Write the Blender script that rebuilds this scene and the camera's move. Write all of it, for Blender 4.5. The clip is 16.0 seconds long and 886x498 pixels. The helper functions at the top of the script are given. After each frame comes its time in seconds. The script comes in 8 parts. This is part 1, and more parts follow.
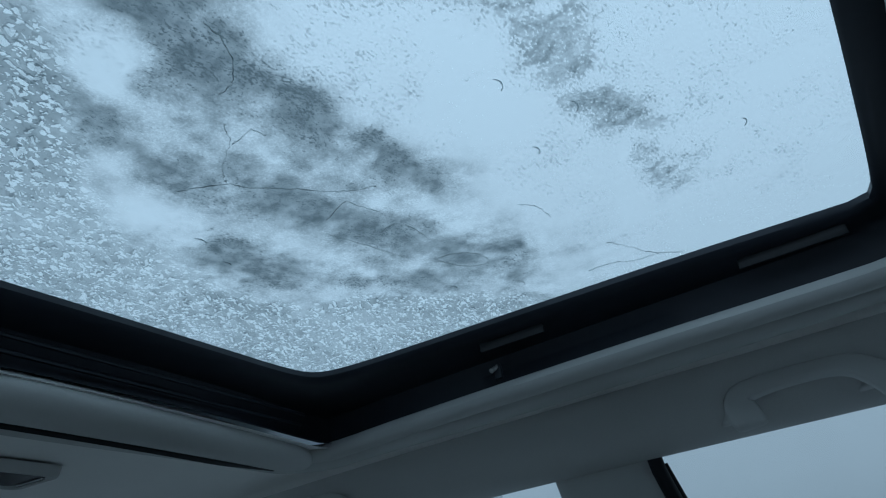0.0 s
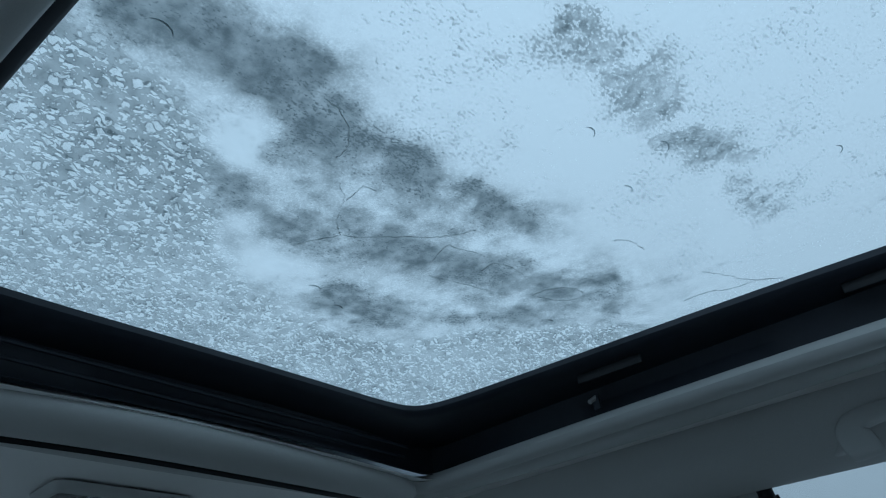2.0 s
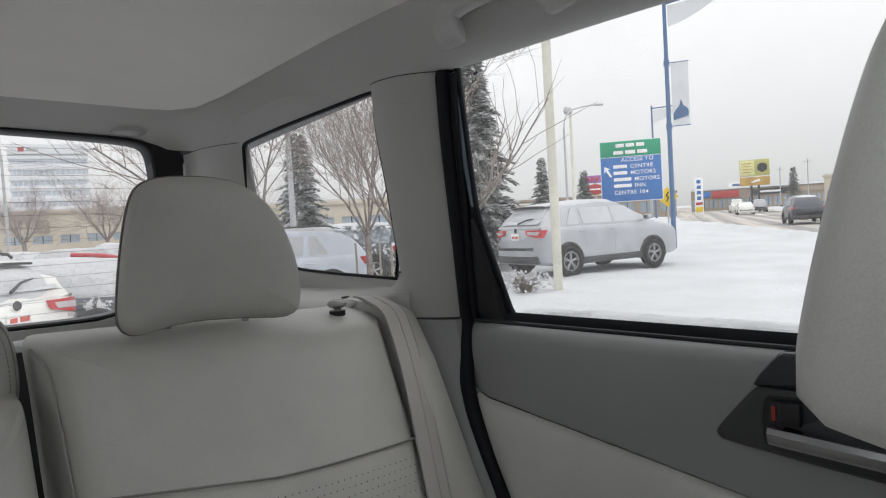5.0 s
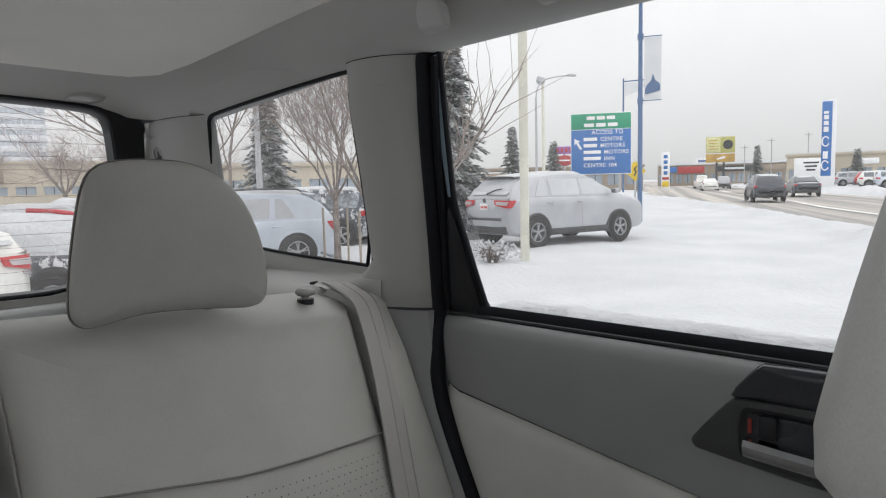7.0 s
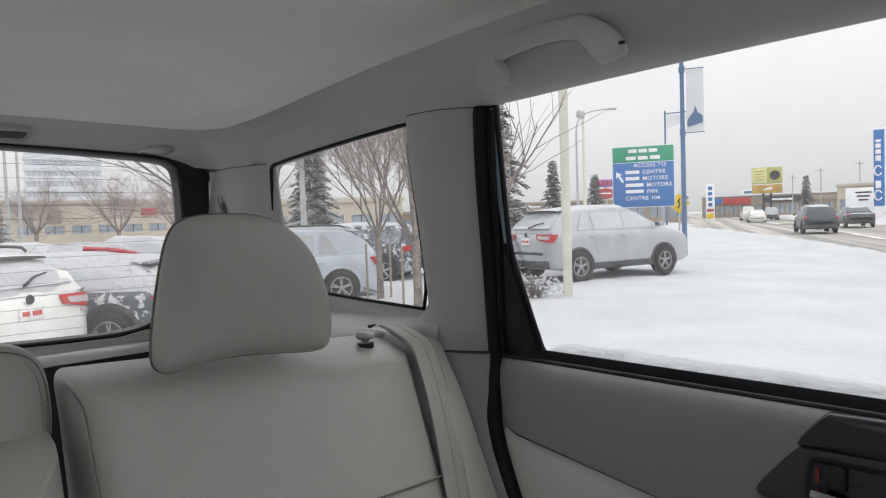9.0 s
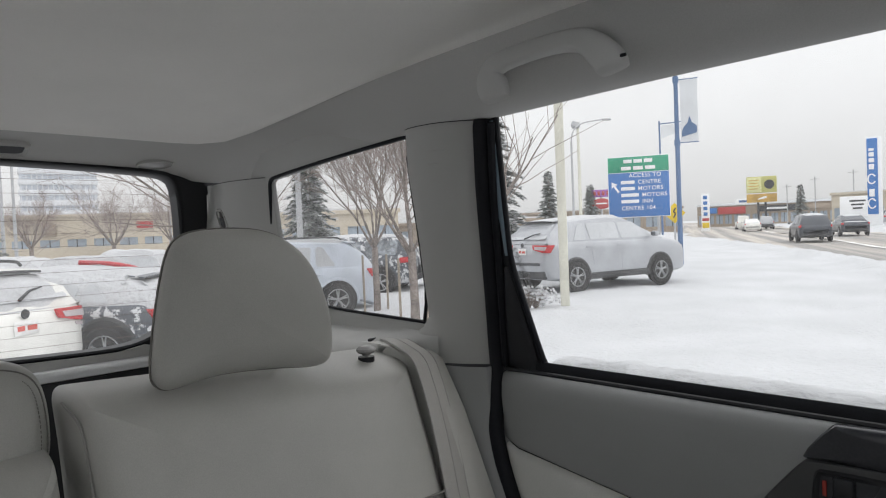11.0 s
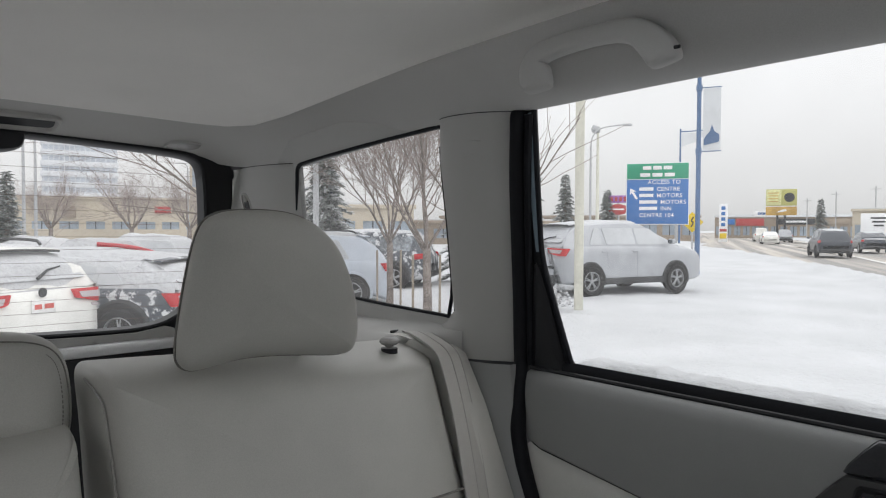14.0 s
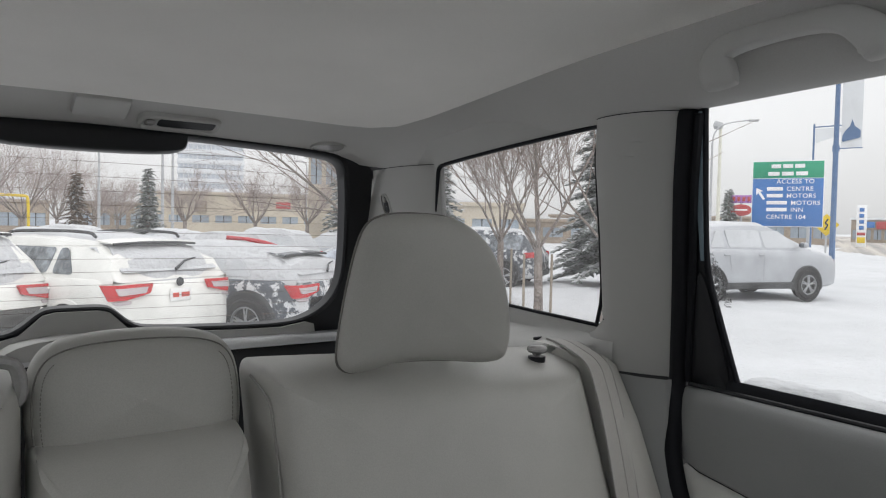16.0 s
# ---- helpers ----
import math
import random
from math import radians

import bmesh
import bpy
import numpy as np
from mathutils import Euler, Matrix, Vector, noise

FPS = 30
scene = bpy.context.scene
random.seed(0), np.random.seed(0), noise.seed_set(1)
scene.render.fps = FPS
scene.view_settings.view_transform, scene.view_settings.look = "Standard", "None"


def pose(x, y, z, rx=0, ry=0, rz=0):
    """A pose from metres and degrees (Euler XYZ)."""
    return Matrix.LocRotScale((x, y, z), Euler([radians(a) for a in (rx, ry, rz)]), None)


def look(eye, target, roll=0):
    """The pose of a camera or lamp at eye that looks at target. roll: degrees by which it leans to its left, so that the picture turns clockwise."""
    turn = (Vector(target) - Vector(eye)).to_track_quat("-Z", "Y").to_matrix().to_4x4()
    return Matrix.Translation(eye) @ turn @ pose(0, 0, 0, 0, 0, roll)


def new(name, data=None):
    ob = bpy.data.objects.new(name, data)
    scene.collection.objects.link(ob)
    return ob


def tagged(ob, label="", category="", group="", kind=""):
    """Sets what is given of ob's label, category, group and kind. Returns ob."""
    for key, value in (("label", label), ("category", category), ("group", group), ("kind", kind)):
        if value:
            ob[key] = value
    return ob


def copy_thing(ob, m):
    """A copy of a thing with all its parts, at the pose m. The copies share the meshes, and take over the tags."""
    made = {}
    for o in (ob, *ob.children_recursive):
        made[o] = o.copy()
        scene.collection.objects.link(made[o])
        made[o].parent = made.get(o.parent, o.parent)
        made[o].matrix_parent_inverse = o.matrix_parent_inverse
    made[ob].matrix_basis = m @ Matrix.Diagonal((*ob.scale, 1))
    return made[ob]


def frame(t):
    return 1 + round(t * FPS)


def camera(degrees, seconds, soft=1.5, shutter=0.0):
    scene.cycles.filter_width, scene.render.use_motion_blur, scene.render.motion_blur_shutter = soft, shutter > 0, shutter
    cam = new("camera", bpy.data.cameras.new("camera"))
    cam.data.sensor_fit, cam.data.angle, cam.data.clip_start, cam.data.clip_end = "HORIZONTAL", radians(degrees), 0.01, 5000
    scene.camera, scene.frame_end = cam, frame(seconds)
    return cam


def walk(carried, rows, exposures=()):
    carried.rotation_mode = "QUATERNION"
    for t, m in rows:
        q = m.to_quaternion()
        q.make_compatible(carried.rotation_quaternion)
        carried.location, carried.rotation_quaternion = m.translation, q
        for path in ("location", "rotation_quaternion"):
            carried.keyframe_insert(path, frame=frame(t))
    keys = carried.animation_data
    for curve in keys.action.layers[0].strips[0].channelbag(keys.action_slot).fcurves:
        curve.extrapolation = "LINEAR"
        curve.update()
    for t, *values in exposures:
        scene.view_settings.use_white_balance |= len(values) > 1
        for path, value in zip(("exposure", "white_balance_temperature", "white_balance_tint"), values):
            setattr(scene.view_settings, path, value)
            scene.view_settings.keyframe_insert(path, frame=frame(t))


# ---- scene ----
cam = camera(67.2, 16.0, soft=1.15)
PATH = [
    (0, (-0.36, -0.078, 1.297), (1.187, 0.708, 2.29), -8.4),
    (0.5, (-0.385, -0.13, 1.292), (1.107, 0.658, 2.367), -12.1),
    (1, (-0.403, -0.149, 1.285), (1.06, 0.616, 2.413), -12.2),
    (1.5, (-0.405, -0.112, 1.288), (1.017, 0.735, 2.41), -9.3),
    (2, (-0.396, -0.082, 1.292), (0.984, 0.869, 2.383), -6.8),
    (2.5, (-0.4, -0.081, 1.287), (0.951, 0.947, 2.345), -5.8),
    (3, (-0.395, -0.084, 1.281), (0.951, 0.989, 2.3), -5.8),
    (3.5, (-0.363, -0.077, 1.279), (1.01, 1.03, 2.221), -7.1),
    (3.6, (-0.344, -0.071, 1.282), (1.053, 1.05, 2.173), -7.5),
    (4, (-0.247, 0.015, 1.251), (1.233, 1.168, 1.945), -7.1),
    (4.3, (-0.152, 0.086, 1.223), (1.328, 1.361, 1.654), -5.4),
    (4.5, (-0.114, 0.143, 1.24), (1.333, 1.512, 1.424), -4.4),
    (4.6, (-0.104, 0.152, 1.23), (1.309, 1.566, 1.303), -5.8),
    (4.7, (-0.09, 0.18, 1.238), (1.294, 1.624, 1.214), -4.1),
    (6.8, (-0.033, 0.203, 1.279), (1.492, 1.48, 1.074), -2.0),
    (7, (-0.049, 0.22, 1.286), (1.41, 1.575, 1.093), -1.4),
    (7.5, (-0.072, 0.25, 1.292), (1.282, 1.712, 1.131), -1.0),
    (8, (-0.069, 0.216, 1.3), (1.277, 1.69, 1.174), -1.4),
    (8.5, (-0.085, 0.221, 1.305), (1.283, 1.676, 1.201), -1.7),
    (9, (-0.083, 0.219, 1.305), (1.298, 1.664, 1.218), -2.0),
    (11.5, (-0.085, 0.227, 1.308), (1.311, 1.658, 1.256), -2.4),
    (12, (-0.082, 0.225, 1.306), (1.324, 1.647, 1.253), -2.3),
    (12.5, (-0.084, 0.225, 1.305), (1.324, 1.644, 1.25), -2.1),
    (13, (-0.085, 0.231, 1.302), (1.314, 1.66, 1.245), -1.7),
    (13.5, (-0.088, 0.238, 1.302), (1.295, 1.682, 1.247), -0.9),
    (14, (-0.089, 0.255, 1.299), (1.271, 1.72, 1.241), 0.2),
    (14.5, (-0.098, 0.289, 1.301), (1.229, 1.783, 1.23), 1.0),
    (15, (-0.098, 0.313, 1.298), (1.195, 1.837, 1.214), 1.7),
    (15.5, (-0.107, 0.311, 1.302), (1.131, 1.88, 1.219), 1.7),
    (16, (-0.119, 0.315, 1.307), (0.988, 1.979, 1.239), 1.1),
]
EXPOSURES = [(0, -1.29, 4800, -7), (3.6, -1.29, 4800, -7), (4.0, -0.66, 5400, 1), (4.3, 0.10, 6400, 11), (4.6, 0.10, 6650, 11), (15, 0.10, 6650, 11), (16, 0.14, 6650, 11)]
walk(cam, [(t, look(e, g, r)) for t, e, g, r in PATH], EXPOSURES)


# ---- world and light: a flat overcast winter sky ----
world = bpy.data.worlds.new("sky")
scene.world = world
world.use_nodes = True
wn, wl = world.node_tree.nodes, world.node_tree.links
sky = wn.new("ShaderNodeTexSky")
sky.sky_type, sky.sun_disc = "NISHITA", False
sky.sun_elevation, sky.sun_rotation = radians(40), radians(165)
grey = wn.new("ShaderNodeHueSaturation")
grey.inputs["Saturation"].default_value = 0.10
flat = wn.new("ShaderNodeMix")
flat.data_type, flat.blend_type = "RGBA", "MIX"
flat.inputs["Factor"].default_value = 0.72
flat.inputs["B"].default_value = (6.9, 7.05, 7.25, 1)
wl.new(sky.outputs[0], grey.inputs["Color"])
wl.new(grey.outputs[0], flat.inputs["A"])
# an overcast sky is brighter overhead than at the horizon
where, split, lift, dome_mul = wn.new("ShaderNodeTexCoord"), wn.new("ShaderNodeSeparateXYZ"), wn.new("ShaderNodeMapRange"), wn.new("ShaderNodeVectorMath")
lift.inputs["From Min"].default_value, lift.inputs["From Max"].default_value = 0.0, 1.0
lift.inputs["To Min"].default_value, lift.inputs["To Max"].default_value = 0.85, 2.86
dome_mul.operation = "SCALE"
wl.new(where.outputs["Generated"], split.inputs[0]), wl.new(split.outputs["Z"], lift.inputs["Value"])
wl.new(flat.outputs["Result"], dome_mul.inputs[0]), wl.new(lift.outputs[0], dome_mul.inputs["Scale"])
wl.new(dome_mul.outputs[0], wn["Background"].inputs["Color"])
wn["Background"].inputs["Strength"].default_value = 0.12

sun = new("sun", bpy.data.lights.new("sun", "SUN"))
sun.data.energy, sun.data.angle, sun.data.color = 0.25, radians(40), (1.0, 0.97, 0.93)
sun.matrix_world = look((8, -30, 26), (0, 0, 1))


# ---- materials ----
def mat(name, base, rough=0.6, metal=0.0, grain=60.0, vary=0.12, bump=0.15, dist=0.002, stain=3.0, stain_amount=0.10, spec=0.4, coat=0.0, island=0.0):
    """A surface with colour grain, larger stains and a fine relief."""
    m = bpy.data.materials.new(name)
    m.use_nodes = True
    n, l = m.node_tree.nodes, m.node_tree.links
    b = n["Principled BSDF"]
    b.inputs["Metallic"].default_value = metal
    b.inputs["Specular IOR Level"].default_value = spec
    b.inputs["Coat Weight"].default_value = coat
    co = n.new("ShaderNodeTexCoord")
    fine, wide = n.new("ShaderNodeTexNoise"), n.new("ShaderNodeTexNoise")
    fine.inputs["Scale"].default_value, fine.inputs["Detail"].default_value = grain, 4
    wide.inputs["Scale"].default_value, wide.inputs["Detail"].default_value = stain, 3
    for t in (fine, wide):
        l.new(co.outputs["Object"], t.inputs["Vector"])
    last = None
    for tex, amount in ((fine, vary), (wide, stain_amount)):
        ramp = n.new("ShaderNodeMapRange")
        ramp.inputs["From Min"].default_value, ramp.inputs["From Max"].default_value = 0.3, 0.7
        ramp.inputs["To Min"].default_value, ramp.inputs["To Max"].default_value = 1 - amount, 1 + amount
        l.new(tex.outputs["Fac"], ramp.inputs["Value"])
        if last is None:
            last = ramp.outputs[0]
        else:
            mul = n.new("ShaderNodeMath")
            mul.operation = "MULTIPLY"
            l.new(last, mul.inputs[0]), l.new(ramp.outputs[0], mul.inputs[1])
            last = mul.outputs[0]
    if island:
        geo, ramp, mul = n.new("ShaderNodeNewGeometry"), n.new("ShaderNodeMapRange"), n.new("ShaderNodeMath")
        ramp.inputs["To Min"].default_value, ramp.inputs["To Max"].default_value = 1 - island, 1 + island
        mul.operation = "MULTIPLY"
        l.new(geo.outputs["Random Per Island"], ramp.inputs["Value"])
        l.new(last, mul.inputs[0]), l.new(ramp.outputs[0], mul.inputs[1])
        last = mul.outputs[0]
    col = n.new("ShaderNodeMix")
    col.data_type, col.blend_type = "RGBA", "MULTIPLY"
    col.inputs["Factor"].default_value = 1
    col.inputs["A"].default_value = (*base, 1)
    l.new(last, col.inputs["B"])
    l.new(col.outputs["Result"], b.inputs["Base Color"])
    rr = n.new("ShaderNodeMapRange")
    rr.inputs["To Min"].default_value, rr.inputs["To Max"].default_value = max(0.02, rough - 0.08), min(1, rough + 0.08)
    l.new(wide.outputs["Fac"], rr.inputs["Value"])
    l.new(rr.outputs[0], b.inputs["Roughness"])
    if bump:
        bp = n.new("ShaderNodeBump")
        bp.inputs["Strength"].default_value, bp.inputs["Distance"].default_value = bump, dist
        l.new(fine.outputs["Fac"], bp.inputs["Height"])
        l.new(bp.outputs[0], b.inputs["Normal"])
    return m


def glass_mat(name, tint, rough=0.0, dirt=0.0):
    """Thin pane: a clear film with a real surface reflection and a thin uneven layer of road salt."""
    m = bpy.data.materials.new(name)
    m.use_nodes = True
    n, l = m.node_tree.nodes, m.node_tree.links
    n.remove(n["Principled BSDF"])
    clear, gloss, mix = n.new("ShaderNodeBsdfTransparent"), n.new("ShaderNodeBsdfGlossy"), n.new("ShaderNodeMixShader")
    clear.inputs["Color"].default_value = (*tint, 1)
    gloss.inputs["Roughness"].default_value = rough
    mix.inputs[0].default_value = 0.035
    l.new(clear.outputs[0], mix.inputs[1]), l.new(gloss.outputs[0], mix.inputs[2])
    last = mix
    if dirt:
        film, over = n.new("ShaderNodeBsdfTranslucent"), n.new("ShaderNodeMixShader")
        co, tex, ramp = n.new("ShaderNodeTexCoord"), n.new("ShaderNodeTexNoise"), n.new("ShaderNodeMapRange")
        tex.inputs["Scale"].default_value, tex.inputs["Detail"].default_value = 9, 6
        ramp.inputs["From Min"].default_value, ramp.inputs["From Max"].default_value = 0.3, 0.7
        ramp.inputs["To Min"].default_value, ramp.inputs["To Max"].default_value = dirt * 0.6, dirt * 1.4
        film.inputs["Color"].default_value = (0.55, 0.55, 0.55, 1)
        l.new(co.outputs["Object"], tex.inputs["Vector"]), l.new(tex.outputs["Fac"], ramp.inputs["Value"])
        l.new(ramp.outputs[0], over.inputs[0])
        l.new(mix.outputs[0], over.inputs[1]), l.new(film.outputs[0], over.inputs[2])
        last = over
    l.new(last.outputs[0], n["Material Output"].inputs["Surface"])
    return m


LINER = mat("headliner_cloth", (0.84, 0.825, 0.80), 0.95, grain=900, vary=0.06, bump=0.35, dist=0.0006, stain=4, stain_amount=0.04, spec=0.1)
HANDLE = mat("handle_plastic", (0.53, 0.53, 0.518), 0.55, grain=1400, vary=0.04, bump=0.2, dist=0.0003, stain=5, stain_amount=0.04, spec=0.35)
# headliner cloth made darker: the rail's shade is put into its colour
SHADED_LINER = mat("shaded_headliner_cloth", (0.50, 0.497, 0.487), 0.95, grain=900, vary=0.06, bump=0.35, dist=0.0006, stain=4, stain_amount=0.04, spec=0.1)
TRIM = mat("pillar_plastic", (0.46, 0.46, 0.447), 0.6, grain=1400, vary=0.04, bump=0.25, dist=0.0003, stain=5, stain_amount=0.04, spec=0.3)
LEATHER = mat("grey_leather", (0.44, 0.437, 0.412), 0.42, grain=700, vary=0.05, bump=0.3, dist=0.0006, stain=7, stain_amount=0.07, spec=0.4)
LEATHER_LIGHT = mat("light_leather", (0.56, 0.56, 0.535), 0.44, grain=700, vary=0.05, bump=0.3, dist=0.0006, stain=7, stain_amount=0.06, spec=0.4)
THREAD = mat("thread", (0.22, 0.215, 0.20), 0.8, grain=2000, bump=0)
SOFT_THREAD = mat("grey_thread", (0.33, 0.325, 0.31), 0.8, grain=2000, bump=0)
DOOR_UPPER = mat("door_vinyl", (0.28, 0.285, 0.285), 0.6, grain=1100, vary=0.05, bump=0.3, dist=0.0004, stain=6, stain_amount=0.05, spec=0.35)
BLACK = mat("black_plastic", (0.013, 0.014, 0.017), 0.45, grain=900, vary=0.1, bump=0.2, dist=0.0003, spec=0.4)
CHARCOAL = mat("charcoal_plastic", (0.050, 0.051, 0.053), 0.4, grain=900, vary=0.08, bump=0.2, dist=0.0003, spec=0.45)
GLOSSBLACK = mat("gloss_black", (0.032, 0.034, 0.040), 0.26, grain=300, bump=0, spec=0.5)
RUBBER = mat("black_rubber", (0.010, 0.011, 0.014), 0.6, grain=500, vary=0.15, bump=0.2, dist=0.0004, spec=0.2)
ROOFBLACK = mat("roof_frame_black", (0.016, 0.019, 0.028), 0.5, grain=60, vary=0.1, bump=0.1, spec=0.35)
CHROME = mat("satin_chrome", (0.52, 0.52, 0.53), 0.18, metal=1.0, grain=200, vary=0.04, bump=0.02)
SILVER = mat("silver_trim", (0.68, 0.69, 0.70), 0.4, metal=0.3, grain=300, vary=0.04, bump=0.05)
WEB = mat("belt_webbing", (0.43, 0.42, 0.40), 0.75, grain=1500, vary=0.12, bump=0.5, dist=0.0006, spec=0.2)
LENS = mat("lamp_lens", (0.33, 0.325, 0.32), 0.25, grain=300, vary=0.06, bump=0.3, dist=0.0006, spec=0.5)
REDMARK = mat("red_mark", (0.30, 0.03, 0.02), 0.5, grain=200, bump=0)
CARPET = mat("grey_carpet", (0.34, 0.335, 0.325), 0.95, grain=400, vary=0.3, bump=0.5, spec=0.1)
PAINT_BLUE = mat("car_paint_blue_grey", (0.20, 0.27, 0.32), 0.3, grain=300, vary=0.03, bump=0, coat=0.5)
GLASS = glass_mat("window_glass", (0.97, 0.98, 0.98), dirt=0.085)
GLASS_DARK = glass_mat("privacy_glass", (0.95, 0.955, 0.955), dirt=0.12)
GLASS_ROOF = glass_mat("sunroof_glass", (0.96, 0.975, 0.98))
WIRE = mat("heater_wire", (0.12, 0.09, 0.07), 0.6, grain=300, bump=0)
SNOW = mat("snow", (0.50, 0.51, 0.525), 0.85, grain=14, vary=0.05, bump=0.85, dist=0.04, stain=0.6, stain_amount=0.07, spec=0.2)


# ---- mesh helpers ----
def part(name, bm, material, parent=None, label="", smooth=True):
    me = bpy.data.meshes.new(name)
    bm.normal_update()
    bm.to_mesh(me)
    bm.free()
    if smooth:
        me.polygons.foreach_set("use_smooth", [True] * len(me.polygons))
        me.set_sharp_from_angle(angle=radians(38))
    me.materials.append(material)
    ob = new(name, me)
    if parent:
        ob.parent = parent
    if label:
        ob["label"] = label
    return ob


def thing(name, place, label, category, group="", kind=""):
    ob = new(name)
    ob.location = place
    ob.empty_display_size = 0.1
    return tagged(ob, label, category, group, kind)


def raw(verts, faces, bm=None):
    bm = bm or bmesh.new()
    vs = [bm.verts.new(v) for v in verts]
    for f in faces:
        try:
            bm.faces.new([vs[i] for i in f])
        except ValueError:
            pass
    return bm


def loft(rings, closed=True, caps=False, bm=None):
    """A skin over rings of equal point counts."""
    n = len(rings[0])
    verts = [tuple(p) for r in rings for p in r]
    faces = []
    for i in range(len(rings) - 1):
        for j in range(n if closed else n - 1):
            k = (j + 1) % n
            faces.append((i * n + j, i * n + k, (i + 1) * n + k, (i + 1) * n + j))
    if caps:
        faces.append(tuple(reversed(range(n))))
        faces.append(tuple((len(rings) - 1) * n + j for j in range(n)))
    bm = raw(verts, faces, bm)
    bmesh.ops.recalc_face_normals(bm, faces=bm.faces)
    return bm


def tube(points, radius, sides=8, bm=None, flat=1.0, caps=True):
    """A round bar along points; radius may be a list. flat squashes it along its second axis."""
    pts = [Vector(p) for p in points]
    rad = radius if isinstance(radius, (list, tuple)) else [radius] * len(pts)
    rings, up = [], None
    for i, p in enumerate(pts):
        d = (pts[min(i + 1, len(pts) - 1)] - pts[max(i - 1, 0)]).normalized()
        if up is None:
            up = d.orthogonal().normalized()
        up = (up - d * up.dot(d))
        up = up.normalized() if up.length > 1e-6 else d.orthogonal().normalized()
        side = d.cross(up)
        rings.append([p + (up * math.cos(a) * flat + side * math.sin(a)) * rad[i] for a in [2 * math.pi * k / sides for k in range(sides)]])
    return loft(rings, True, caps, bm)


def block(size, centre=(0, 0, 0), bevel=0.0, segments=2, turn=None, bm=None):
    """A box with rounded edges."""
    own = bmesh.new()
    bmesh.ops.create_cube(own, size=1.0)
    bmesh.ops.scale(own, vec=size, verts=own.verts)
    if bevel:
        bmesh.ops.bevel(own, geom=own.edges[:], offset=bevel, segments=segments, affect="EDGES", profile=0.5)
    m = Matrix.Translation(centre) @ (turn or Matrix())
    bmesh.ops.transform(own, matrix=m, verts=own.verts)
    if bm is None:
        return own
    me = bpy.data.meshes.new("tmp")
    own.to_mesh(me)
    own.free()
    bm.from_mesh(me)
    bpy.data.meshes.remove(me)
    return bm


def smooth_loop(points, rounds=3):
    """Corner cutting of a closed outline."""
    p = [Vector(q) for q in points]
    for _ in range(rounds):
        p = [q for i in range(len(p)) for q in (p[i].lerp(p[(i + 1) % len(p)], 0.25), p[i].lerp(p[(i + 1) % len(p)], 0.75))]
    return p


def smooth_line(points, rounds=3):
    p = [Vector(q) for q in points]
    for _ in range(rounds):
        q = [p[0]]
        for i in range(len(p) - 1):
            q += [p[i].lerp(p[i + 1], 0.25), p[i].lerp(p[i + 1], 0.75)]
        p = q + [p[-1]]
    return p


def round_poly(points, r, n=4):
    """A closed 2D outline with corners rounded by about r."""
    p, out = [Vector(q) for q in points], []
    for i in range(len(p)):
        a, b, c = p[i - 1], p[i], p[(i + 1) % len(p)]
        u, v = (a - b), (c - b)
        k = min(r, 0.45 * u.length, 0.45 * v.length)
        s, e = b + u.normalized() * k, b + v.normalized() * k
        for j in range(n + 1):
            t = j / n
            out.append(s * (1 - t) ** 2 + b * 2 * t * (1 - t) + e * t * t)
    return out


def inset(loop, d):
    """A closed 2D outline moved inwards by d."""
    n = len(loop)
    area = sum(loop[i].x * loop[(i + 1) % n].y - loop[(i + 1) % n].x * loop[i].y for i in range(n))
    s = 1 if area > 0 else -1
    out = []
    for i in range(n):
        t = (loop[(i + 1) % n] - loop[i - 1]).normalized()
        out.append(loop[i] + Vector((-t.y, t.x)) * d * s)
    return out


def pillow(outline, profile, m=Matrix(), bm=None, bulge=None, dome=True):
    """A cushion: the 2D outline stacked along depth, profile gives (inset, depth); m places (u, v, depth)."""
    o = [Vector((p[0], p[1])) for p in outline]
    c = sum(o, Vector((0, 0))) / len(o)
    reach = min(max(p.x for p in o) - c.x, max(p.y for p in o) - c.y)
    lim = 0.14 * reach

    def shrink(d):
        if d <= lim:
            return inset(o, d)
        k = max(0.02, (reach - d) / (reach - lim))
        return [c + (p - c) * k for p in inset(o, lim)]

    steps = list(profile)
    for end, rev in ((steps[0], True), (steps[-1], False)):
        if dome:
            d0, w0 = end
            other = steps[1] if rev else steps[-2]
            lean = (w0 - other[1]) * 0.5
            extra = [(d0 + (reach - d0) * f, w0 + lean * g) for f, g in ((0.3, 0.5), (0.65, 0.8), (0.985, 0.9))]
            steps = list(reversed(extra)) + steps if rev else steps + extra
    rings = [[m @ Vector((q.x, q.y, w + (bulge(q.x, q.y) if bulge else 0))) for q in shrink(d)] for d, w in steps]
    return loft(rings, True, True, bm)


def plate(outer, holes, place, thick=None, bm=None):
    """A flat sheet with openings: 2D outlines, mapped to space by place(u, v)."""
    bm = bm or bmesh.new()
    edges = []
    for loop in (outer, *holes):
        vs = [bm.verts.new(place(p[0], p[1])) for p in loop]
        edges += [bm.edges.new((vs[i], vs[(i + 1) % len(vs)])) for i in range(len(vs))]
    bmesh.ops.triangle_fill(bm, edges=edges, use_beauty=True, use_dissolve=False)
    bmesh.ops.recalc_face_normals(bm, faces=bm.faces)
    if thick:
        geo = bmesh.ops.extrude_face_region(bm, geom=bm.faces[:])
        bmesh.ops.translate(bm, vec=thick, verts=[v for v in geo["geom"] if isinstance(v, bmesh.types.BMVert)])
        bmesh.ops.recalc_face_normals(bm, faces=bm.faces)
    return bm


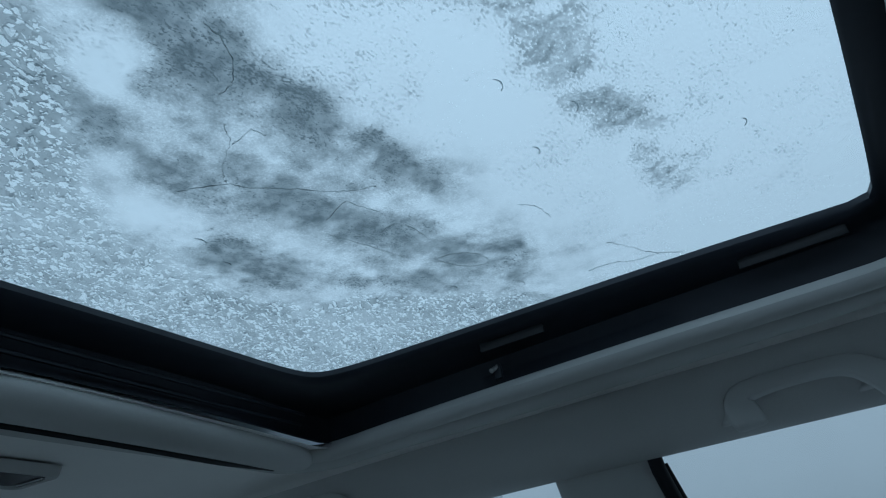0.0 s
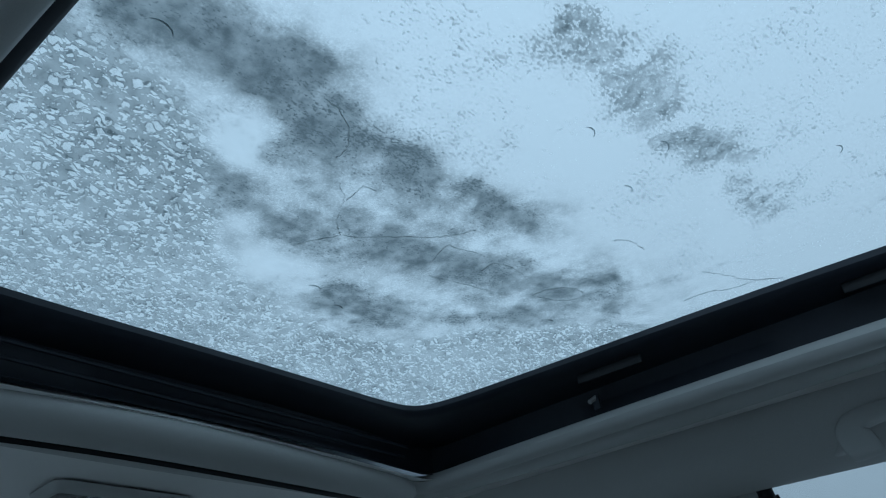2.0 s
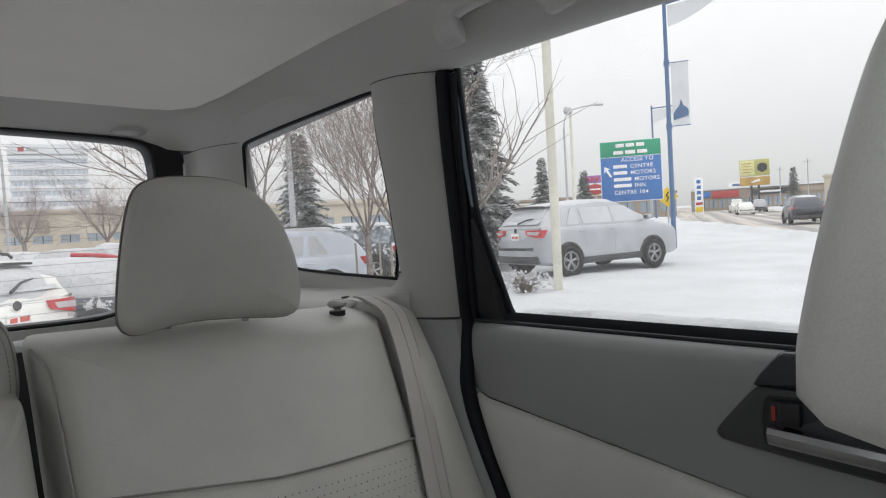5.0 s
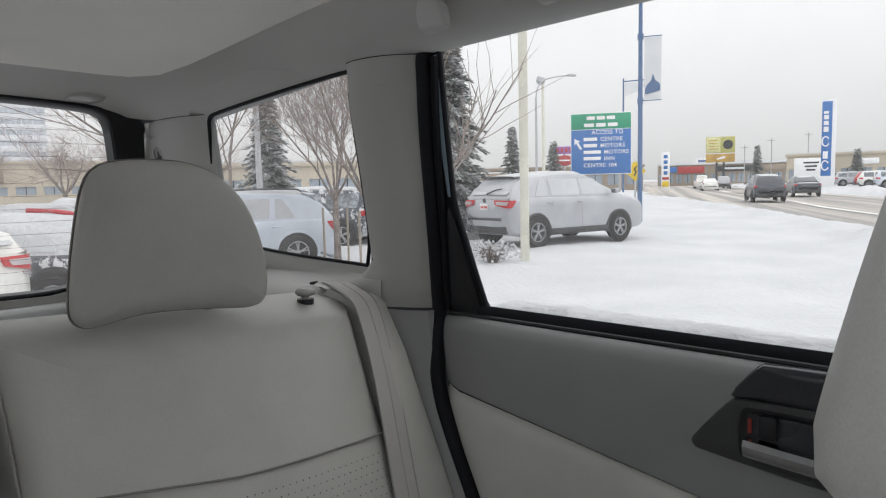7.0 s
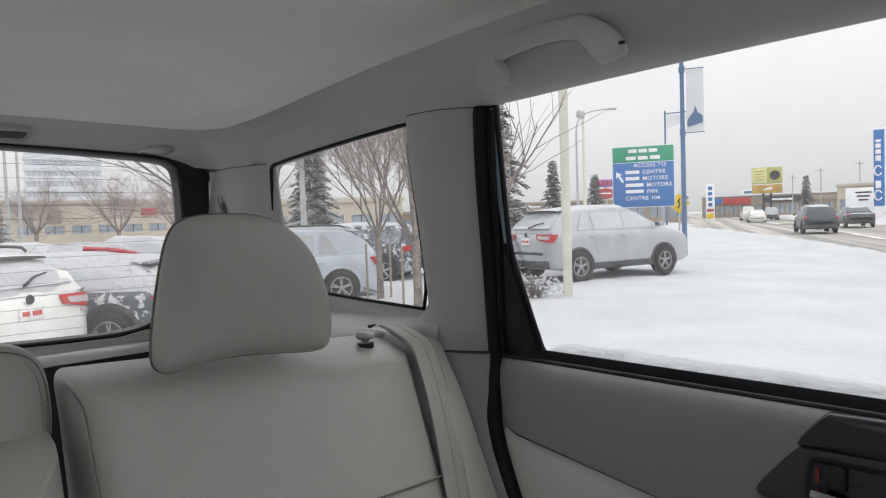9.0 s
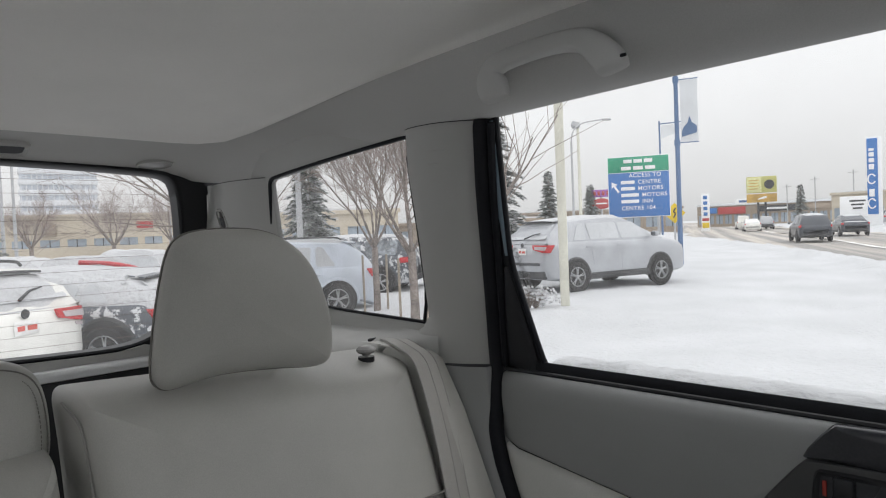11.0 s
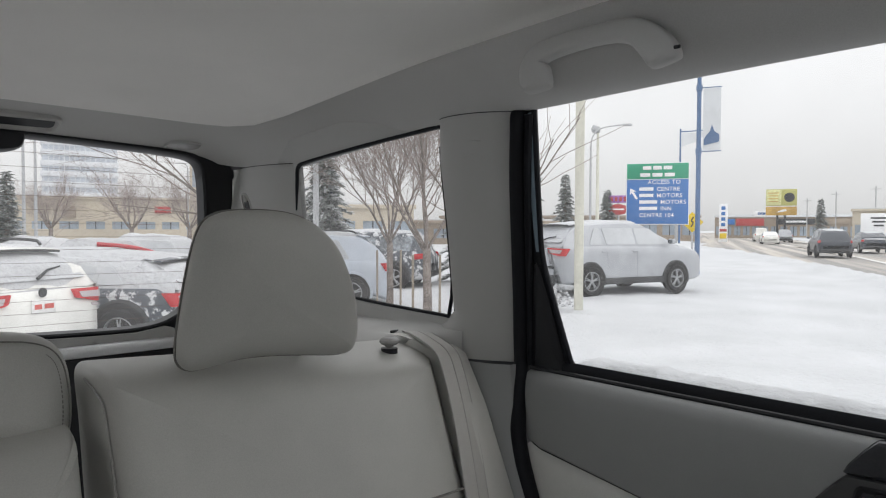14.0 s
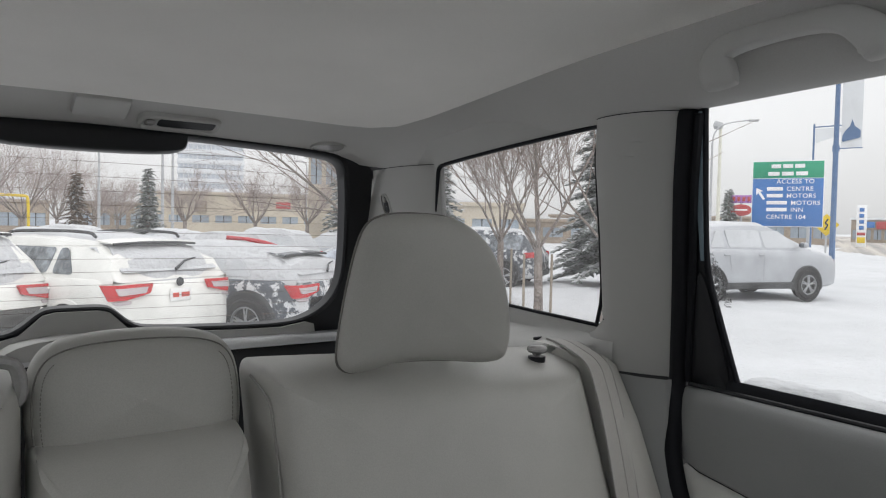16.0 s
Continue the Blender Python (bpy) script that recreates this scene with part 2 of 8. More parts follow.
def ribbon(points, across, width, thick=0.0015, bm=None):
    """A flat band along points, spread along the vectors in across."""
    rings = []
    for p, a in zip(points, across):
        p, a = Vector(p), Vector(a).normalized()
        d = a.orthogonal()
        rings.append((p, a))
    out = []
    for i, (p, a) in enumerate(rings):
        t = (rings[min(i + 1, len(rings) - 1)][0] - rings[max(i - 1, 0)][0]).normalized()
        n = t.cross(a).normalized() * thick
        h = a * width / 2
        out.append([p - h - n, p - h * 0.6 - n * 1.4, p + h * 0.6 - n * 1.4, p + h - n, p + h + n, p - h + n])
    return loft(out, True, True, bm)


AXIS_XZ = Matrix(((1, 0, 0, 0), (0, 0, 1, 0), (0, 1, 0, 0), (0, 0, 0, 1)))


def side_x(z):
    """The left side glass leans in towards the roof."""
    return 0.705 - 0.272 * (z - 1.105)


# ---- the car's shell ----
MIRROR = Matrix.Diagonal((-1, 1, 1, 1))

# stations from the front along the left side round the rear corner to the middle: headliner edge, window head
EDGE = [((0.482, -1.074, 1.552), (0.607, -1.0, 1.468)), ((0.509, -0.438, 1.555), (0.607, -0.4, 1.468)), ((0.515, -0.014, 1.552), (0.607, 0.0, 1.468)),
        ((0.515, 0.304, 1.55), (0.607, 0.3, 1.468)), ((0.517, 0.623, 1.545), (0.607, 0.6, 1.465)), ((0.519, 0.877, 1.538), (0.609, 0.84, 1.458)),
        ((0.513, 0.966, 1.531), (0.6, 0.92, 1.457)), ((0.505, 1.049, 1.521), (0.571, 0.985, 1.452)), ((0.505, 1.197, 1.509), (0.585, 1.17, 1.450)),
        ((0.502, 1.31, 1.499), (0.599, 1.372, 1.431)), ((0.503, 1.39, 1.496), (0.59, 1.43, 1.424)), ((0.49, 1.435, 1.495), (0.556, 1.535, 1.424)),
        ((0.455, 1.455, 1.495), (0.52, 1.595, 1.432)), ((0.4, 1.458, 1.496), (0.45, 1.6, 1.446)), ((0.29, 1.455, 1.498), (0.34, 1.598, 1.453)),
        ((0.14, 1.45, 1.499), (0.17, 1.594, 1.462)), ((0.0, 1.447, 1.5), (0.0, 1.592, 1.466))]


def rail_profile(e, w):
    """The rail drops steeply behind the grab handles and turns out under them to the window head."""
    e, w = Vector(e), Vector(w)
    d = w - e
    down = Vector((0, 0, -1)) - d * (-d.z / d.length_squared)
    down.normalize()
    bulge = float(np.interp(w.y, (0.70, 0.84, 0.93, 1.02, 1.18, 1.36, 1.46), (0.042, 0.028, 0.010, -0.006, -0.016, -0.014, 0.0)))
    out = []
    for s in (0, 0.06, 0.16, 0.30, 0.45, 0.60, 0.75, 0.88, 1.0):
        out.append(e + d * s + down * bulge * math.sin(math.pi * s ** 0.9) ** 0.75 + Vector((0, 0, float(np.interp(w.y, (1.36, 1.46), (0.0, 0.006))) * math.sin(math.pi * s))))
    out.append(w + Vector((d.x, d.y, 0)).normalized() * 0.02 + Vector((0, 0, 0.006)))
    return out


rings = [rail_profile(e, w) for e, w in EDGE]
fine = []
for i in range(len(rings) - 1):
    for k in range(4):
        fine.append([rings[i][j].lerp(rings[i + 1][j], k / 4) for j in range(10)])
fine.append(rings[-1])
for _ in range(3):
    fine = [fine[0]] + [[fine[i - 1][j] * 0.25 + fine[i][j] * 0.5 + fine[i + 1][j] * 0.25 for j in range(10)] for i in range(1, len(fine) - 1)] + [fine[-1]]
full = fine + [[MIRROR @ p for p in r] for r in reversed(fine[:-1])]
headliner = tagged(part("ceiling", loft(full, closed=False), SHADED_LINER), "moulded roof rail and rear header, headliner cloth darkened for shade", "headliner", kind="structure")

# the flat of the headliner round the sunroof opening
OPEN_R = 0.515
opening = smooth_loop([(0.346, -0.202), (0.352, -0.15), (0.356, 0.10), (0.378, 0.42), (0.396, 0.52), (0.36, 0.528), (0.20, 0.512), (0.0, 0.510), (-0.22, 0.522), (-0.33, 0.53), (-0.352, 0.50), (-0.350, 0.30), (-0.348, -0.09), (-0.344, -0.158), (-0.30, -0.163), (-0.05, -0.182), (0.11, -0.194), (0.29, -0.203)], 3)
rim = [r[0] for r in full] + [Vector((x, -1.0, 1.530)) for x in (-0.2, 0.0, 0.2)]


def at_angle(loop, a, centre):
    """Where the ray from centre at the angle a crosses a closed loop."""
    d, best = Vector((math.cos(a), math.sin(a))), None
    for i in range(len(loop)):
        p, q = loop[i], loop[(i + 1) % len(loop)]
        e = Vector((q[0] - p[0], q[1] - p[1]))
        f = Vector((p[0] - centre[0], p[1] - centre[1]))
        det = d.x * -e.y + d.y * e.x
        if abs(det) < 1e-9:
            continue
        s, u = (f.x * -e.y + f.y * e.x) / det, (d.x * f.y - d.y * f.x) / det
        if s > 0 and -1e-6 <= u <= 1 + 1e-6 and (best is None or s > best[0]):
            zp, zq = (p[2] if len(p) > 2 else 1.545), (q[2] if len(q) > 2 else 1.545)
            best = (s, zp + (zq - zp) * u)
    s, z = best
    return Vector((centre[0] + d.x * s, centre[1] + d.y * s, z))


mid = (0.0, 0.17)
angles = [2 * math.pi * k / 180 for k in range(180)]
inner = [at_angle([(p.x, p.y, 1.541) for p in opening], a, mid) for a in angles]
outer = [at_angle([tuple(p) for p in rim], a, mid) for a in angles]
field = []
for k in range(19):
    s = 1 - (1 - k / 18) ** 1.8
    row = []
    for p, q in zip(inner, outer):
        r = p.lerp(q, s)
        r.z -= 0.005 * math.exp(-((1 - s) * (q - p).length / 0.016) ** 2)
        # the panel bellies gently and dips to the rear header
        r.z += 0.006 * math.sin(math.pi * s) + 0.010 * max(0, min(1, (r.y - 0.75) / 0.4)) * math.sin(math.pi * s)
        row.append(r)
    field.append(row)
# its edge tucks in above the roof rail
field.append([p + (q - p) * 1.06 + Vector((0, 0, 0.006)) for p, q in zip(inner, outer)])
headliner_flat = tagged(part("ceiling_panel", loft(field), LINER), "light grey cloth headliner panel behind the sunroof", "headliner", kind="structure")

# ---- sunroof ----
sunroof = thing("sunroof", (0, 0.15, 1.56), "large tinted sunroof in a black frame, snow melting on it", "sunroof")
GZ = 1.610
pane = smooth_loop([(0.334, -0.194), (0.328, -0.13), (0.317, 0.02), (0.306, 0.35), (0.300, 0.43), (0.285, 0.466), (0.235, 0.474), (0.15, 0.476), (-0.03, 0.482), (-0.20, 0.492), (-0.29, 0.49), (-0.318, 0.46), (-0.322, 0.34), (-0.324, 0.08), (-0.322, -0.09), (-0.316, -0.142), (-0.27, -0.148), (-0.11, -0.160), (0.03, -0.174), (0.24, -0.190), (0.29, -0.193)], 2)
rel = Vector((0, -0.15, -1.56))


loops = [at_angle([(p.x, p.y, GZ) for p in pane], a, mid) for a in angles]


def ring_at(loop, z, grow=0.0):
    return [Vector((p.x + grow * math.cos(a), p.y + grow * math.sin(a), z)) + rel for p, a in zip(loop, angles)]


part("frame", loft([ring_at(inner, 1.548, 0.004), ring_at(inner, 1.556, 0.022), ring_at(inner, 1.575, 0.026), ring_at(inner, 1.590, 0.018), ring_at(loops, 1.594, 0.035), ring_at(loops, 1.597, 0.012), ring_at(loops, 1.600, 0.003), ring_at(loops, 1.604, 0.0), ring_at(loops, 1.6115, 0.002), ring_at(loops, 1.6125, 0.09)]), ROOFBLACK, sunroof, "black sunroof frame")
# steps in the rear channel
for dy, z in ((0.010, 1.566), (0.024, 1.578)):
    part("channel_rib", tube([Vector((x, OPEN_R + 0.016 - dy * 0.5, z)) + rel for x in np.linspace(-0.33, 0.33, 8)], 0.0022, 6), ROOFBLACK, sunroof)
part("pane", plate([Vector((p.x, p.y)) for p in [Vector((q.x * 1.03, 0.15 + (q.y - 0.15) * 1.03)) for q in pane]], [], lambda u, v: Vector((u, v, 1.6095)) + rel), GLASS_ROOF, sunroof, "tinted glass pane")
# cloth-wrapped bead along the opening
def bead_ring(g, z):
    """The edging steps back behind the padded lip at the rear."""
    out = []
    for p, a in zip(inner, angles):
        s, c = max(0.0, min(1.0, (p.y - 0.44) / 0.07)), max(0.0, min(1.0, (0.42 - abs(p.x)) / 0.08))
        out.append(Vector((p.x + g * math.cos(a), p.y + g * math.sin(a) + 0.050 * s * s * (3 - 2 * s) * c, z)) + rel)
    return out


bead = loft([bead_ring(g, z) for g, z in ((0.004, 1.552), (-0.002, 1.547), (-0.005, 1.541), (-0.002, 1.534), (0.006, 1.5295), (0.016, 1.529), (0.026, 1.5325), (0.032, 1.538), (0.036, 1.5385), (0.041, 1.5345), (0.055, 1.530), (0.075, 1.530), (0.092, 1.5335), (0.104, 1.539), (0.112, 1.548))])
part("edge_bead", bead, TRIM, sunroof, "light grey rounded edging")
# sunshade lip: a padded roll across the rear of the opening, bowed towards the rear at both ends
def lip_y(x):
    return 0.556 + (0.42 if x < 0 else 0.16) * x * x


lip = []
for k in range(49):
    x = -0.40 + 0.803 * k / 48
    e = min(1.0, min(x + 0.40, 0.403 - x) / 0.07)
    r = (0.10 + 0.90 * math.sqrt(max(0.0, 1 - (1 - e) ** 2))) * (1 - 0.15 * (x / 0.38) ** 2)
    lip.append([Vector((x, lip_y(x) - 0.007 + 0.036 * r * math.cos(a), 1.535 + (0.021 if math.sin(a) > 0 else 0.021) * r * math.sin(a))) + rel for a in [2 * math.pi * j / 28 for j in range(28)]])
# a black tube draws the shadow in the gap behind the lip
part("lip_gap_shadow", tube([Vector((x, lip_y(x) + 0.041 * (1 - 0.15 * (x / 0.38) ** 2), 1.5285)) + rel for x in np.linspace(-0.36, 0.37, 24)], [0.0075 * min(1.0, 0.15 + 0.25 * (23 - k)) for k in range(24)], 8), RUBBER, sunroof, "black tube as the shadow in the gap behind the lip")
# black strip laid into the edging's groove to darken it like shade
part("bead_groove_shade", loft([bead_ring(g, z) for g, z in ((0.0325, 1.5372), (0.0345, 1.5368), (0.0365, 1.5372))]), RUBBER, sunroof)
part("sunshade_lip", loft(lip, True, True), TRIM, sunroof, "padded grey sunshade lip")
for x0, y0, y1 in ((0.336, 0.16, 0.245), (0.344, -0.165, -0.06)):
    part("rail_clip", block((0.004, y1 - y0, 0.012), Vector((x0, (y0 + y1) / 2, 1.590)) + rel, 0.0015), BLACK, sunroof)
part("hook", block((0.006, 0.010, 0.018), Vector((0.366, 0.24, 1.566)) + rel, 0.002), ROOFBLACK, sunroof, "small dark hook")
part("hook_pin", tube([Vector((0.366, 0.24, 1.573)) + rel, Vector((0.356, 0.245, 1.566)) + rel], 0.003, 8), LENS, sunroof)

# ---- left side: pillars, glass and rear door ----


def on_side(off=0.0):
    return lambda u, v: Vector((side_x(v) + off, u, v))


DOOR_HOLE = smooth_loop([(0.826, 1.462), (0.829, 1.452), (0.845, 1.34), (0.857, 1.262), (0.852, 1.235), (0.836, 1.112), (0.832, 1.101), (0.815, 1.100), (0.24, 1.097), (0.222, 1.100), (0.222, 1.12), (0.280, 1.435), (0.290, 1.467), (0.32, 1.470), (0.80, 1.462)], 2)
FRONT_HOLE = smooth_loop([(0.150, 1.464), (0.145, 1.44), (0.07, 1.12), (0.06, 1.095), (0.03, 1.093), (-1.05, 1.07), (-1.15, 1.07), (-1.15, 1.10), (-0.70, 1.43), (-0.66, 1.455), (-0.60, 1.462), (0.11, 1.468)], 2)
SEAL_LINE = [(0.847, 1.453), (0.851, 1.435), (0.870, 1.36), (0.895, 1.22), (0.916, 1.12), (0.920, 1.095)]

# B-pillar trim, bowed
bp = []
for k in range(14):
    z = 1.00 + 0.475 * k / 13
    f = 0.150 - 0.225 * max(0, (1.46 - z)) - 0.004
    r = 0.289 - 0.17 * max(0, (1.46 - z)) + 0.002
    x = side_x(z)
    row = []
    for j in range(11):
        s = j / 10
        row.append(Vector((x + 0.012 - 0.030 * math.sin(math.pi * s) ** 0.6, f + (r - f) * s, z)))
    bp.append(row)
tagged(part("wall_pillar_front", loft(bp, False), TRIM), "light grey plastic centre pillar trim", "pillar trim", kind="structure")

# C-pillar trim: soft column between rear door and quarter window
cp = []
for k in range(21):
    s = k / 20
    z = 1.095 + (1.458 - 1.095) * s
    # rear edge follows the quarter glass, front edge follows the door seal
    ry = np.interp(z, (1.095, 1.158, 1.30, 1.40, 1.458), (1.135, 1.034, 1.004, 0.985, 0.968))
    rx = np.interp(z, (1.095, 1.158, 1.30, 1.40, 1.458), (0.640, 0.660, 0.616, 0.583, 0.566))
    fy = np.interp(z, [q[1] for q in reversed(SEAL_LINE)], [q[0] for q in reversed(SEAL_LINE)])
    fx = side_x(z) - 0.006
    row = []
    for j in range(13):
        u = j / 12
        bow = 0.022 * math.sin(math.pi * u) ** 0.7
        row.append(Vector((fx + (rx - fx) * u - bow, fy + (ry - fy) * u - 0.010 * math.sin(math.pi * u), z)))
    row.insert(0, Vector((fx + 0.015, fy - 0.004, z)))
    row.append(Vector((rx + 0.022, ry + 0.004, z)))
    cp.append(row)
pillar_c = thing("wall_pillar_rear", (0.62, 1.0, 1.28), "light grey plastic pillar trim between door and quarter window", "pillar trim", kind="structure")
SHIFT = Matrix.Translation((-0.62, -1.0, -1.28))


def moved(bm, m):
    bmesh.ops.transform(bm, matrix=m, verts=bm.verts)
    return bm


part("pillar_cover", moved(loft(cp, False), SHIFT), TRIM, pillar_c)
low = []
for k in range(9):
    z = 0.70 + (1.094 - 0.70) * k / 8
    fy = np.interp(z, (0.70, 0.85, 0.98, 1.094), (0.78, 0.848, 0.912, 0.924))
    low.append([Vector((0.70, fy - 0.004, z)), Vector((0.672, fy, z)), Vector((0.655, fy + 0.03, z)), Vector((0.645, fy + 0.07, z)), Vector((0.642, fy + 0.15, z)), Vector((0.64, fy + 0.35, z))])
part("lower_cover", moved(loft(low, False), SHIFT), DOOR_UPPER, pillar_c, "darker grey lower trim")
part("joint", moved(tube(smooth_line([p + Vector((-0.0005, 0, 0.0)) for p in cp[-1][1:-1]], 1), 0.0006, 6), SHIFT), RUBBER, pillar_c, "dark joint below the roof rail")
for k, w in ((18, 2), (17, 2)):
    part("clip_mark", moved(tube([cp[k][j] + Vector((-0.0003, -0.0002, 0)) for j in range(6 + (18 - k), 9 + (18 - k))], 0.0007, 6), SHIFT), TRIM, pillar_c, "moulded clip mark")

# quarter window: trim with a hole, seal and pane


def quarter(y, z, off=0.0):
    """The plane of the quarter window's trim."""
    x = 0.659 - (y - 1.031) * 0.0465 - (z - 1.156) * 0.2785
    return Vector((x + off, y, z))


QHOLE = smooth_loop([(0.970, 1.452), (0.978, 1.40), (1.026, 1.168), (1.034, 1.156), (1.05, 1.157), (1.28, 1.167), (1.44, 1.185), (1.462, 1.20), (1.456, 1.23), (1.385, 1.40), (1.374, 1.419), (1.350, 1.424), (1.165, 1.440), (0.985, 1.452)], 2)
window_1 = thing("window_1", (0.62, 1.2, 1.28), "tinted rear quarter window with a thin black seal", "window", kind="structure")
QS = Matrix.Translation((-0.62, -1.2, -1.28))
part("pane", moved(plate(inset(QHOLE, -0.012), [], lambda u, v: quarter(u, v, 0.0045)), QS), GLASS_DARK, window_1, "tinted glass")
part("seal", moved(loft([[quarter(p.x, p.y, o) for p in inset(QHOLE, d)] for d, o in ((-0.002, 0.0), (0.000, -0.001), (0.003, 0.0005), (0.0035, 0.004), (-0.02, 0.008))]), QS), RUBBER, window_1, "black rubber seal")
QOUT = [(1.03, 1.09), (1.5, 1.09), (1.52, 1.20), (1.452, 1.412), (1.43, 1.434), (1.378, 1.467), (1.17, 1.486), (0.985, 1.497), (0.960, 1.496), (0.962, 1.44), (1.02, 1.15)]
part("surround", moved(plate([Vector(q) for q in QOUT], [QHOLE], lambda u, v: quarter(u, v, 0.001)), QS), TRIM, window_1, "light grey window surround")

part("seal_edge", moved(tube(smooth_line([r[-2] + Vector((0.005, 0.0035, 0)) for r in cp[3::3]] , 1), 0.0032, 8), QS), RUBBER, window_1, "black seal beside the pillar")

# ledge under the quarter window and the rear corner trim
ledge = []
for y in np.linspace(1.00, 1.56, 12):
    w = min(1, max(0, (y - 1.0) / 0.15))
    top = np.interp(y, (1.03, 1.28, 1.44, 1.56), (1.154, 1.164, 1.182, 1.19))
    ledge.append([quarter(y, top, -0.001), quarter(y, top - 0.012, -0.006), Vector((0.645, y, 1.138))] + [Vector((0.645 - (0.645 - x) * w, y, z)) for x, z in ((0.60, 1.124), (0.565, 1.112), (0.552, 1.10), (0.545, 1.06), (0.54, 0.80))])
tagged(part("wall_ledge", loft(ledge, False), TRIM), "light grey cargo side trim under the quarter window", "cargo trim", kind="structure")
corner = []
for k in range(9):
    z = 1.09 + (1.424 - 1.09) * k / 8
    a = quarter(1.385 + (1.424 - z) * 0.28, z, 0.0)
    b = Vector((0.552 + (1.424 - z) * 0.06, 1.575 + (1.424 - z) * 0.35, z))
    row = [a + Vector((0.01, -0.02, 0))]
    for j in range(8):
        u = j / 7
        row.append(a.lerp(b, u) + Vector((-0.016, -0.006, 0)) * math.sin(math.pi * u) ** 0.8)
    row.append(b + Vector((0.0, 0.03, 0)))
    corner.append(row)
rear_corner = thing("wall_corner", (0.57, 1.49, 1.28), "light grey rear corner pillar trim with a coat hook", "pillar trim", kind="structure")
CS = Matrix.Translation((-0.57, -1.49, -1.28))
part("corner_cover", moved(loft(corner, False), CS), TRIM, rear_corner)
part("joint", moved(tube(smooth_line([p + Vector((-0.0006, -0.0004, 0.0)) for p in corner[-1][1:-1]], 1), 0.0006, 6), CS), RUBBER, rear_corner, "dark joint below the rear header")
# filler block added to stop daylight leaking through the corner gap
part("corner_filler", moved(block((0.05, 0.02, 0.05), (0.566, 1.612, 1.430), 0.006), CS), BLACK, rear_corner, "black filler block closing the corner gap")
hook_at = Vector((0.5525, 1.539, 1.350))
hu, hn = Vector((-0.28, 0.96, 0)), Vector((-0.96, -0.28, 0))


def hook_ring(a, b, h, low=0.0):
    """An upright oval on the corner trim, leaning with the pillar."""
    ring = []
    for k in range(20):
        c, q = math.cos(2 * math.pi * k / 20), math.sin(2 * math.pi * k / 20)
        y, z = a * math.copysign(abs(c) ** 0.6, c), b * math.copysign(abs(q) ** 0.6, q) + low
        ring.append(hook_at + hu * (y + 0.35 * z) + Vector((0, 0, z)) + hn * h)
    return ring


part("hook_plate", moved(loft([hook_ring(0.0135, 0.023, -0.006), hook_ring(0.0135, 0.023, 0.002), hook_ring(0.012, 0.0215, 0.0045), hook_ring(0.0095, 0.019, 0.0045), hook_ring(0.009, 0.0185, 0.001), hook_ring(0.001, 0.002, 0.001)]), CS), TRIM, rear_corner, "oval hook frame")
part("hook_slot", moved(loft([hook_ring(0.0075, 0.013, 0.0015, -0.004), hook_ring(0.006, 0.0115, 0.0022, -0.004), hook_ring(0.0005, 0.0006, 0.0022, -0.004)]), CS), BLACK, rear_corner, "dark slot of the coat hook")
part("hook_tongue", moved(loft([hook_ring(0.003, 0.006, 0.001, 0.010), hook_ring(0.003, 0.006, 0.006, 0.010), hook_ring(0.002, 0.005, 0.007, 0.010), hook_ring(0.0003, 0.0006, 0.007, 0.010)]), CS), TRIM, rear_corner, "small folding hook")

# ---- tailgate ----


def tail(x, z, off=0.0):
    return Vector((x, 1.610 + 0.4 * (1.411 - z) - 0.05 * x * x + off, z))


half = [(0.0, 1.462), (0.17, 1.458), (0.30, 1.453), (0.43, 1.445), (0.467, 1.437), (0.482, 1.415), (0.500, 1.33), (0.517, 1.215), (0.515, 1.170), (0.498, 1.130), (0.455, 1.098), (0.40, 1.087), (0.30, 1.088), (0.13, 1.094), (0.096, 1.103), (0.060, 1.138), (0.040, 1.143), (0.0, 1.143)]
THOLE = smooth_loop(half + [(-x, z) for x, z in reversed(half[1:-1])], 2)
tailgate = thing("tailgate", (0, 1.68, 1.2), "closed tailgate with a heated rear window and grey trim", "tailgate", kind="structure")
TS = Matrix.Translation((0, -1.68, -1.2))
part("pane", moved(plate(inset(THOLE, -0.02), [], lambda u, v: tail(u, v, 0.035)), TS), GLASS_DARK, tailgate, "heated rear window glass")
part("seal", moved(loft([[tail(p.x, p.y, o) for p in inset(THOLE, d)] for d, o in ((-0.012, 0.0), (-0.004, -0.004), (0.0, 0.0), (0.002, 0.03), (-0.02, 0.036))]), TS), BLACK, tailgate, "black edge of the rear window")
TOUT = [(0.0, 1.49), (0.25, 1.485), (0.44, 1.474), (0.52, 1.455), (0.546, 1.42), (0.556, 1.36), (0.575, 1.22), (0.585, 1.06), (0.585, 1.036), (0, 1.034)]
part("inner_frame", moved(plate([Vector(q) for q in TOUT + [(-x, z) for x, z in reversed(TOUT[1:-1])]], [inset(THOLE, -0.011)], lambda u, v: tail(u, v, 0.002)), TS), BLACK, tailgate, "black inner frame")
lowtrim = [(0.0, 1.136), (0.035, 1.136), (0.055, 1.131), (0.092, 1.094), (0.125, 1.085), (0.30, 1.079), (0.395, 1.078), (0.45, 1.088), (0.470, 1.082), (0.480, 1.05), (0, 1.05)]
part("lower_trim", moved(plate([Vector(q) for q in lowtrim[:-1] + [(-x, z) for x, z in reversed(lowtrim[:-1])][:-1]], [], lambda u, v: tail(u, v, -0.010), thick=(0, 0.01, 0)), TS), TRIM, tailgate, "grey lower window trim")
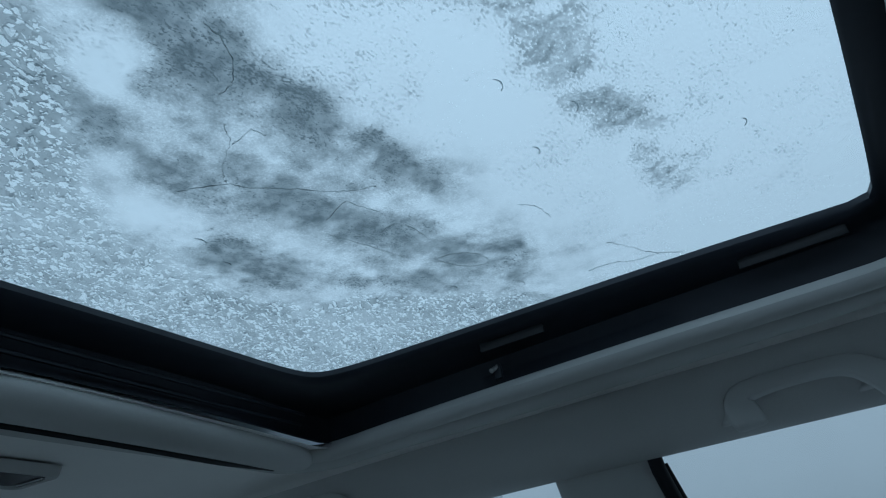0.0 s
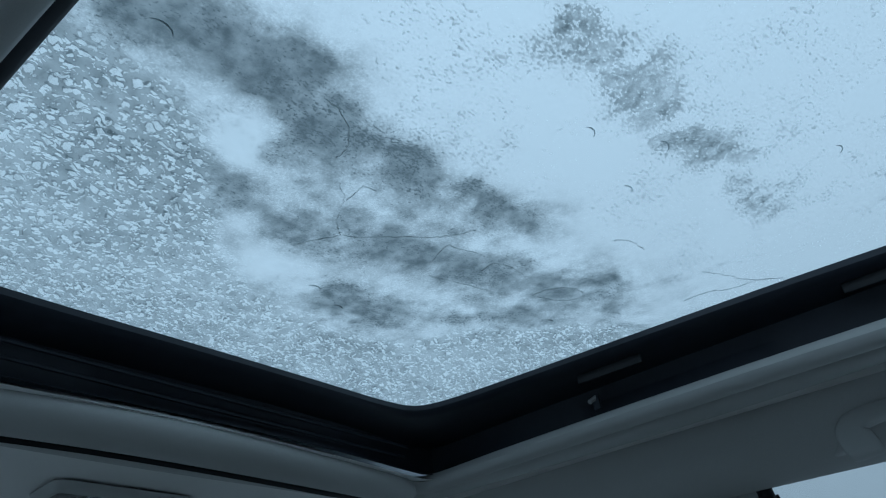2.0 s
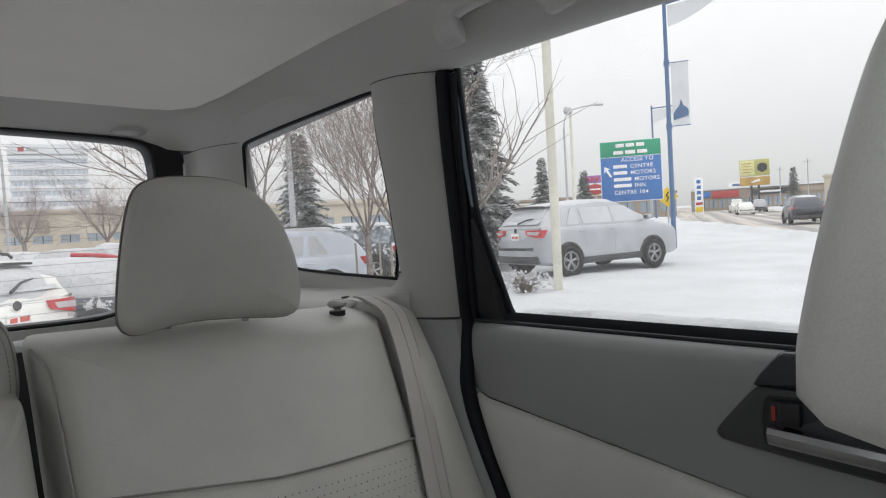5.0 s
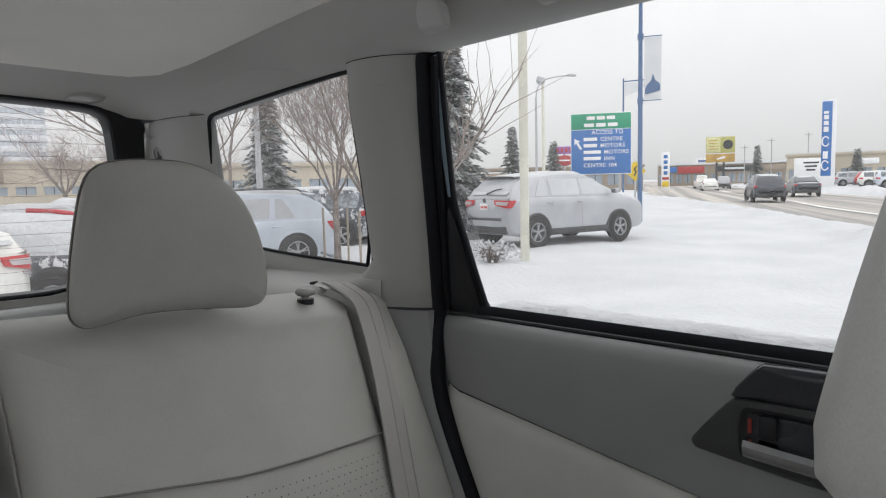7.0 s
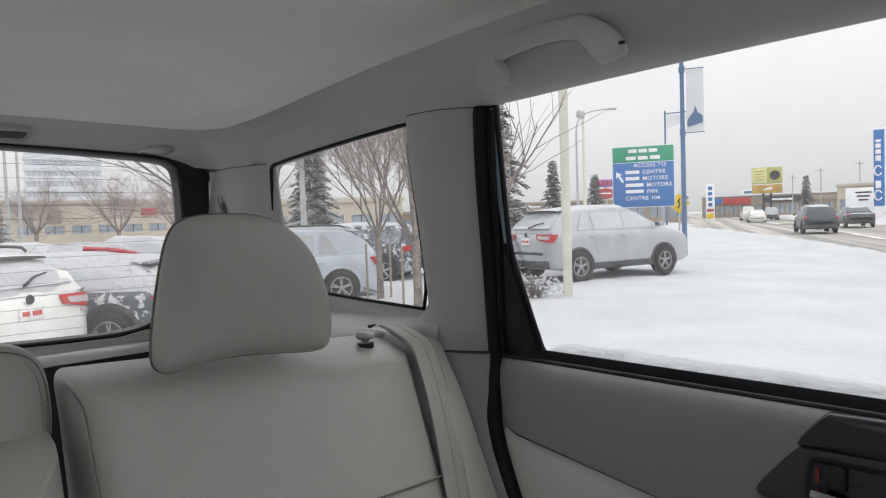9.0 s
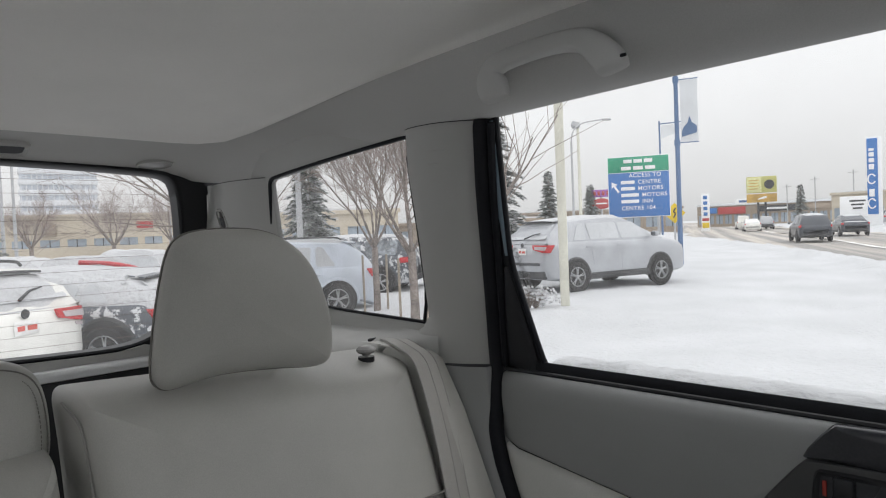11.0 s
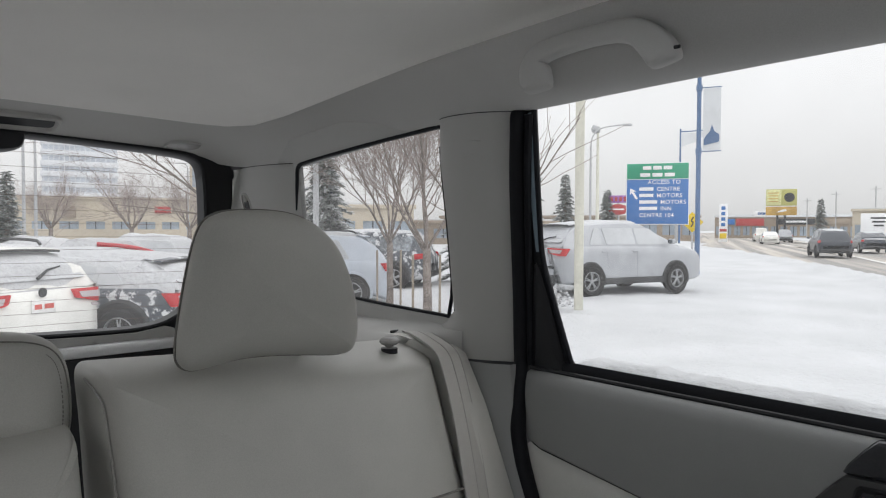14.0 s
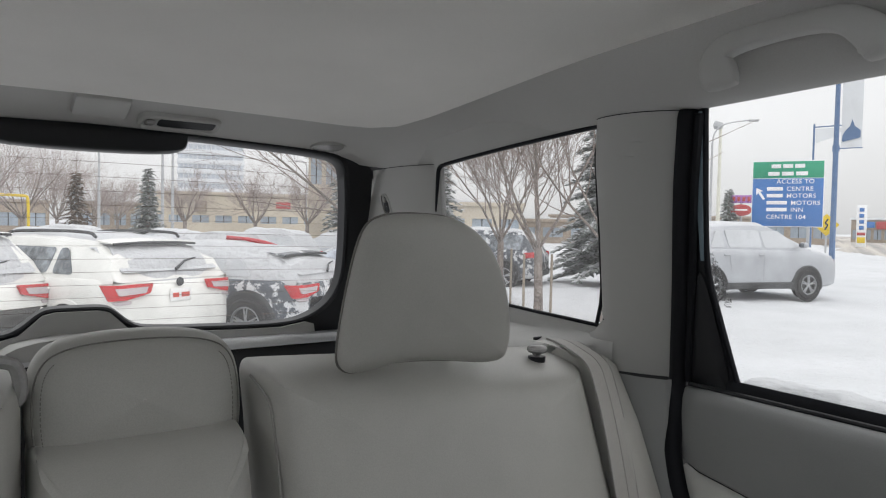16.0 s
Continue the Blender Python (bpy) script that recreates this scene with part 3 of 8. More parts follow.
part("wiper_motor_cover", moved(loft([[tail(x * s, 1.05 + (z - 1.05) * s2, -0.010 - d) for x, z in [(-0.14, 1.05), (-0.13, 1.066), (-0.105, 1.081), (-0.07, 1.090), (-0.03, 1.094), (0.03, 1.094), (0.07, 1.090), (0.105, 1.081), (0.13, 1.066), (0.14, 1.05)]] for s, s2, d in ((1, 1, 0), (0.97, 0.97, 0.022), (0.90, 0.88, 0.034), (0.6, 0.5, 0.036), (0.02, 0.02, 0.036))], False), TS), TRIM, tailgate, "grey cover over the wiper motor")
part("scuff_strip", moved(block((1.10, 0.03, 0.024), (0, 1.732, 1.050), 0.008), TS), SILVER, tailgate, "silver strip")
part("lower_panel", moved(block((1.12, 0.03, 0.40), (0, 1.765, 0.845), 0.006), TS), BLACK, tailgate, "black lower panel")
for k in range(14):
    z = 1.105 + 0.0252 * k
    pts = [tail(x, z + 0.002 * (1 - (x / 0.5) ** 2), 0.0335) for x in np.linspace(-0.505 + 0.02 * (k > 10), 0.505 - 0.02 * (k > 10), 13)]
    part("heater_line", moved(tube(pts, 0.00042, 4), TS), WIRE, tailgate)
lampx = smooth_loop([(-0.168, 1.470), (0.168, 1.470), (0.168, 1.452), (0.160, 1.432), (0.10, 1.426), (0, 1.424), (-0.10, 1.426), (-0.160, 1.432), (-0.168, 1.452)], 2)
part("brake_lamp_cover", moved(pillow([(p.x, p.y) for p in lampx], ((0, 0.0), (0.0, -0.035), (0.003, -0.042), (0.010, -0.045)), Matrix.Translation((0, 1.625, 0)) @ AXIS_XZ), TS), BLACK, tailgate, "black cover of the high brake lamp")
part("latch_plate", moved(block((0.9, 0.004, 0.012), (0, 1.75, 1.036), 0.001), TS), BLACK, tailgate)

# ---- left rear door ----
door_1 = thing("door_1", (0.69, 0.5, 1.0), "closed left rear car door with grey panel and large window", "car door", kind="structure")
DS = Matrix.Translation((-0.69, -0.5, -1.0))


def rear_edge(z):
    return float(np.interp(z, (0.60, 0.70, 0.824, 0.90, 0.979, 1.05, 1.080, 1.096), (0.745, 0.785, 0.842, 0.882, 0.914, 0.918, 0.912, 0.898)))


def seam_z(y):
    return 0.843 + 0.1495 * y


part("pane", moved(plate(inset(DOOR_HOLE, -0.012), [], on_side(0.018)), DS), GLASS, door_1, "clear window glass")
frame_rear = [(0.849, 1.468), (0.852, 1.44), (0.871, 1.36), (0.897, 1.22), (0.918, 1.12), (0.922, 1.090), (0.830, 1.090), (0.832, 1.103), (0.837, 1.115), (0.8535, 1.238), (0.8565, 1.262), (0.846, 1.34), (0.829, 1.452), (0.826, 1.468)]
part("window_frame", moved(plate([Vector(q) for q in frame_rear], [], on_side(-0.004), thick=(0.010, 0, 0)), DS), BLACK, door_1, "black window frame")
part("paint_strip", moved(plate([Vector(q) for q in ((0.8345, 1.455), (0.8290, 1.455), (0.8450, 1.345), (0.8555, 1.268), (0.8600, 1.268), (0.8540, 1.345))], [], on_side(-0.0075), thick=(0.004, 0, 0)), DS), PAINT_BLUE, door_1, "narrow blue-grey painted edge")
part("sail_cover", moved(pillow([(p.x, p.y) for p in smooth_loop([(0.858, 1.255), (0.872, 1.250), (0.905, 1.10), (0.900, 1.088), (0.842, 1.088), (0.840, 1.10)], 2)], ((0.0, -0.004), (0.001, 0.006), (0.006, 0.010), (0.014, 0.011)), Matrix(((0, -0.272, -1, side_x(0)), (1, 0, 0, 0), (0, 1, 0, 0), (0, 0, 0, 1)))), DS), BLACK, door_1, "black sail panel")
seal_path = [(side_x(z) - 0.010, y + 0.002, z) for y, z in SEAL_LINE] + [(0.684, 0.917, 1.04), (0.678, 0.914, 0.98), (0.676, 0.884, 0.90), (0.676, 0.844, 0.82), (0.676, 0.790, 0.70), (0.676, 0.748, 0.60)]
part("door_seal", moved(tube(smooth_line([(0.612, 0.849, 1.459), (0.604, 0.8475, 1.457)] + seal_path, 2), 0.0125, 10), DS), RUBBER, door_1, "thick black rubber door seal")
part("inner_seal", moved(tube(smooth_line([(side_x(z) - 0.009, y - 0.015, z) for y, z in SEAL_LINE], 2), 0.006, 8), DS), RUBBER, door_1)
part("glass_run", moved(tube(smooth_line([(side_x(z) - 0.002, y, z) for y, z in ((0.828, 1.460), (0.846, 1.34), (0.857, 1.255), (0.847, 1.19), (0.834, 1.106))], 2), 0.0045, 8), DS), RUBBER, door_1)
part("top_channel", moved(tube([(side_x(1.467) + 0.006, y, 1.4715 - 0.010 * max(0, (y - 0.55))) for y in np.linspace(0.29, 0.83, 8)], 0.0025, 8), DS), RUBBER, door_1)
part("belt_strip", moved(loft([[Vector((0.712, y, 1.096)), Vector((0.706, y, 1.106)), Vector((0.700, y, 1.107)), Vector((0.696, y, 1.101)), Vector((0.695, y, 1.090)), Vector((0.712, y, 1.086))] for y in np.linspace(0.0, 0.845, 10)], True, True), DS), RUBBER, door_1, "black belt weatherstrip")
part("belt_lip", moved(tube([(0.6925, y, 1.0915) for y in np.linspace(0.0, 0.90, 8)], 0.0035, 8), DS), BLACK, door_1)
zs = [1.0905, 1.088, 1.082, 1.070, 1.050, 1.03, 1.01]
rows = []
for k, z in enumerate(zs + [None, None, None]):
    row = []
    for j in range(25):
        s = j / 24
        y = 0.05 + (rear_edge(z if z else 0.975) - 0.05) * s
        zz = z if z else seam_z(y) + (0.022, 0.005, 0.001)[k - len(zs)]
        x = (0.692, 0.687, 0.681, 0.6775, 0.6765, 0.677, 0.6785, 0.680, 0.6815, 0.686)[k]
        row.append(Vector((x + 0.014 * max(0, s - 0.96) / 0.04, y, zz)))
    rows.append(row)
part("upper_panel", moved(loft(rows, False), DS), DOOR_UPPER, door_1, "dark grey upper door panel")
rows = []
for k, d in enumerate((0.000, -0.002, -0.008, -0.03, -0.09, -0.18, -0.30)):
    row = []
    for j in range(25):
        s = j / 24
        z0 = seam_z(0.05 + (rear_edge(0.95) - 0.05) * s) + d
        y = 0.05 + (rear_edge(z0) - 0.05) * s
        row.append(Vector(((0.686, 0.680, 0.676, 0.673, 0.670, 0.668, 0.667)[k] + 0.014 * max(0, s - 0.96) / 0.04, y, z0)))
    rows.append(row)
part("insert", moved(loft(rows, False), DS), LEATHER_LIGHT, door_1, "light grey padded door insert")
PANEL = Matrix(((0, 0, -1, 0.6785), (1, 0, 0, 0), (0, 1, 0, 0), (0, 0, 0, 1)))
bez = [(0.10, 1.058), (0.464, 1.052), (0.474, 1.046), (0.513, 0.998), (0.516, 0.989), (0.505, 0.981), (0.10, 0.950)]
bezel = part("handle_bezel", moved(pillow([(p.x, p.y) for p in smooth_loop(bez, 2)], ((0.0, -0.004), (0.0, 0.004), (0.002, 0.0065), (0.006, 0.0072)), PANEL), DS), CHARCOAL, door_1, "black handle surround")
part("gloss_cap", moved(pillow([(p.x, p.y) for p in smooth_loop([(0.10, 1.096), (0.438, 1.092), (0.447, 1.087), (0.474, 1.053), (0.466, 1.049), (0.10, 1.055)], 1)], ((0.0, -0.004), (0.0, 0.004), (0.002, 0.007), (0.007, 0.009)), PANEL), DS), GLOSSBLACK, bezel, "gloss black cap")
part("recess_rim", moved(loft([[PANEL @ Vector((p.x, p.y, w)) for p in inset(smooth_loop([(0.24, 1.038), (0.452, 1.042), (0.459, 1.036), (0.461, 0.995), (0.455, 0.986), (0.24, 0.968)], 2), d)] for d, w in ((-0.003, 0.0075), (-0.001, 0.0095), (0.002, 0.0088), (0.004, 0.0075))]), DS), BLACK, bezel)
part("recess", moved(pillow([(p.x, p.y) for p in smooth_loop([(0.24, 1.036), (0.450, 1.040), (0.457, 1.034), (0.458, 0.997), (0.453, 0.989), (0.24, 0.970)], 2)], ((0.0, 0.0075), (0.001, 0.0078)), PANEL), DS), GLOSSBLACK, bezel, "dark handle recess")
part("lever", moved(loft([[PANEL @ Vector((y, z0 + dz, w)) for dz, w in ((-0.013, 0.009), (-0.014, 0.013), (-0.009, 0.018), (0.0, 0.020), (0.006, 0.017), (0.008, 0.010))] for y, z0 in [(0.455 - 0.215 * k / 12, 1.004 - 0.0135 * k / 12) for k in range(13)]], True, True), DS), CHROME, bezel, "chrome door handle lever")
part("lock_tab", moved(block((0.012, 0.020, 0.026), PANEL @ Vector((0.432, 1.026, 0.010)), 0.004), DS), BLACK, bezel, "black lock tab")
part("lock_mark", moved(block((0.002, 0.004, 0.016), PANEL @ Vector((0.4505, 1.024, 0.0095)), 0.0006), DS), REDMARK, bezel, "red lock mark")


# ---- grab handles ----
RAIL_DOWN, RAIL_IN = Vector((-0.25, 0, -0.968)), Vector((-0.968, 0, 0.25))


def grab_handle():
    """A flat bowed bracket lying along the roof rail, both ends turned down to the window."""
    g = thing("grab_handle", (0.506, 0, 1.478), "grey plastic ceiling grab handle above a door window", "grab handle", "ceiling grab handles")
    # along the car, down the rail, off the rail; half width, half thickness
    line = [(0.070, 0.0205, -0.007, 0.0170, 0.0050), (0.0705, 0.0155, -0.004, 0.0190, 0.0080), (0.0755, 0.003, -0.001, 0.0200, 0.0095), (0.0785, -0.010, 0.001, 0.0175, 0.0090), (0.068, -0.0215, 0.003, 0.0125, 0.0080), (0.035, -0.0240, 0.004, 0.0108, 0.0080), (0.0, -0.0250, 0.005, 0.0105, 0.0080), (-0.030, -0.0245, 0.004, 0.0108, 0.0080),
            (-0.052, -0.0200, 0.003, 0.0130, 0.0085), (-0.068, -0.0075, 0.001, 0.0155, 0.0090), (-0.079, 0.004, -0.001, 0.0170, 0.0095), (-0.0845, 0.0125, -0.004, 0.0170, 0.0085), (-0.0855, 0.0170, -0.007, 0.0150, 0.0050)]
    fine_line = []
    for i in range(len(line) - 1):
        for k in range(4):
            fine_line.append([line[i][j] + (line[i + 1][j] - line[i][j]) * k / 4 for j in range(5)])
    fine_line.append(list(line[-1]))
    for _ in range(4):
        fine_line = [fine_line[0]] + [[(fine_line[i - 1][j] + 2 * fine_line[i][j] + fine_line[i + 1][j]) / 4 for j in range(5)] for i in range(1, len(fine_line) - 1)] + [fine_line[-1]]
    rings, n = [], len(fine_line)
    for k, (y, v, h, w, d) in enumerate(fine_line):
        a, b = fine_line[max(k - 1, 0)], fine_line[min(k + 1, n - 1)]
        t = Vector((b[0] - a[0], b[1] - a[1])).normalized()
        tuck = 0.80 if k in (0, n - 1) else 1.0
        ring = []
        for q in range(24):
            c, z = math.cos(2 * math.pi * q / 24), math.sin(2 * math.pi * q / 24)
            side, lift = w * tuck * math.copysign(abs(c) ** 0.45, c), d * tuck * math.copysign(abs(z) ** 0.6, z)
            py, pv = y - t.y * side, v + t.x * side
            ring.append(Vector((0, py, 0)) + RAIL_DOWN * pv + RAIL_IN * (h + lift))
        rings.append(ring)
    grip = part("grip", loft(rings, True, True), HANDLE, g)
    for y, v, w in ((0.0735, -0.002, 0.0130), (-0.080, -0.004, 0.0120)):
        rings = []
        for k, h in ((0.95, -0.046), (0.90, -0.020), (0.85, -0.002)):
            # the feet lean up and back into the rail
            lean = -h
            rings.append([Vector((0, y + 0.75 * lean + w * k * math.copysign(abs(math.cos(a)) ** 0.5, math.cos(a)), 0)) + RAIL_DOWN * (v - 0.30 * lean + 0.012 * k * math.copysign(abs(math.sin(a)) ** 0.5, math.sin(a))) + RAIL_IN * h for a in [2 * math.pi * q / 20 for q in range(20)]])
        part("foot", loft(rings, True, True), HANDLE, g)
    part("pivot", tube([Vector((0, -0.096, 0)) + RAIL_DOWN * 0.007 + RAIL_IN * 0.002, Vector((0, -0.1015, 0)) + RAIL_DOWN * 0.007 + RAIL_IN * 0.002], 0.0018, 10), BLACK, grip, "dark pivot hole")
    return g


grab = grab_handle()
grab.matrix_basis = pose(0.506, 0.668, 1.478)
copy_thing(grab, pose(0.508, -0.0765, 1.481))

# ---- lamps and fittings on the headliner ----
dome = thing("dome_lamp", (0.045, 0.770, 1.520), "rectangular dome lamp with dark lens in the headliner", "lamp")
part("housing", loft([[Vector((p.x, p.y, z)) for p in inset(round_poly([(-0.086, -0.040), (0.086, -0.040), (0.080, 0.040), (-0.080, 0.040)], 0.012), d)] for d, z in ((-0.004, 0.012), (-0.002, 0.003), (0.0, -0.0005), (0.004, -0.001), (0.008, 0.003))]), TRIM, dome, "grey lamp surround")
part("lens", plate(round_poly([(-0.042, -0.032), (0.077, -0.032), (0.066, 0.031), (-0.048, 0.031)], 0.006), [], lambda u, v: Vector((u, v, 0.0015))), GLOSSBLACK, dome, "dark smoked lens")
part("base", plate(round_poly([(-0.083, -0.037), (0.083, -0.037), (0.077, 0.037), (-0.077, 0.037)], 0.010), [], lambda u, v: Vector((u, v, 0.0032))), LENS, dome)
# two chrome strips stand in for the highlights on the lens
part("lens_highlight", tube([(-0.044, 0.027, 0.000), (0.0, 0.029, -0.001), (0.02, 0.028, 0.0)], 0.0025, 6), CHROME, dome)
part("lens_highlight", tube([(0.069, 0.022, 0.000), (0.074, -0.024, 0.0)], 0.0018, 6), CHROME, dome)
part("switch", block((0.026, 0.036, 0.008), (-0.063, 0, 0.0), 0.003), LENS, dome, "grey rocker switch")

cargo = thing("belt_housing", (0.141, 1.549, 1.4755), "dark belt guide slot with a grey rim in the rear header", "belt guide")
tilt = pose(0, 0, 0, -13, 0, 0)
part("rim", loft([[tilt @ Vector((p.x, p.y, z)) for p in inset(round_poly([(-0.064, -0.034), (0.068, -0.034), (0.069, 0.026), (-0.063, 0.026)], 0.020), d)] for d, z in ((-0.004, 0.012), (-0.001, -0.002), (0.003, -0.005), (0.007, 0.0))]), TRIM, cargo, "grey rim")
part("slot", plate(round_poly([(-0.034, -0.027), (0.060, -0.027), (0.061, 0.012), (-0.035, 0.012)], 0.012), [], lambda u, v: tilt @ Vector((u, v, -0.002))), RUBBER, cargo, "black slot")
part("floor", plate(round_poly([(-0.060, -0.030), (0.064, -0.030), (0.065, 0.022), (-0.059, 0.022)], 0.016), [], lambda u, v: tilt @ Vector((u, v, -0.0005))), TRIM, cargo)
part("button", block((0.016, 0.026, 0.008), tilt @ Vector((-0.047, -0.006, -0.003)), 0.004), LENS, cargo, "small grey tongue")
hatch = thing("header_cover", (0.016, 1.502, 1.4875), "square grey cover plate in the rear header", "cover")
part("cover", pillow([(p.x, p.y) for p in round_poly([(-0.040, -0.040), (0.040, -0.040), (0.041, 0.040), (-0.041, 0.040)], 0.008)], ((0, 0.012), (0.0, -0.001), (0.0018, -0.0045), (0.005, -0.0055)), tilt), TRIM, hatch)
cargo_lamp = thing("cargo_lamp", (0.440, 1.572, 1.4600), "oval grey cargo lamp lens in the rear corner", "lamp")
part("bezel", loft([[tilt @ Vector((0.044 * s * math.cos(a), 0.030 * s * math.sin(a), z)) for a in [2 * math.pi * k / 28 for k in range(28)]] for s, z in ((1.05, 0.012), (1.0, 0.0), (0.95, -0.002), (0.88, -0.001))]), TRIM, cargo_lamp)
part("lens", loft([[tilt @ Vector((0.044 * s * math.cos(a), 0.030 * s * math.sin(a), z)) for a in [2 * math.pi * k / 28 for k in range(28)]] for s, z in ((0.90, -0.001), (0.6, -0.003), (0.3, -0.004), (0.02, -0.0042))]), LENS, cargo_lamp, "ribbed grey lens")


# ---- rear seat ----
def seat_y(z):
    """The reclined front of the rear backrest."""
    return 1.0 - 0.4 * (1.13 - z)


def recline(x, z, off=0.0):
    n = Vector((0, -1, 0.4)).normalized()
    return Vector((x, seat_y(z), z)) + n * off


def stitch(points, parent, name="stitching", r=0.0011, thread=None):
    """A row of short stitches along a line."""
    bm = bmesh.new()
    pts = [Vector(p) for p in points]
    for a, b in zip(pts, pts[1:]):
        n = max(1, int((b - a).length / 0.006))
        for k in range(n):
            tube([a.lerp(b, (k + 0.15) / n), a.lerp(b, (k + 0.8) / n)], r, 4, bm)
    return part(name, bm, thread or THREAD, parent)


def backrest(name, x0, x1, ztop0, ztop1, label, zlow=0.62, seam=True, corner=0.03, shape=None):
    """One section of the rear backrest, padded, with a rounded top."""
    t = thing(name, ((x0 + x1) / 2, 1.05, zlow), label, "car seat", "rear seat sections")
    s = Matrix.Translation((-(x0 + x1) / 2, -1.05, -zlow))
    out = smooth_loop([(x0, zlow), (x1, zlow), (x1, ztop1 - 0.05), (x1, ztop1), (x1 - corner, ztop1), (x0 + corner, ztop0), (x0, ztop0), (x0, ztop0 - 0.05)], 3)
    rings = []
    c = sum(out, Vector((0, 0))) / len(out)
    reach = min(x1 - x0, ztop0 - zlow) / 2
    for d, o in ((0.04, -0.155), (0.012, -0.15), (0.002, -0.145), (0.0, -0.13), (0.001, -0.075), (0.004, -0.045), (0.009, -0.024), (0.015, -0.011), (0.022, -0.003), (0.034, 0.004), (0.06, 0.009), (0.10, 0.012), (0.16, 0.013), (0.24, 0.013)):
        lim = 0.013
        k = 1.0 if d <= lim else max(0.02, (reach - d) / (reach - lim))
        ins = [c + (p - c) * k for p in inset(out, min(d, lim))]
        # the shoulder stays level towards the rear
        level = [max(0.0, -o) * 0.371 * max(0.0, min(1.0, (p.y - ztop1 + 0.12) / 0.08)) for p in ins]
        rings.append([Vector((0, 0, up)) + recline(p.x, p.y, o + (shape(p.x, p.y) * max(0.0, min(1.0, (o + 0.02) / 0.03)) if shape else 0)) for p, up in zip(ins, level)])
    part("cushion", moved(loft(rings, True, True), s), LEATHER, t)
    return t, s


def dish(x, z):
    """The seat's wings rise a little towards the sides and the lower lumbar swells."""
    u = (x - 0.335) / 0.24
    return 0.012 * u * u - 0.006 + 0.012 * math.exp(-((z - 0.84) / 0.08) ** 2) * (1 - u * u)


left_seat, LS = backrest("rear_seat", 0.124, 0.590, 1.141, 1.119, "grey leather rear seat backrest with outer headrest", shape=dish)
seam_pts = [recline(x, 0.985 - 0.18 * (x - 0.11) + 0.20 * max(0, x - 0.33) ** 1.3, 0.0165) for x in np.linspace(0.126, 0.575, 16)]
part("seam", moved(tube(seam_pts, 0.0016, 6), LS), THREAD, left_seat, "dark seam")
part("side_seam", moved(tube(smooth_line([recline(0.1245, 1.128, -0.09) + Vector((0, 0, 0.034))] + [recline(x, z, o) for x, z, o in ((0.126, 1.131, -0.036), (0.129, 1.116, -0.0300), (0.129, 1.06, -0.0290), (0.129, 0.90, -0.0290), (0.129, 0.70, -0.0290))], 2), 0.0016, 6), LS), SOFT_THREAD, left_seat, "dark seam")
# perforated lower panel
bm = bmesh.new()
for i in range(26):
    for j in range(9):
        x = 0.30 + 0.0095 * i + 0.004 * (j % 2)
        z = 0.985 - 0.18 * (x - 0.11) + 0.20 * max(0, x - 0.33) ** 1.3 - 0.022 - 0.010 * j
        c = recline(x, z, 0.0185)
        raw([c + Vector((0.0011 * math.cos(a), 0, 0.0011 * math.sin(a))) for a in (0, 1.57, 3.14, 4.71)], [(0, 1, 2, 3)], bm)
part("perforation", moved(bm, LS), BLACK, left_seat).data.name = "perforation"

# headrests: domed and soft, with a stitched border
def headrest(parent, s, outline, y0, depth, lean=0.12, name="headrest", material=None, border=True):
    o = smooth_loop(outline, 3)
    zb = min(p.y for p in o)
    m = Matrix(((1, 0, 0, 0), (0, lean, -1, y0 - lean * zb), (0, 1, 0, 0), (0, 0, 0, 1)))
    prof = ((0.05, -depth - 0.006), (0.022, -depth - 0.003), (0.008, -depth + 0.006), (0.001, -depth + 0.02), (0.0, -depth * 0.55), (0.0, -0.028), (0.0015, -0.018), (0.005, -0.010), (0.012, -0.004), (0.026, 0.002), (0.05, 0.006), (0.085, 0.009))
    if not border:
        prof = ((0.06, -depth - 0.004), (0.040, -depth - 0.001), (0.026, -depth + 0.008), (0.016, -depth + 0.022), (0.006, -0.038), (0.001, -0.028), (0.0, -0.022), (0.0015, -0.016), (0.005, -0.010), (0.012, -0.005), (0.026, 0.0), (0.05, 0.003), (0.085, 0.004))
    h = part(name, moved(pillow([(p.x, p.y) for p in o], prof, m), s), material or LEATHER, parent)
    back = -0.0065 if border else -0.027
    edge = [m @ Vector((p.x, p.y, back)) for p in inset(o, 0.0065 if border else -0.0003)]
    part("piping", moved(tube(edge + edge[:1], 0.0009 if border else 0.0014, 6), s), THREAD, h, "dark edge piping")
    if border:
        ins = inset(o, 0.0135)
        mid_x, half = sum(p.x for p in ins) / len(ins), (max(p.x for p in ins) - min(p.x for p in ins)) / 2
        for side in (1, -1):
            run = [p for p in ins if (p.x - mid_x) * side > half * 0.86]
            run.sort(key=lambda p: p.y)
            stitch([s @ (m @ Vector((p.x, p.y, -0.0030))) for p in run], h, r=0.0006)
    return h, m


HR = [(0.194, 1.160), (0.199, 1.145), (0.212, 1.137), (0.232, 1.139), (0.275, 1.146), (0.350, 1.140), (0.410, 1.131), (0.430, 1.134), (0.4365, 1.155), (0.432, 1.190), (0.419, 1.230), (0.392, 1.277), (0.356, 1.306), (0.322, 1.318), (0.286, 1.321), (0.243, 1.320), (0.219, 1.313), (0.2085, 1.296), (0.202, 1.262), (0.196, 1.208)]
headrest(left_seat, LS, HR, 0.978, 0.075, lean=-0.20, border=False)
for x in (0.275, 0.385):
    part("headrest_post", moved(tube([(x, 1.062, 1.10), (x, 1.050, 1.20)], 0.005, 10), LS), CHROME, left_seat)
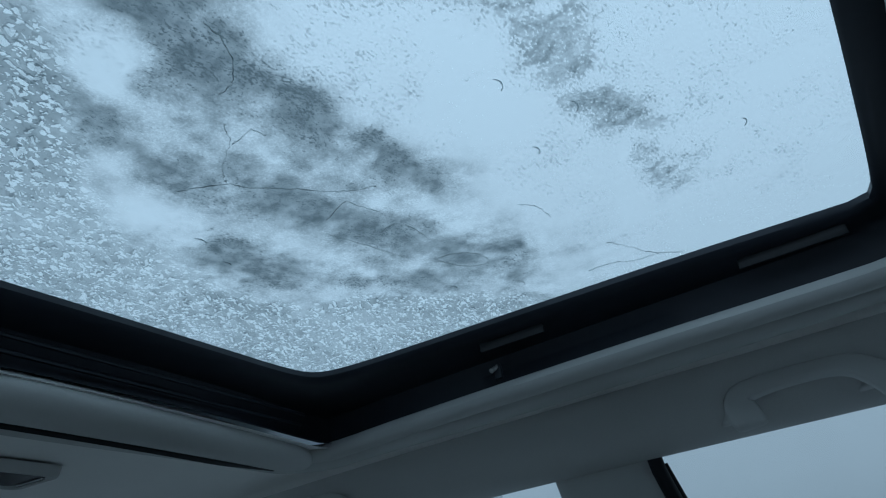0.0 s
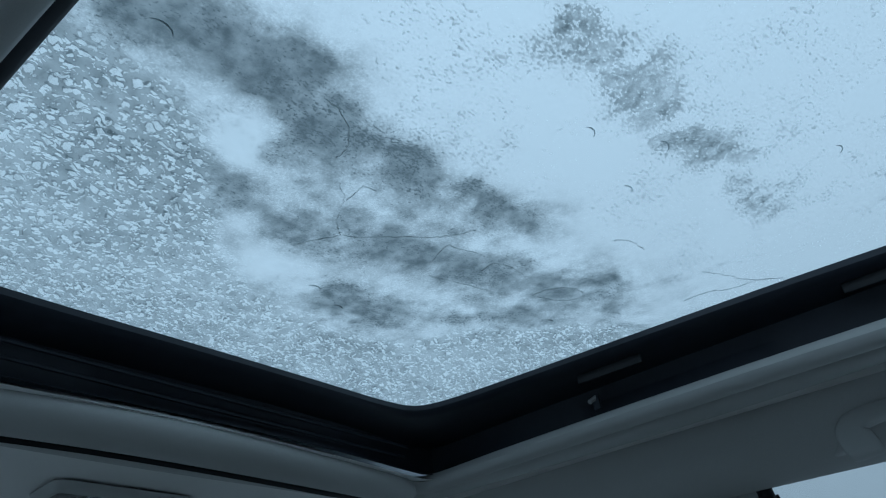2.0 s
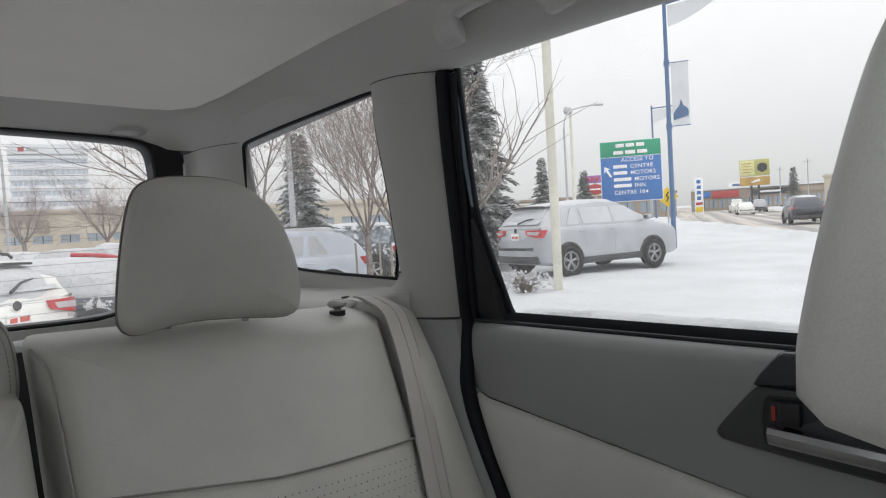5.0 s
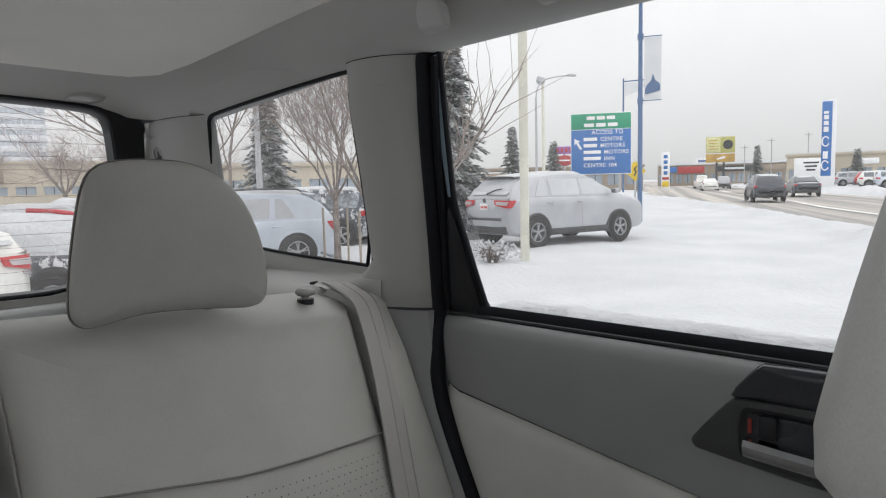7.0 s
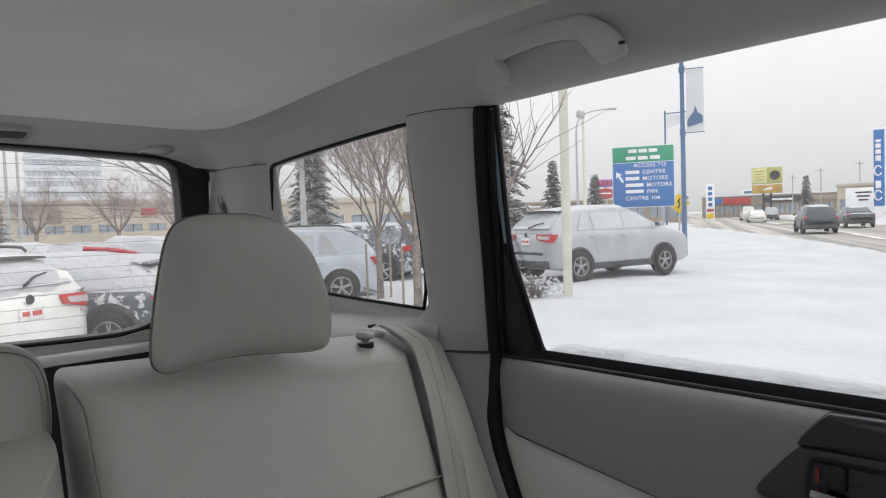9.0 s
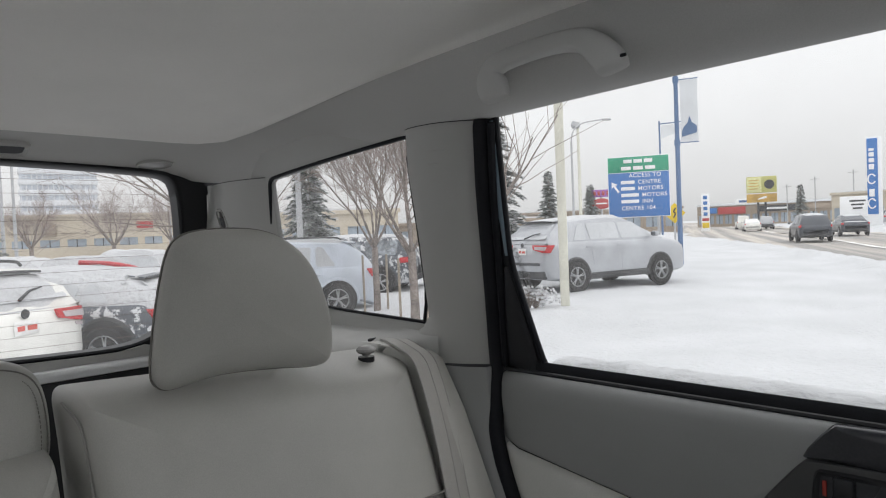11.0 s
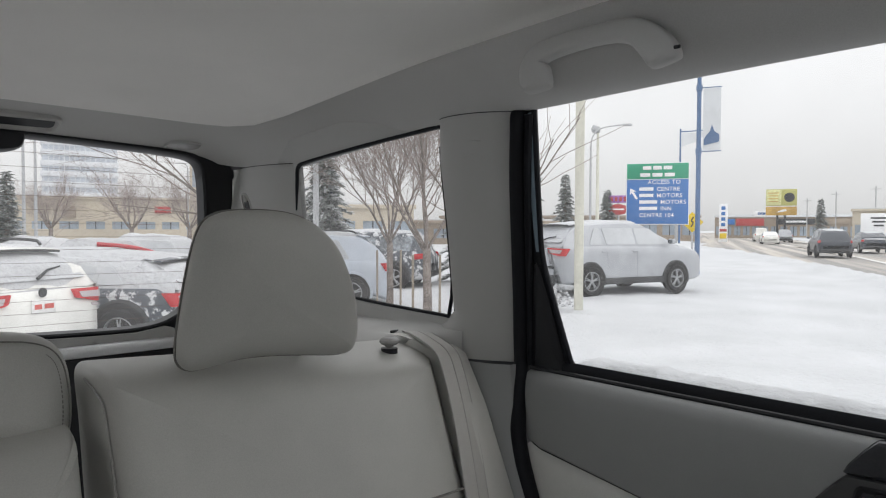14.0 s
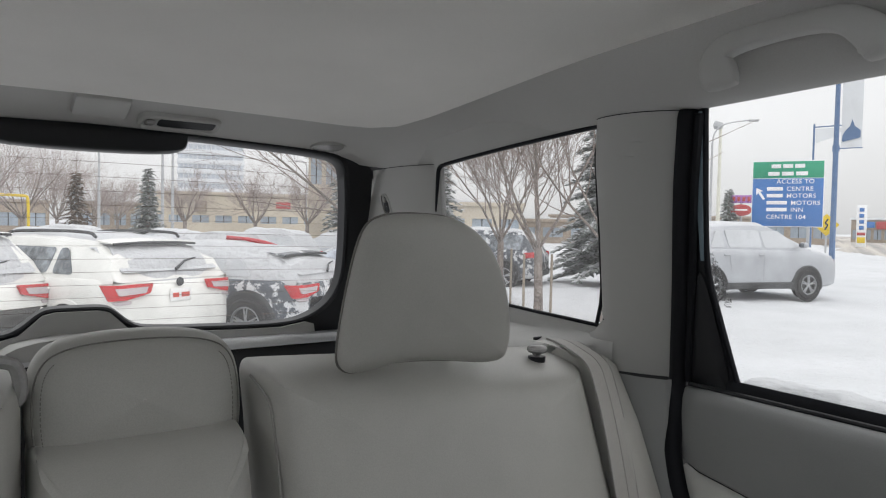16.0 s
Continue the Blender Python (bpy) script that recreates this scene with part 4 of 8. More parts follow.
# release knob on the shoulder
KN = [(0.0085, 0.0), (0.009, 0.004), (0.0055, 0.007), (0.006, 0.010), (0.012, 0.013), (0.0148, 0.017), (0.0145, 0.021), (0.011, 0.025), (0.006, 0.0275), (0.0005, 0.0265)]
knob = part("release_knob", moved(loft([[Vector((0.528 + r * math.cos(a), 1.037 + r * math.sin(a), 1.1175 + 0.78 * z)) for a in [2 * math.pi * k / 20 for k in range(20)]] for r, z in KN]), LS), LENS, left_seat, "grey seat release knob")
part("knob_collar", moved(tube([(0.528, 1.037, 1.112), (0.528, 1.037, 1.1220)], 0.0125, 20), LS), BLACK, knob)

mid_seat, MS = backrest("rear_seat", -0.099, 0.104, 1.089, 1.089, "grey leather centre rear seat section with low headrest", corner=0.015)
CH = [(-0.100, 1.090), (-0.094, 1.070), (-0.074, 1.060), (0.0, 1.058), (0.084, 1.060), (0.103, 1.068), (0.110, 1.088), (0.111, 1.135), (0.104, 1.164), (0.084, 1.181), (0.04, 1.188), (-0.03, 1.188), (-0.074, 1.181), (-0.094, 1.164), (-0.101, 1.135)]
headrest(mid_seat, MS, CH, 1.042, 0.07, lean=0.25)
right_seat, RS = backrest("rear_seat", -0.585, -0.102, 1.118, 1.152, "grey leather rear seat backrest on the far side")
headrest(right_seat, RS, [(-x, z) for x, z in reversed(HR)], 0.978, 0.075, lean=-0.20, border=False)
# centre belt guide loop beside the middle section
part("belt_guide", moved(tube(smooth_line([(-0.135, 1.06, 1.130), (-0.102, 1.06, 1.128), (-0.104, 1.065, 1.165), (-0.118, 1.065, 1.172), (-0.15, 1.065, 1.172)], 2), 0.0065, 8), RS), LENS, right_seat, "grey belt guide loop")

# side bolster beside the left backrest
bol = []
for k in range(14):
    s = k / 13
    z = 1.116 - 0.476 * s
    a, b = 0.580 + 0.004 * s, 0.664 + 0.028 * s
    y = seat_y(z) - 0.004
    rise = min(1.0, k / 2.0)
    bol.append([Vector((a, y + 0.09, z - 0.01)), Vector((a, y + 0.02, z)), Vector((a + 0.008, y - 0.006 * rise, z)), Vector((a + 0.25 * (b - a), y - 0.015 * rise, z - 0.002)), Vector((a + 0.5 * (b - a), y - 0.017 * rise, z - 0.005)), Vector((a + 0.75 * (b - a), y - 0.012 * rise, z - 0.010)), Vector((b, y + 0.030, z - 0.022)), Vector((b + 0.004, y + 0.09, z - 0.03))])
BOL_TOP = list(bol[0])
for dy, z in ((0.022, 1.1265), (0.055, 1.1300), (0.11, 1.1300)):
    bol.insert(0, [Vector((p.x, min(p.y, 1.03) + dy, z - 0.25 * max(0, p.x - 0.6))) for p in BOL_TOP])
tagged(part("seat_bolster", loft(bol, False), LEATHER), "grey leather side bolster between rear seat and door", "car seat")

belt = thing("seat_belt", (0.57, 1.05, 1.13), "grey webbing seat belt over the rear backrest", "seat belt")
BS = Matrix.Translation((-0.57, -1.05, -1.13))
bpath = smooth_line([Vector((0.645, 1.125, 1.126)), Vector((0.616, 1.07, 1.1315)), Vector((0.597, 1.025, 1.1300))] + [recline(x, z, 0.0165) for x, z in ((0.590, 1.112), (0.5925, 1.08), (0.592, 1.04), (0.586, 0.98), (0.578, 0.928), (0.565, 0.84), (0.548, 0.72))], 3)
webbing = part("webbing", moved(ribbon(bpath, [(1, 0.05, -0.06)] * len(bpath), 0.045, 0.0012), BS), WEB, belt)
for off in (-0.0222, 0.003, 0.0222):
    part("selvedge", moved(tube([p + Vector((off, -0.0010 + off * 0.05, 0.0010 - off * 0.06)) for p in bpath], 0.0009, 6), BS), SOFT_THREAD, webbing, "darker woven edge")
part("slot", moved(block((0.075, 0.006, 0.006), (0.642, 1.128, 1.127), 0.002, turn=pose(0, 0, 0, 0, 0, -4)), BS), BLACK, belt, "black belt slot")

# ---- driver's seat ----
driver = thing("driver_seat", (0.33, 0.138, 0.5), "light grey leather front seat with a stitched headrest", "car seat")
FS = Matrix.Translation((-0.36, -0.15, -0.5))
FH = [(0.246, 1.175), (0.258, 1.150), (0.30, 1.140), (0.42, 1.140), (0.462, 1.150), (0.474, 1.175), (0.480, 1.238), (0.472, 1.315), (0.452, 1.365), (0.415, 1.388), (0.36, 1.392), (0.305, 1.388), (0.268, 1.365), (0.248, 1.315), (0.240, 1.238)]
o = smooth_loop(FH, 3)
fm = Matrix(((1, 0, 0, 0), (0, -0.24, -1, 0.122 + 0.24 * 1.14), (0, 1, 0, 0), (0, 0, 0, 1)))
prof = ((0.06, -0.196), (0.035, -0.192), (0.018, -0.184), (0.007, -0.170), (0.001, -0.145), (0.0, -0.09), (0.005, -0.055), (0.016, -0.030), (0.032, -0.012), (0.05, -0.003), (0.07, 0.002), (0.09, 0.004))
fh_bm = pillow([(p.x, p.y) for p in o], prof)


def crown(y, w):
    """The crown falls away to the front of the cushion, and a little to the back."""
    w = w if w < -0.07 else -0.07 + (w + 0.07) * 0.62
    d, e = max(0.0, w + 0.100), max(0.0, -0.125 - w)
    return 1.14 + (y - 1.14) * (1 - 0.9 * d - 26.0 * d * d - 1.2 * e), w


for v in fh_bm.verts:
    v.co.y, v.co.z = crown(v.co.y, v.co.z)
fh = part("headrest", moved(fh_bm, FS @ fm), LEATHER_LIGHT, driver)
# its seam bows forward on the cheeks
o_in = inset(o, 0.01)


def on_rest(k, shift, lift):
    p, q = o[k], o_in[k]
    w = -0.102 + shift + float(np.interp(p.y, (1.14, 1.20, 1.25, 1.30, 1.34, 1.37, 1.392), (0.024, 0.034, 0.036, 0.029, 0.016, 0.001, -0.012)))
    r = float(np.interp(w, (-0.145, -0.09, -0.055, -0.030), (0.0008, 0.0, 0.005, 0.016))) - lift
    x, y = p.x + (q.x - p.x) * r * 100, p.y + (q.y - p.y) * r * 100
    y, w = crown(y, w)
    return FS @ (fm @ Vector((x, y, w)))


for shift in (-0.006, 0.006):
    stitch([on_rest(k, shift, 0.0006) for k in range(len(o))], fh, "stitching", 0.0006, SOFT_THREAD)
HG = Vector((0.2505, 0.173, 1.176))
part("hinge_recess", moved(loft([[HG + Vector((x, 0.013 * s * math.cos(a), 0.011 * s * math.sin(a))) for a in [2 * math.pi * k / 20 for k in range(20)]] for s, x in ((1.1, 0.004), (1.02, -0.002), (0.94, -0.0022), (0.8, 0.0005))]), FS), LEATHER_LIGHT, fh, "round rim of the hinge recess")
part("hinge_cap", moved(loft([[HG + Vector((x, 0.013 * s * math.cos(a), 0.011 * s * math.sin(a))) for a in [2 * math.pi * k / 20 for k in range(20)]] for s, x in ((0.90, 0.0005), (0.84, -0.0010), (0.02, -0.0012))]), FS), DOOR_UPPER, fh, "dark recess")
part("seam", tube([on_rest(k, 0.0, -0.0002) for k in range(len(o))] + [on_rest(0, 0.0, -0.0002)], 0.0010, 6), SOFT_THREAD, fh, "fine seam")
for x in (0.305, 0.415):
    post = part("headrest_post", moved(tube([(x, 0.205, 1.06), (x, 0.200, 1.17)], 0.0065, 12), FS), CHROME, driver, "chrome headrest post")
    part("post_sleeve", moved(pillow([(0.022 * math.cos(a), 0.016 * math.sin(a)) for a in [2 * math.pi * k / 20 for k in range(20)]], ((0, -0.004), (0, 0.006), (0.003, 0.009), (0.008, 0.010)), Matrix.Translation((x, 0.205, 1.092))), FS), BLACK, post, "black post sleeve")
so = smooth_loop([(0.14, 0.385), (0.58, 0.385), (0.59, 0.80), (0.575, 0.98), (0.53, 1.065), (0.45, 1.095), (0.36, 1.100), (0.27, 1.095), (0.19, 1.065), (0.145, 0.98), (0.13, 0.80)], 3)
sm = Matrix(((1, 0, 0, 0), (0, 0.30, -1, 0.135 - 0.30 * 1.1), (0, 1, 0, 0), (0, 0, 0, 1)))
part("backrest", moved(pillow([(p.x, p.y) for p in so], ((0.05, -0.145), (0.015, -0.135), (0.003, -0.115), (0.0, -0.07), (0.002, -0.02), (0.012, 0.0), (0.035, 0.012), (0.07, 0.016)), sm), FS), LEATHER_LIGHT, driver, "light grey leather front backrest")

# ---- plain closing surfaces of the cabin ----
tagged(part("window_3", plate([Vector(q) for q in ((-0.70, 1.0), (0.70, 1.0), (0.62, 1.54), (-0.62, 1.54))], [], lambda u, v: Vector((u, -1.06 + 0.10 * (v - 1.0), v))), GLASS), "unseen windscreen glass behind the added snow slab", "window", kind="structure")
# unseen slab of snow, added to keep light from the front off the seats
tagged(part("windscreen_light_block", plate([Vector(q) for q in ((-0.72, 1.0), (0.72, 1.0), (0.64, 1.56), (-0.64, 1.56))], [], lambda u, v: Vector((u, -1.085 + 0.10 * (v - 1.0), v)), thick=(0, -0.05, 0)), SNOW), "unseen snow slab added over the windscreen to block front light", "snow", kind="stuff")
far = moved(loft(bp, False), MIRROR)
bmesh.ops.reverse_faces(far, faces=far.faces)
tagged(part("wall_pillar_far", far, TRIM), "light grey pillar trim on the far side", "pillar trim", kind="structure")
wall_right = tagged(part("wall_right", plate([Vector(q) for q in ((-1.3, 0.35), (1.75, 0.35), (1.75, 1.06), (1.60, 1.44), (0.9, 1.475), (-0.6, 1.475), (-1.3, 1.06))], [DOOR_HOLE, smooth_loop([(0.966, 1.44), (1.03, 1.16), (1.45, 1.19), (1.38, 1.40)], 2), FRONT_HOLE], lambda u, v: Vector((-side_x(v) - 0.015, u, v)), thick=(-0.03, 0, 0)), TRIM), "plain grey door and pillar trim on the far side", "side wall", kind="structure")
wall_left = tagged(part("wall_left", plate([Vector(q) for q in ((-1.3, 0.35), (1.75, 0.35), (1.75, 1.06), (1.60, 1.46), (0.9, 1.505), (-0.6, 1.505), (-1.3, 1.06))], [[Vector(q) for q in ((0.918, 1.495), (0.932, 1.34), (0.950, 1.20), (0.953, 1.075), (0.20, 1.075), (0.262, 1.44), (0.268, 1.495))], [Vector(q) for q in ((0.972, 1.480), (0.985, 1.10), (1.62, 1.10), (1.56, 1.43))], [Vector((p.x + 0.045 * (p.x > 0), p.y + 0.030 * max(0.0, min(1.0, (p.y - 1.36) / 0.08)))) for p in FRONT_HOLE]], lambda u, v: Vector((side_x(v) + 0.028, u, v)), thick=(0.03, 0, 0)), BLACK), "outer door skin on the window side", "side wall", kind="structure")
front_seal = tagged(part("trim_front_door", tube(smooth_line([(side_x(z) - 0.012, y - 0.014, z) for y, z in ((0.149, 1.468), (0.147, 1.44), (0.07, 1.10), (0.05, 1.0))], 2), 0.0105, 10), RUBBER), "thick black seal of the front door opening", "door seal", kind="structure")
front_seal2 = tagged(part("trim_front_glass", tube(smooth_line([(side_x(z) - 0.004, y - 0.020, z) for y, z in ((0.146, 1.458), (0.07, 1.12), (0.05, 1.03))], 2), 0.0045, 10), RUBBER), "inner black seal of the front door glass", "door seal", kind="structure")
tagged(part("window_2", plate(inset(FRONT_HOLE, -0.01), [], on_side(0.02)), GLASS), "clear front door glass", "window", kind="structure")
tagged(part("wall_front_door", loft([[Vector((x, y, z)) for x, z in ((0.71, 1.096), (0.695, 1.100), (0.683, 1.09), (0.678, 1.05), (0.68, 0.9), (0.67, 0.6))] for y in np.linspace(-1.1, 0.07, 6)], False), DOOR_UPPER), "dark grey front door panel", "car door", kind="structure")
tagged(part("floor", block((1.5, 3.2, 0.06), (0, 0.25, 0.36), 0.01), CARPET), "grey carpeted car floor", "car floor", kind="structure")
tagged(part("wall_front", plate([Vector(q) for q in ((-0.72, 0.35), (0.72, 0.35), (0.72, 1.02), (-0.72, 1.02))], [], lambda u, v: Vector((u, -1.05, v)), thick=(0, -0.05, 0)), BLACK), "black bulkhead under the windscreen", "bulkhead", kind="structure")
roof = plate([Vector(q) for q in ((-0.60, -1.02), (0.60, -1.02), (0.62, 0.5), (0.60, 1.6), (-0.60, 1.6), (-0.62, 0.5))], [[Vector((p.x * 1.13, 0.15 + (p.y - 0.15) * 1.12)) for p in pane]], lambda u, v: Vector((u, v, 1.6185 - 0.03 * max(0, v - 0.7) - 0.02 * u * u)), thick=(0, 0, 0.012))
tagged(part("roof", roof, PAINT_BLUE), "painted steel car roof above the headliner", "roof", kind="structure")

# ---- melting snow on the sunroof ----
def snow_mat():
    m = bpy.data.materials.new("melting_snow")
    m.use_nodes = True
    n, l = m.node_tree.nodes, m.node_tree.links
    n.remove(n["Principled BSDF"])
    co = n.new("ShaderNodeTexCoord")

    def attr(name):
        a = n.new("ShaderNodeAttribute")
        a.attribute_name = name
        return a.outputs["Fac"]

    def noise_of(scale, detail, lo, hi):
        t, r = n.new("ShaderNodeTexNoise"), n.new("ShaderNodeMapRange")
        t.inputs["Scale"].default_value, t.inputs["Detail"].default_value, t.inputs["Roughness"].default_value = scale, detail, 0.62
        l.new(co.outputs["Object"], t.inputs["Vector"])
        r.inputs["From Min"].default_value, r.inputs["From Max"].default_value = lo, hi
        l.new(t.outputs["Fac"], r.inputs["Value"])
        return r.outputs[0]

    def math_of(op, a, b):
        t = n.new("ShaderNodeMath")
        t.operation, t.use_clamp = op, op != "MULTIPLY_ADD"
        for k, v in enumerate((a, b)):
            if isinstance(v, (int, float)):
                t.inputs[k].default_value = v
            else:
                l.new(v, t.inputs[k])
        return t.outputs[0]

    thick, bead_zone, cover = attr("thick"), attr("beads"), attr("cover")

    def pebbles(scale, warp_scale, warp_by, stretch, size, soft, keep, shift=(0.0, 0.0)):
        """Grains of snow: (white heads, dark rims), of random size, some cells left empty."""
        mp, warp, add, cell = n.new("ShaderNodeMapping"), n.new("ShaderNodeTexNoise"), n.new("ShaderNodeVectorMath"), n.new("ShaderNodeTexVoronoi")
        mp.inputs["Scale"].default_value = (1.0, stretch, 1.0)
        mp.inputs["Location"].default_value = (*shift, 0.0)
        warp.inputs["Scale"].default_value, warp.inputs["Detail"].default_value = warp_scale, 3
        add.operation = "MULTIPLY_ADD"
        add.inputs[1].default_value = (warp_by, warp_by, 0.0)
        l.new(co.outputs["Object"], mp.inputs["Vector"]), l.new(co.outputs["Object"], warp.inputs["Vector"])
        l.new(warp.outputs["Color"], add.inputs[0]), l.new(mp.outputs[0], add.inputs[2])
        cell.voronoi_dimensions = "2D"
        cell.inputs["Scale"].default_value, cell.inputs["Randomness"].default_value = scale, 1
        l.new(add.outputs[0], cell.inputs["Vector"])
        sep = n.new("ShaderNodeSeparateColor")
        l.new(cell.outputs["Color"], sep.inputs[0])
        radius = math_of("MULTIPLY", math_of("ADD", math_of("MULTIPLY", sep.outputs[0], 0.8), 0.2), size)
        on = math_of("LESS_THAN", sep.outputs[1], keep)
        gap = math_of("SUBTRACT", radius, cell.outputs["Distance"])
        head, ring = n.new("ShaderNodeMapRange"), n.new("ShaderNodeMapRange")
        head.inputs["From Min"].default_value, head.inputs["From Max"].default_value = 0.0, soft
        l.new(gap, head.inputs["Value"])
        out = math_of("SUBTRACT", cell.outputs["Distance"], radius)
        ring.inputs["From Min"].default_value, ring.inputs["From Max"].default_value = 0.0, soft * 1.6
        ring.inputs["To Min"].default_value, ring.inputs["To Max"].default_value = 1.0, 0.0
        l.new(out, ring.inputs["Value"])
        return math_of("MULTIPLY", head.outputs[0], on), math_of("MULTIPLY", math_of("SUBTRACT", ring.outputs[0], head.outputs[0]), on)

    h1, r1 = pebbles(150, 150, 0.012, 1.5, 0.57, 0.09, 0.80)
    h2, r2 = pebbles(300, 260, 0.006, 1.4, 0.50, 0.14, 0.50)
    # the same grains shifted sideways paint a shaded side into each one's colour
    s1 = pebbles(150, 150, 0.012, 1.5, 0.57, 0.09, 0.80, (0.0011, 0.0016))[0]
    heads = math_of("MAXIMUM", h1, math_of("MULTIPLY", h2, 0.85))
    flank_shade = math_of("SUBTRACT", s1, heads)
    rims = math_of("MAXIMUM", math_of("MAXIMUM", math_of("MULTIPLY", r1, 0.5), flank_shade), math_of("MULTIPLY", r2, 0.55))
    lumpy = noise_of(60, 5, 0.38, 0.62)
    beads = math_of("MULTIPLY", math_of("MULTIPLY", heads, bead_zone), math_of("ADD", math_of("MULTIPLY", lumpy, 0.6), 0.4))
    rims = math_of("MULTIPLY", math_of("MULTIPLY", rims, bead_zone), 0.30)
    # scattered grains over the clear part, gathered into ragged patches where the snow thickens
    level = math_of("SUBTRACT", 0.655, math_of("MULTIPLY", attr("specks"), 0.19))
    fleck, gate = n.new("ShaderNodeTexNoise"), n.new("ShaderNodeMapRange")
    turned = n.new("ShaderNodeMapping")
    turned.inputs["Rotation"].default_value, turned.inputs["Scale"].default_value = (0, 0, radians(38)), (0.8, 1.35, 1.0)
    l.new(co.outputs["Object"], turned.inputs["Vector"]), l.new(turned.outputs[0], fleck.inputs["Vector"])
    fleck.inputs["Scale"].default_value, fleck.inputs["Detail"].default_value, fleck.inputs["Roughness"].default_value = 390, 6, 0.66
    l.new(fleck.outputs["Fac"], gate.inputs["Value"]), l.new(level, gate.inputs["From Min"]), l.new(math_of("ADD", level, 0.05), gate.inputs["From Max"])
    specks = math_of("MULTIPLY", math_of("MULTIPLY", gate.outputs[0], math_of("SUBTRACT", 1.0, bead_zone)), math_of("ADD", math_of("MULTIPLY", noise_of(120, 5, 0.35, 0.65), 0.75), 0.30))
    # frost inside the slush: soft clouds, fine sparkle, and wrinkled skins of ice
    cloudy = noise_of(38, 8, 0.33, 0.67)
    sparkle = noise_of(520, 4, 0.47, 0.63)
    wrinkle, ridge = n.new("ShaderNodeTexNoise"), n.new("ShaderNodeMapRange")
    squeezed = n.new("ShaderNodeMapping")
    squeezed.inputs["Rotation"].default_value, squeezed.inputs["Scale"].default_value = (0, 0, radians(-40)), (1.0, 3.0, 1.0)
    l.new(co.outputs["Object"], squeezed.inputs["Vector"]), l.new(squeezed.outputs[0], wrinkle.inputs["Vector"])
    wrinkle.noise_type = "RIDGED_MULTIFRACTAL"
    wrinkle.inputs["Scale"].default_value, wrinkle.inputs["Detail"].default_value = 85, 3
    ridge.inputs["From Min"].default_value, ridge.inputs["From Max"].default_value = 0.45, 1.1
    l.new(wrinkle.outputs["Fac"], ridge.inputs["Value"])
    skin = math_of("MULTIPLY", ridge.outputs[0], attr("skin"))
    soft_edge = math_of("MULTIPLY", math_of("MULTIPLY", thick, math_of("SUBTRACT", 1.0, thick)), math_of("SUBTRACT", 1.0, bead_zone))
    swing = n.new("ShaderNodeMath")
    swing.operation, swing.use_clamp = "SUBTRACT", False
    swing.inputs[1].default_value = 0.5
    l.new(cloudy, swing.inputs[0])
    push = n.new("ShaderNodeMath")
    push.operation, push.use_clamp = "MULTIPLY_ADD", True
    gain = n.new("ShaderNodeMath")
    gain.operation, gain.use_clamp = "MULTIPLY", False
    gain.inputs[1].default_value = 3.0
    l.new(soft_edge, gain.inputs[0])
    l.new(swing.outputs[0], push.inputs[0]), l.new(gain.outputs[0], push.inputs[1]), l.new(thick, push.inputs[2])
    depth = math_of("ADD", math_of("MULTIPLY", noise_of(70, 9, 0.30, 0.70), 0.42), 0.62)
    dark = math_of("ADD", math_of("MULTIPLY", push.outputs[0], depth), math_of("MULTIPLY", skin, 0.26))
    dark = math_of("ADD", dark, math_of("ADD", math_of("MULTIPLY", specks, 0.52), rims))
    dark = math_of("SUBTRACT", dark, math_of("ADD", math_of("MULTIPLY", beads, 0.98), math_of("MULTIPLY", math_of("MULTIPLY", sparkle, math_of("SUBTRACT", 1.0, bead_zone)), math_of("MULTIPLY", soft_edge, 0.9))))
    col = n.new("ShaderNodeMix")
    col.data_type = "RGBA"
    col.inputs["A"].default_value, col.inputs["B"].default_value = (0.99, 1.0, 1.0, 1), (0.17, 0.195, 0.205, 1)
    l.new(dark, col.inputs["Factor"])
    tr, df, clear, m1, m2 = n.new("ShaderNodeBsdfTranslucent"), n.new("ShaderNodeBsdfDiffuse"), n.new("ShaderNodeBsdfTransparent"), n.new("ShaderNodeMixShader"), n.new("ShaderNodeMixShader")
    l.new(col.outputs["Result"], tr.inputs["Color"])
    df.inputs["Color"].default_value = (0.85, 0.87, 0.88, 1)
    m1.inputs[0].default_value = 0.10
    l.new(tr.outputs[0], m1.inputs[1]), l.new(df.outputs[0], m1.inputs[2])
    l.new(math_of("ADD", cover, math_of("ADD", specks, beads)), m2.inputs[0])
    l.new(clear.outputs[0], m2.inputs[1]), l.new(m1.outputs[0], m2.inputs[2])
    l.new(m2.outputs[0], n["Material Output"].inputs["Surface"])
    return m


def bump_at(x, y, cx, cy, rx, ry):
    return np.exp(-(((x - cx) / rx) ** 2 + ((y - cy) / ry) ** 2))


def near_line(x, y, pts, w):
    d = np.full(x.shape, 9.0)
    for (ax, ay), (bx, by) in zip(pts, pts[1:]):
        t = np.clip(((x - ax) * (bx - ax) + (y - ay) * (by - ay)) / ((bx - ax) ** 2 + (by - ay) ** 2), 0, 1)
        d = np.minimum(d, np.hypot(x - ax - t * (bx - ax), y - ay - t * (by - ay)))
    return np.exp(-(d / w) ** 2)


def field_noise(x, y, scale, octaves, seed):
    return np.array([noise.fractal(Vector((a * scale, b * scale, seed)), 0.9, 2.1, octaves) for a, b in zip(x.ravel(), y.ravel())]).reshape(x.shape)


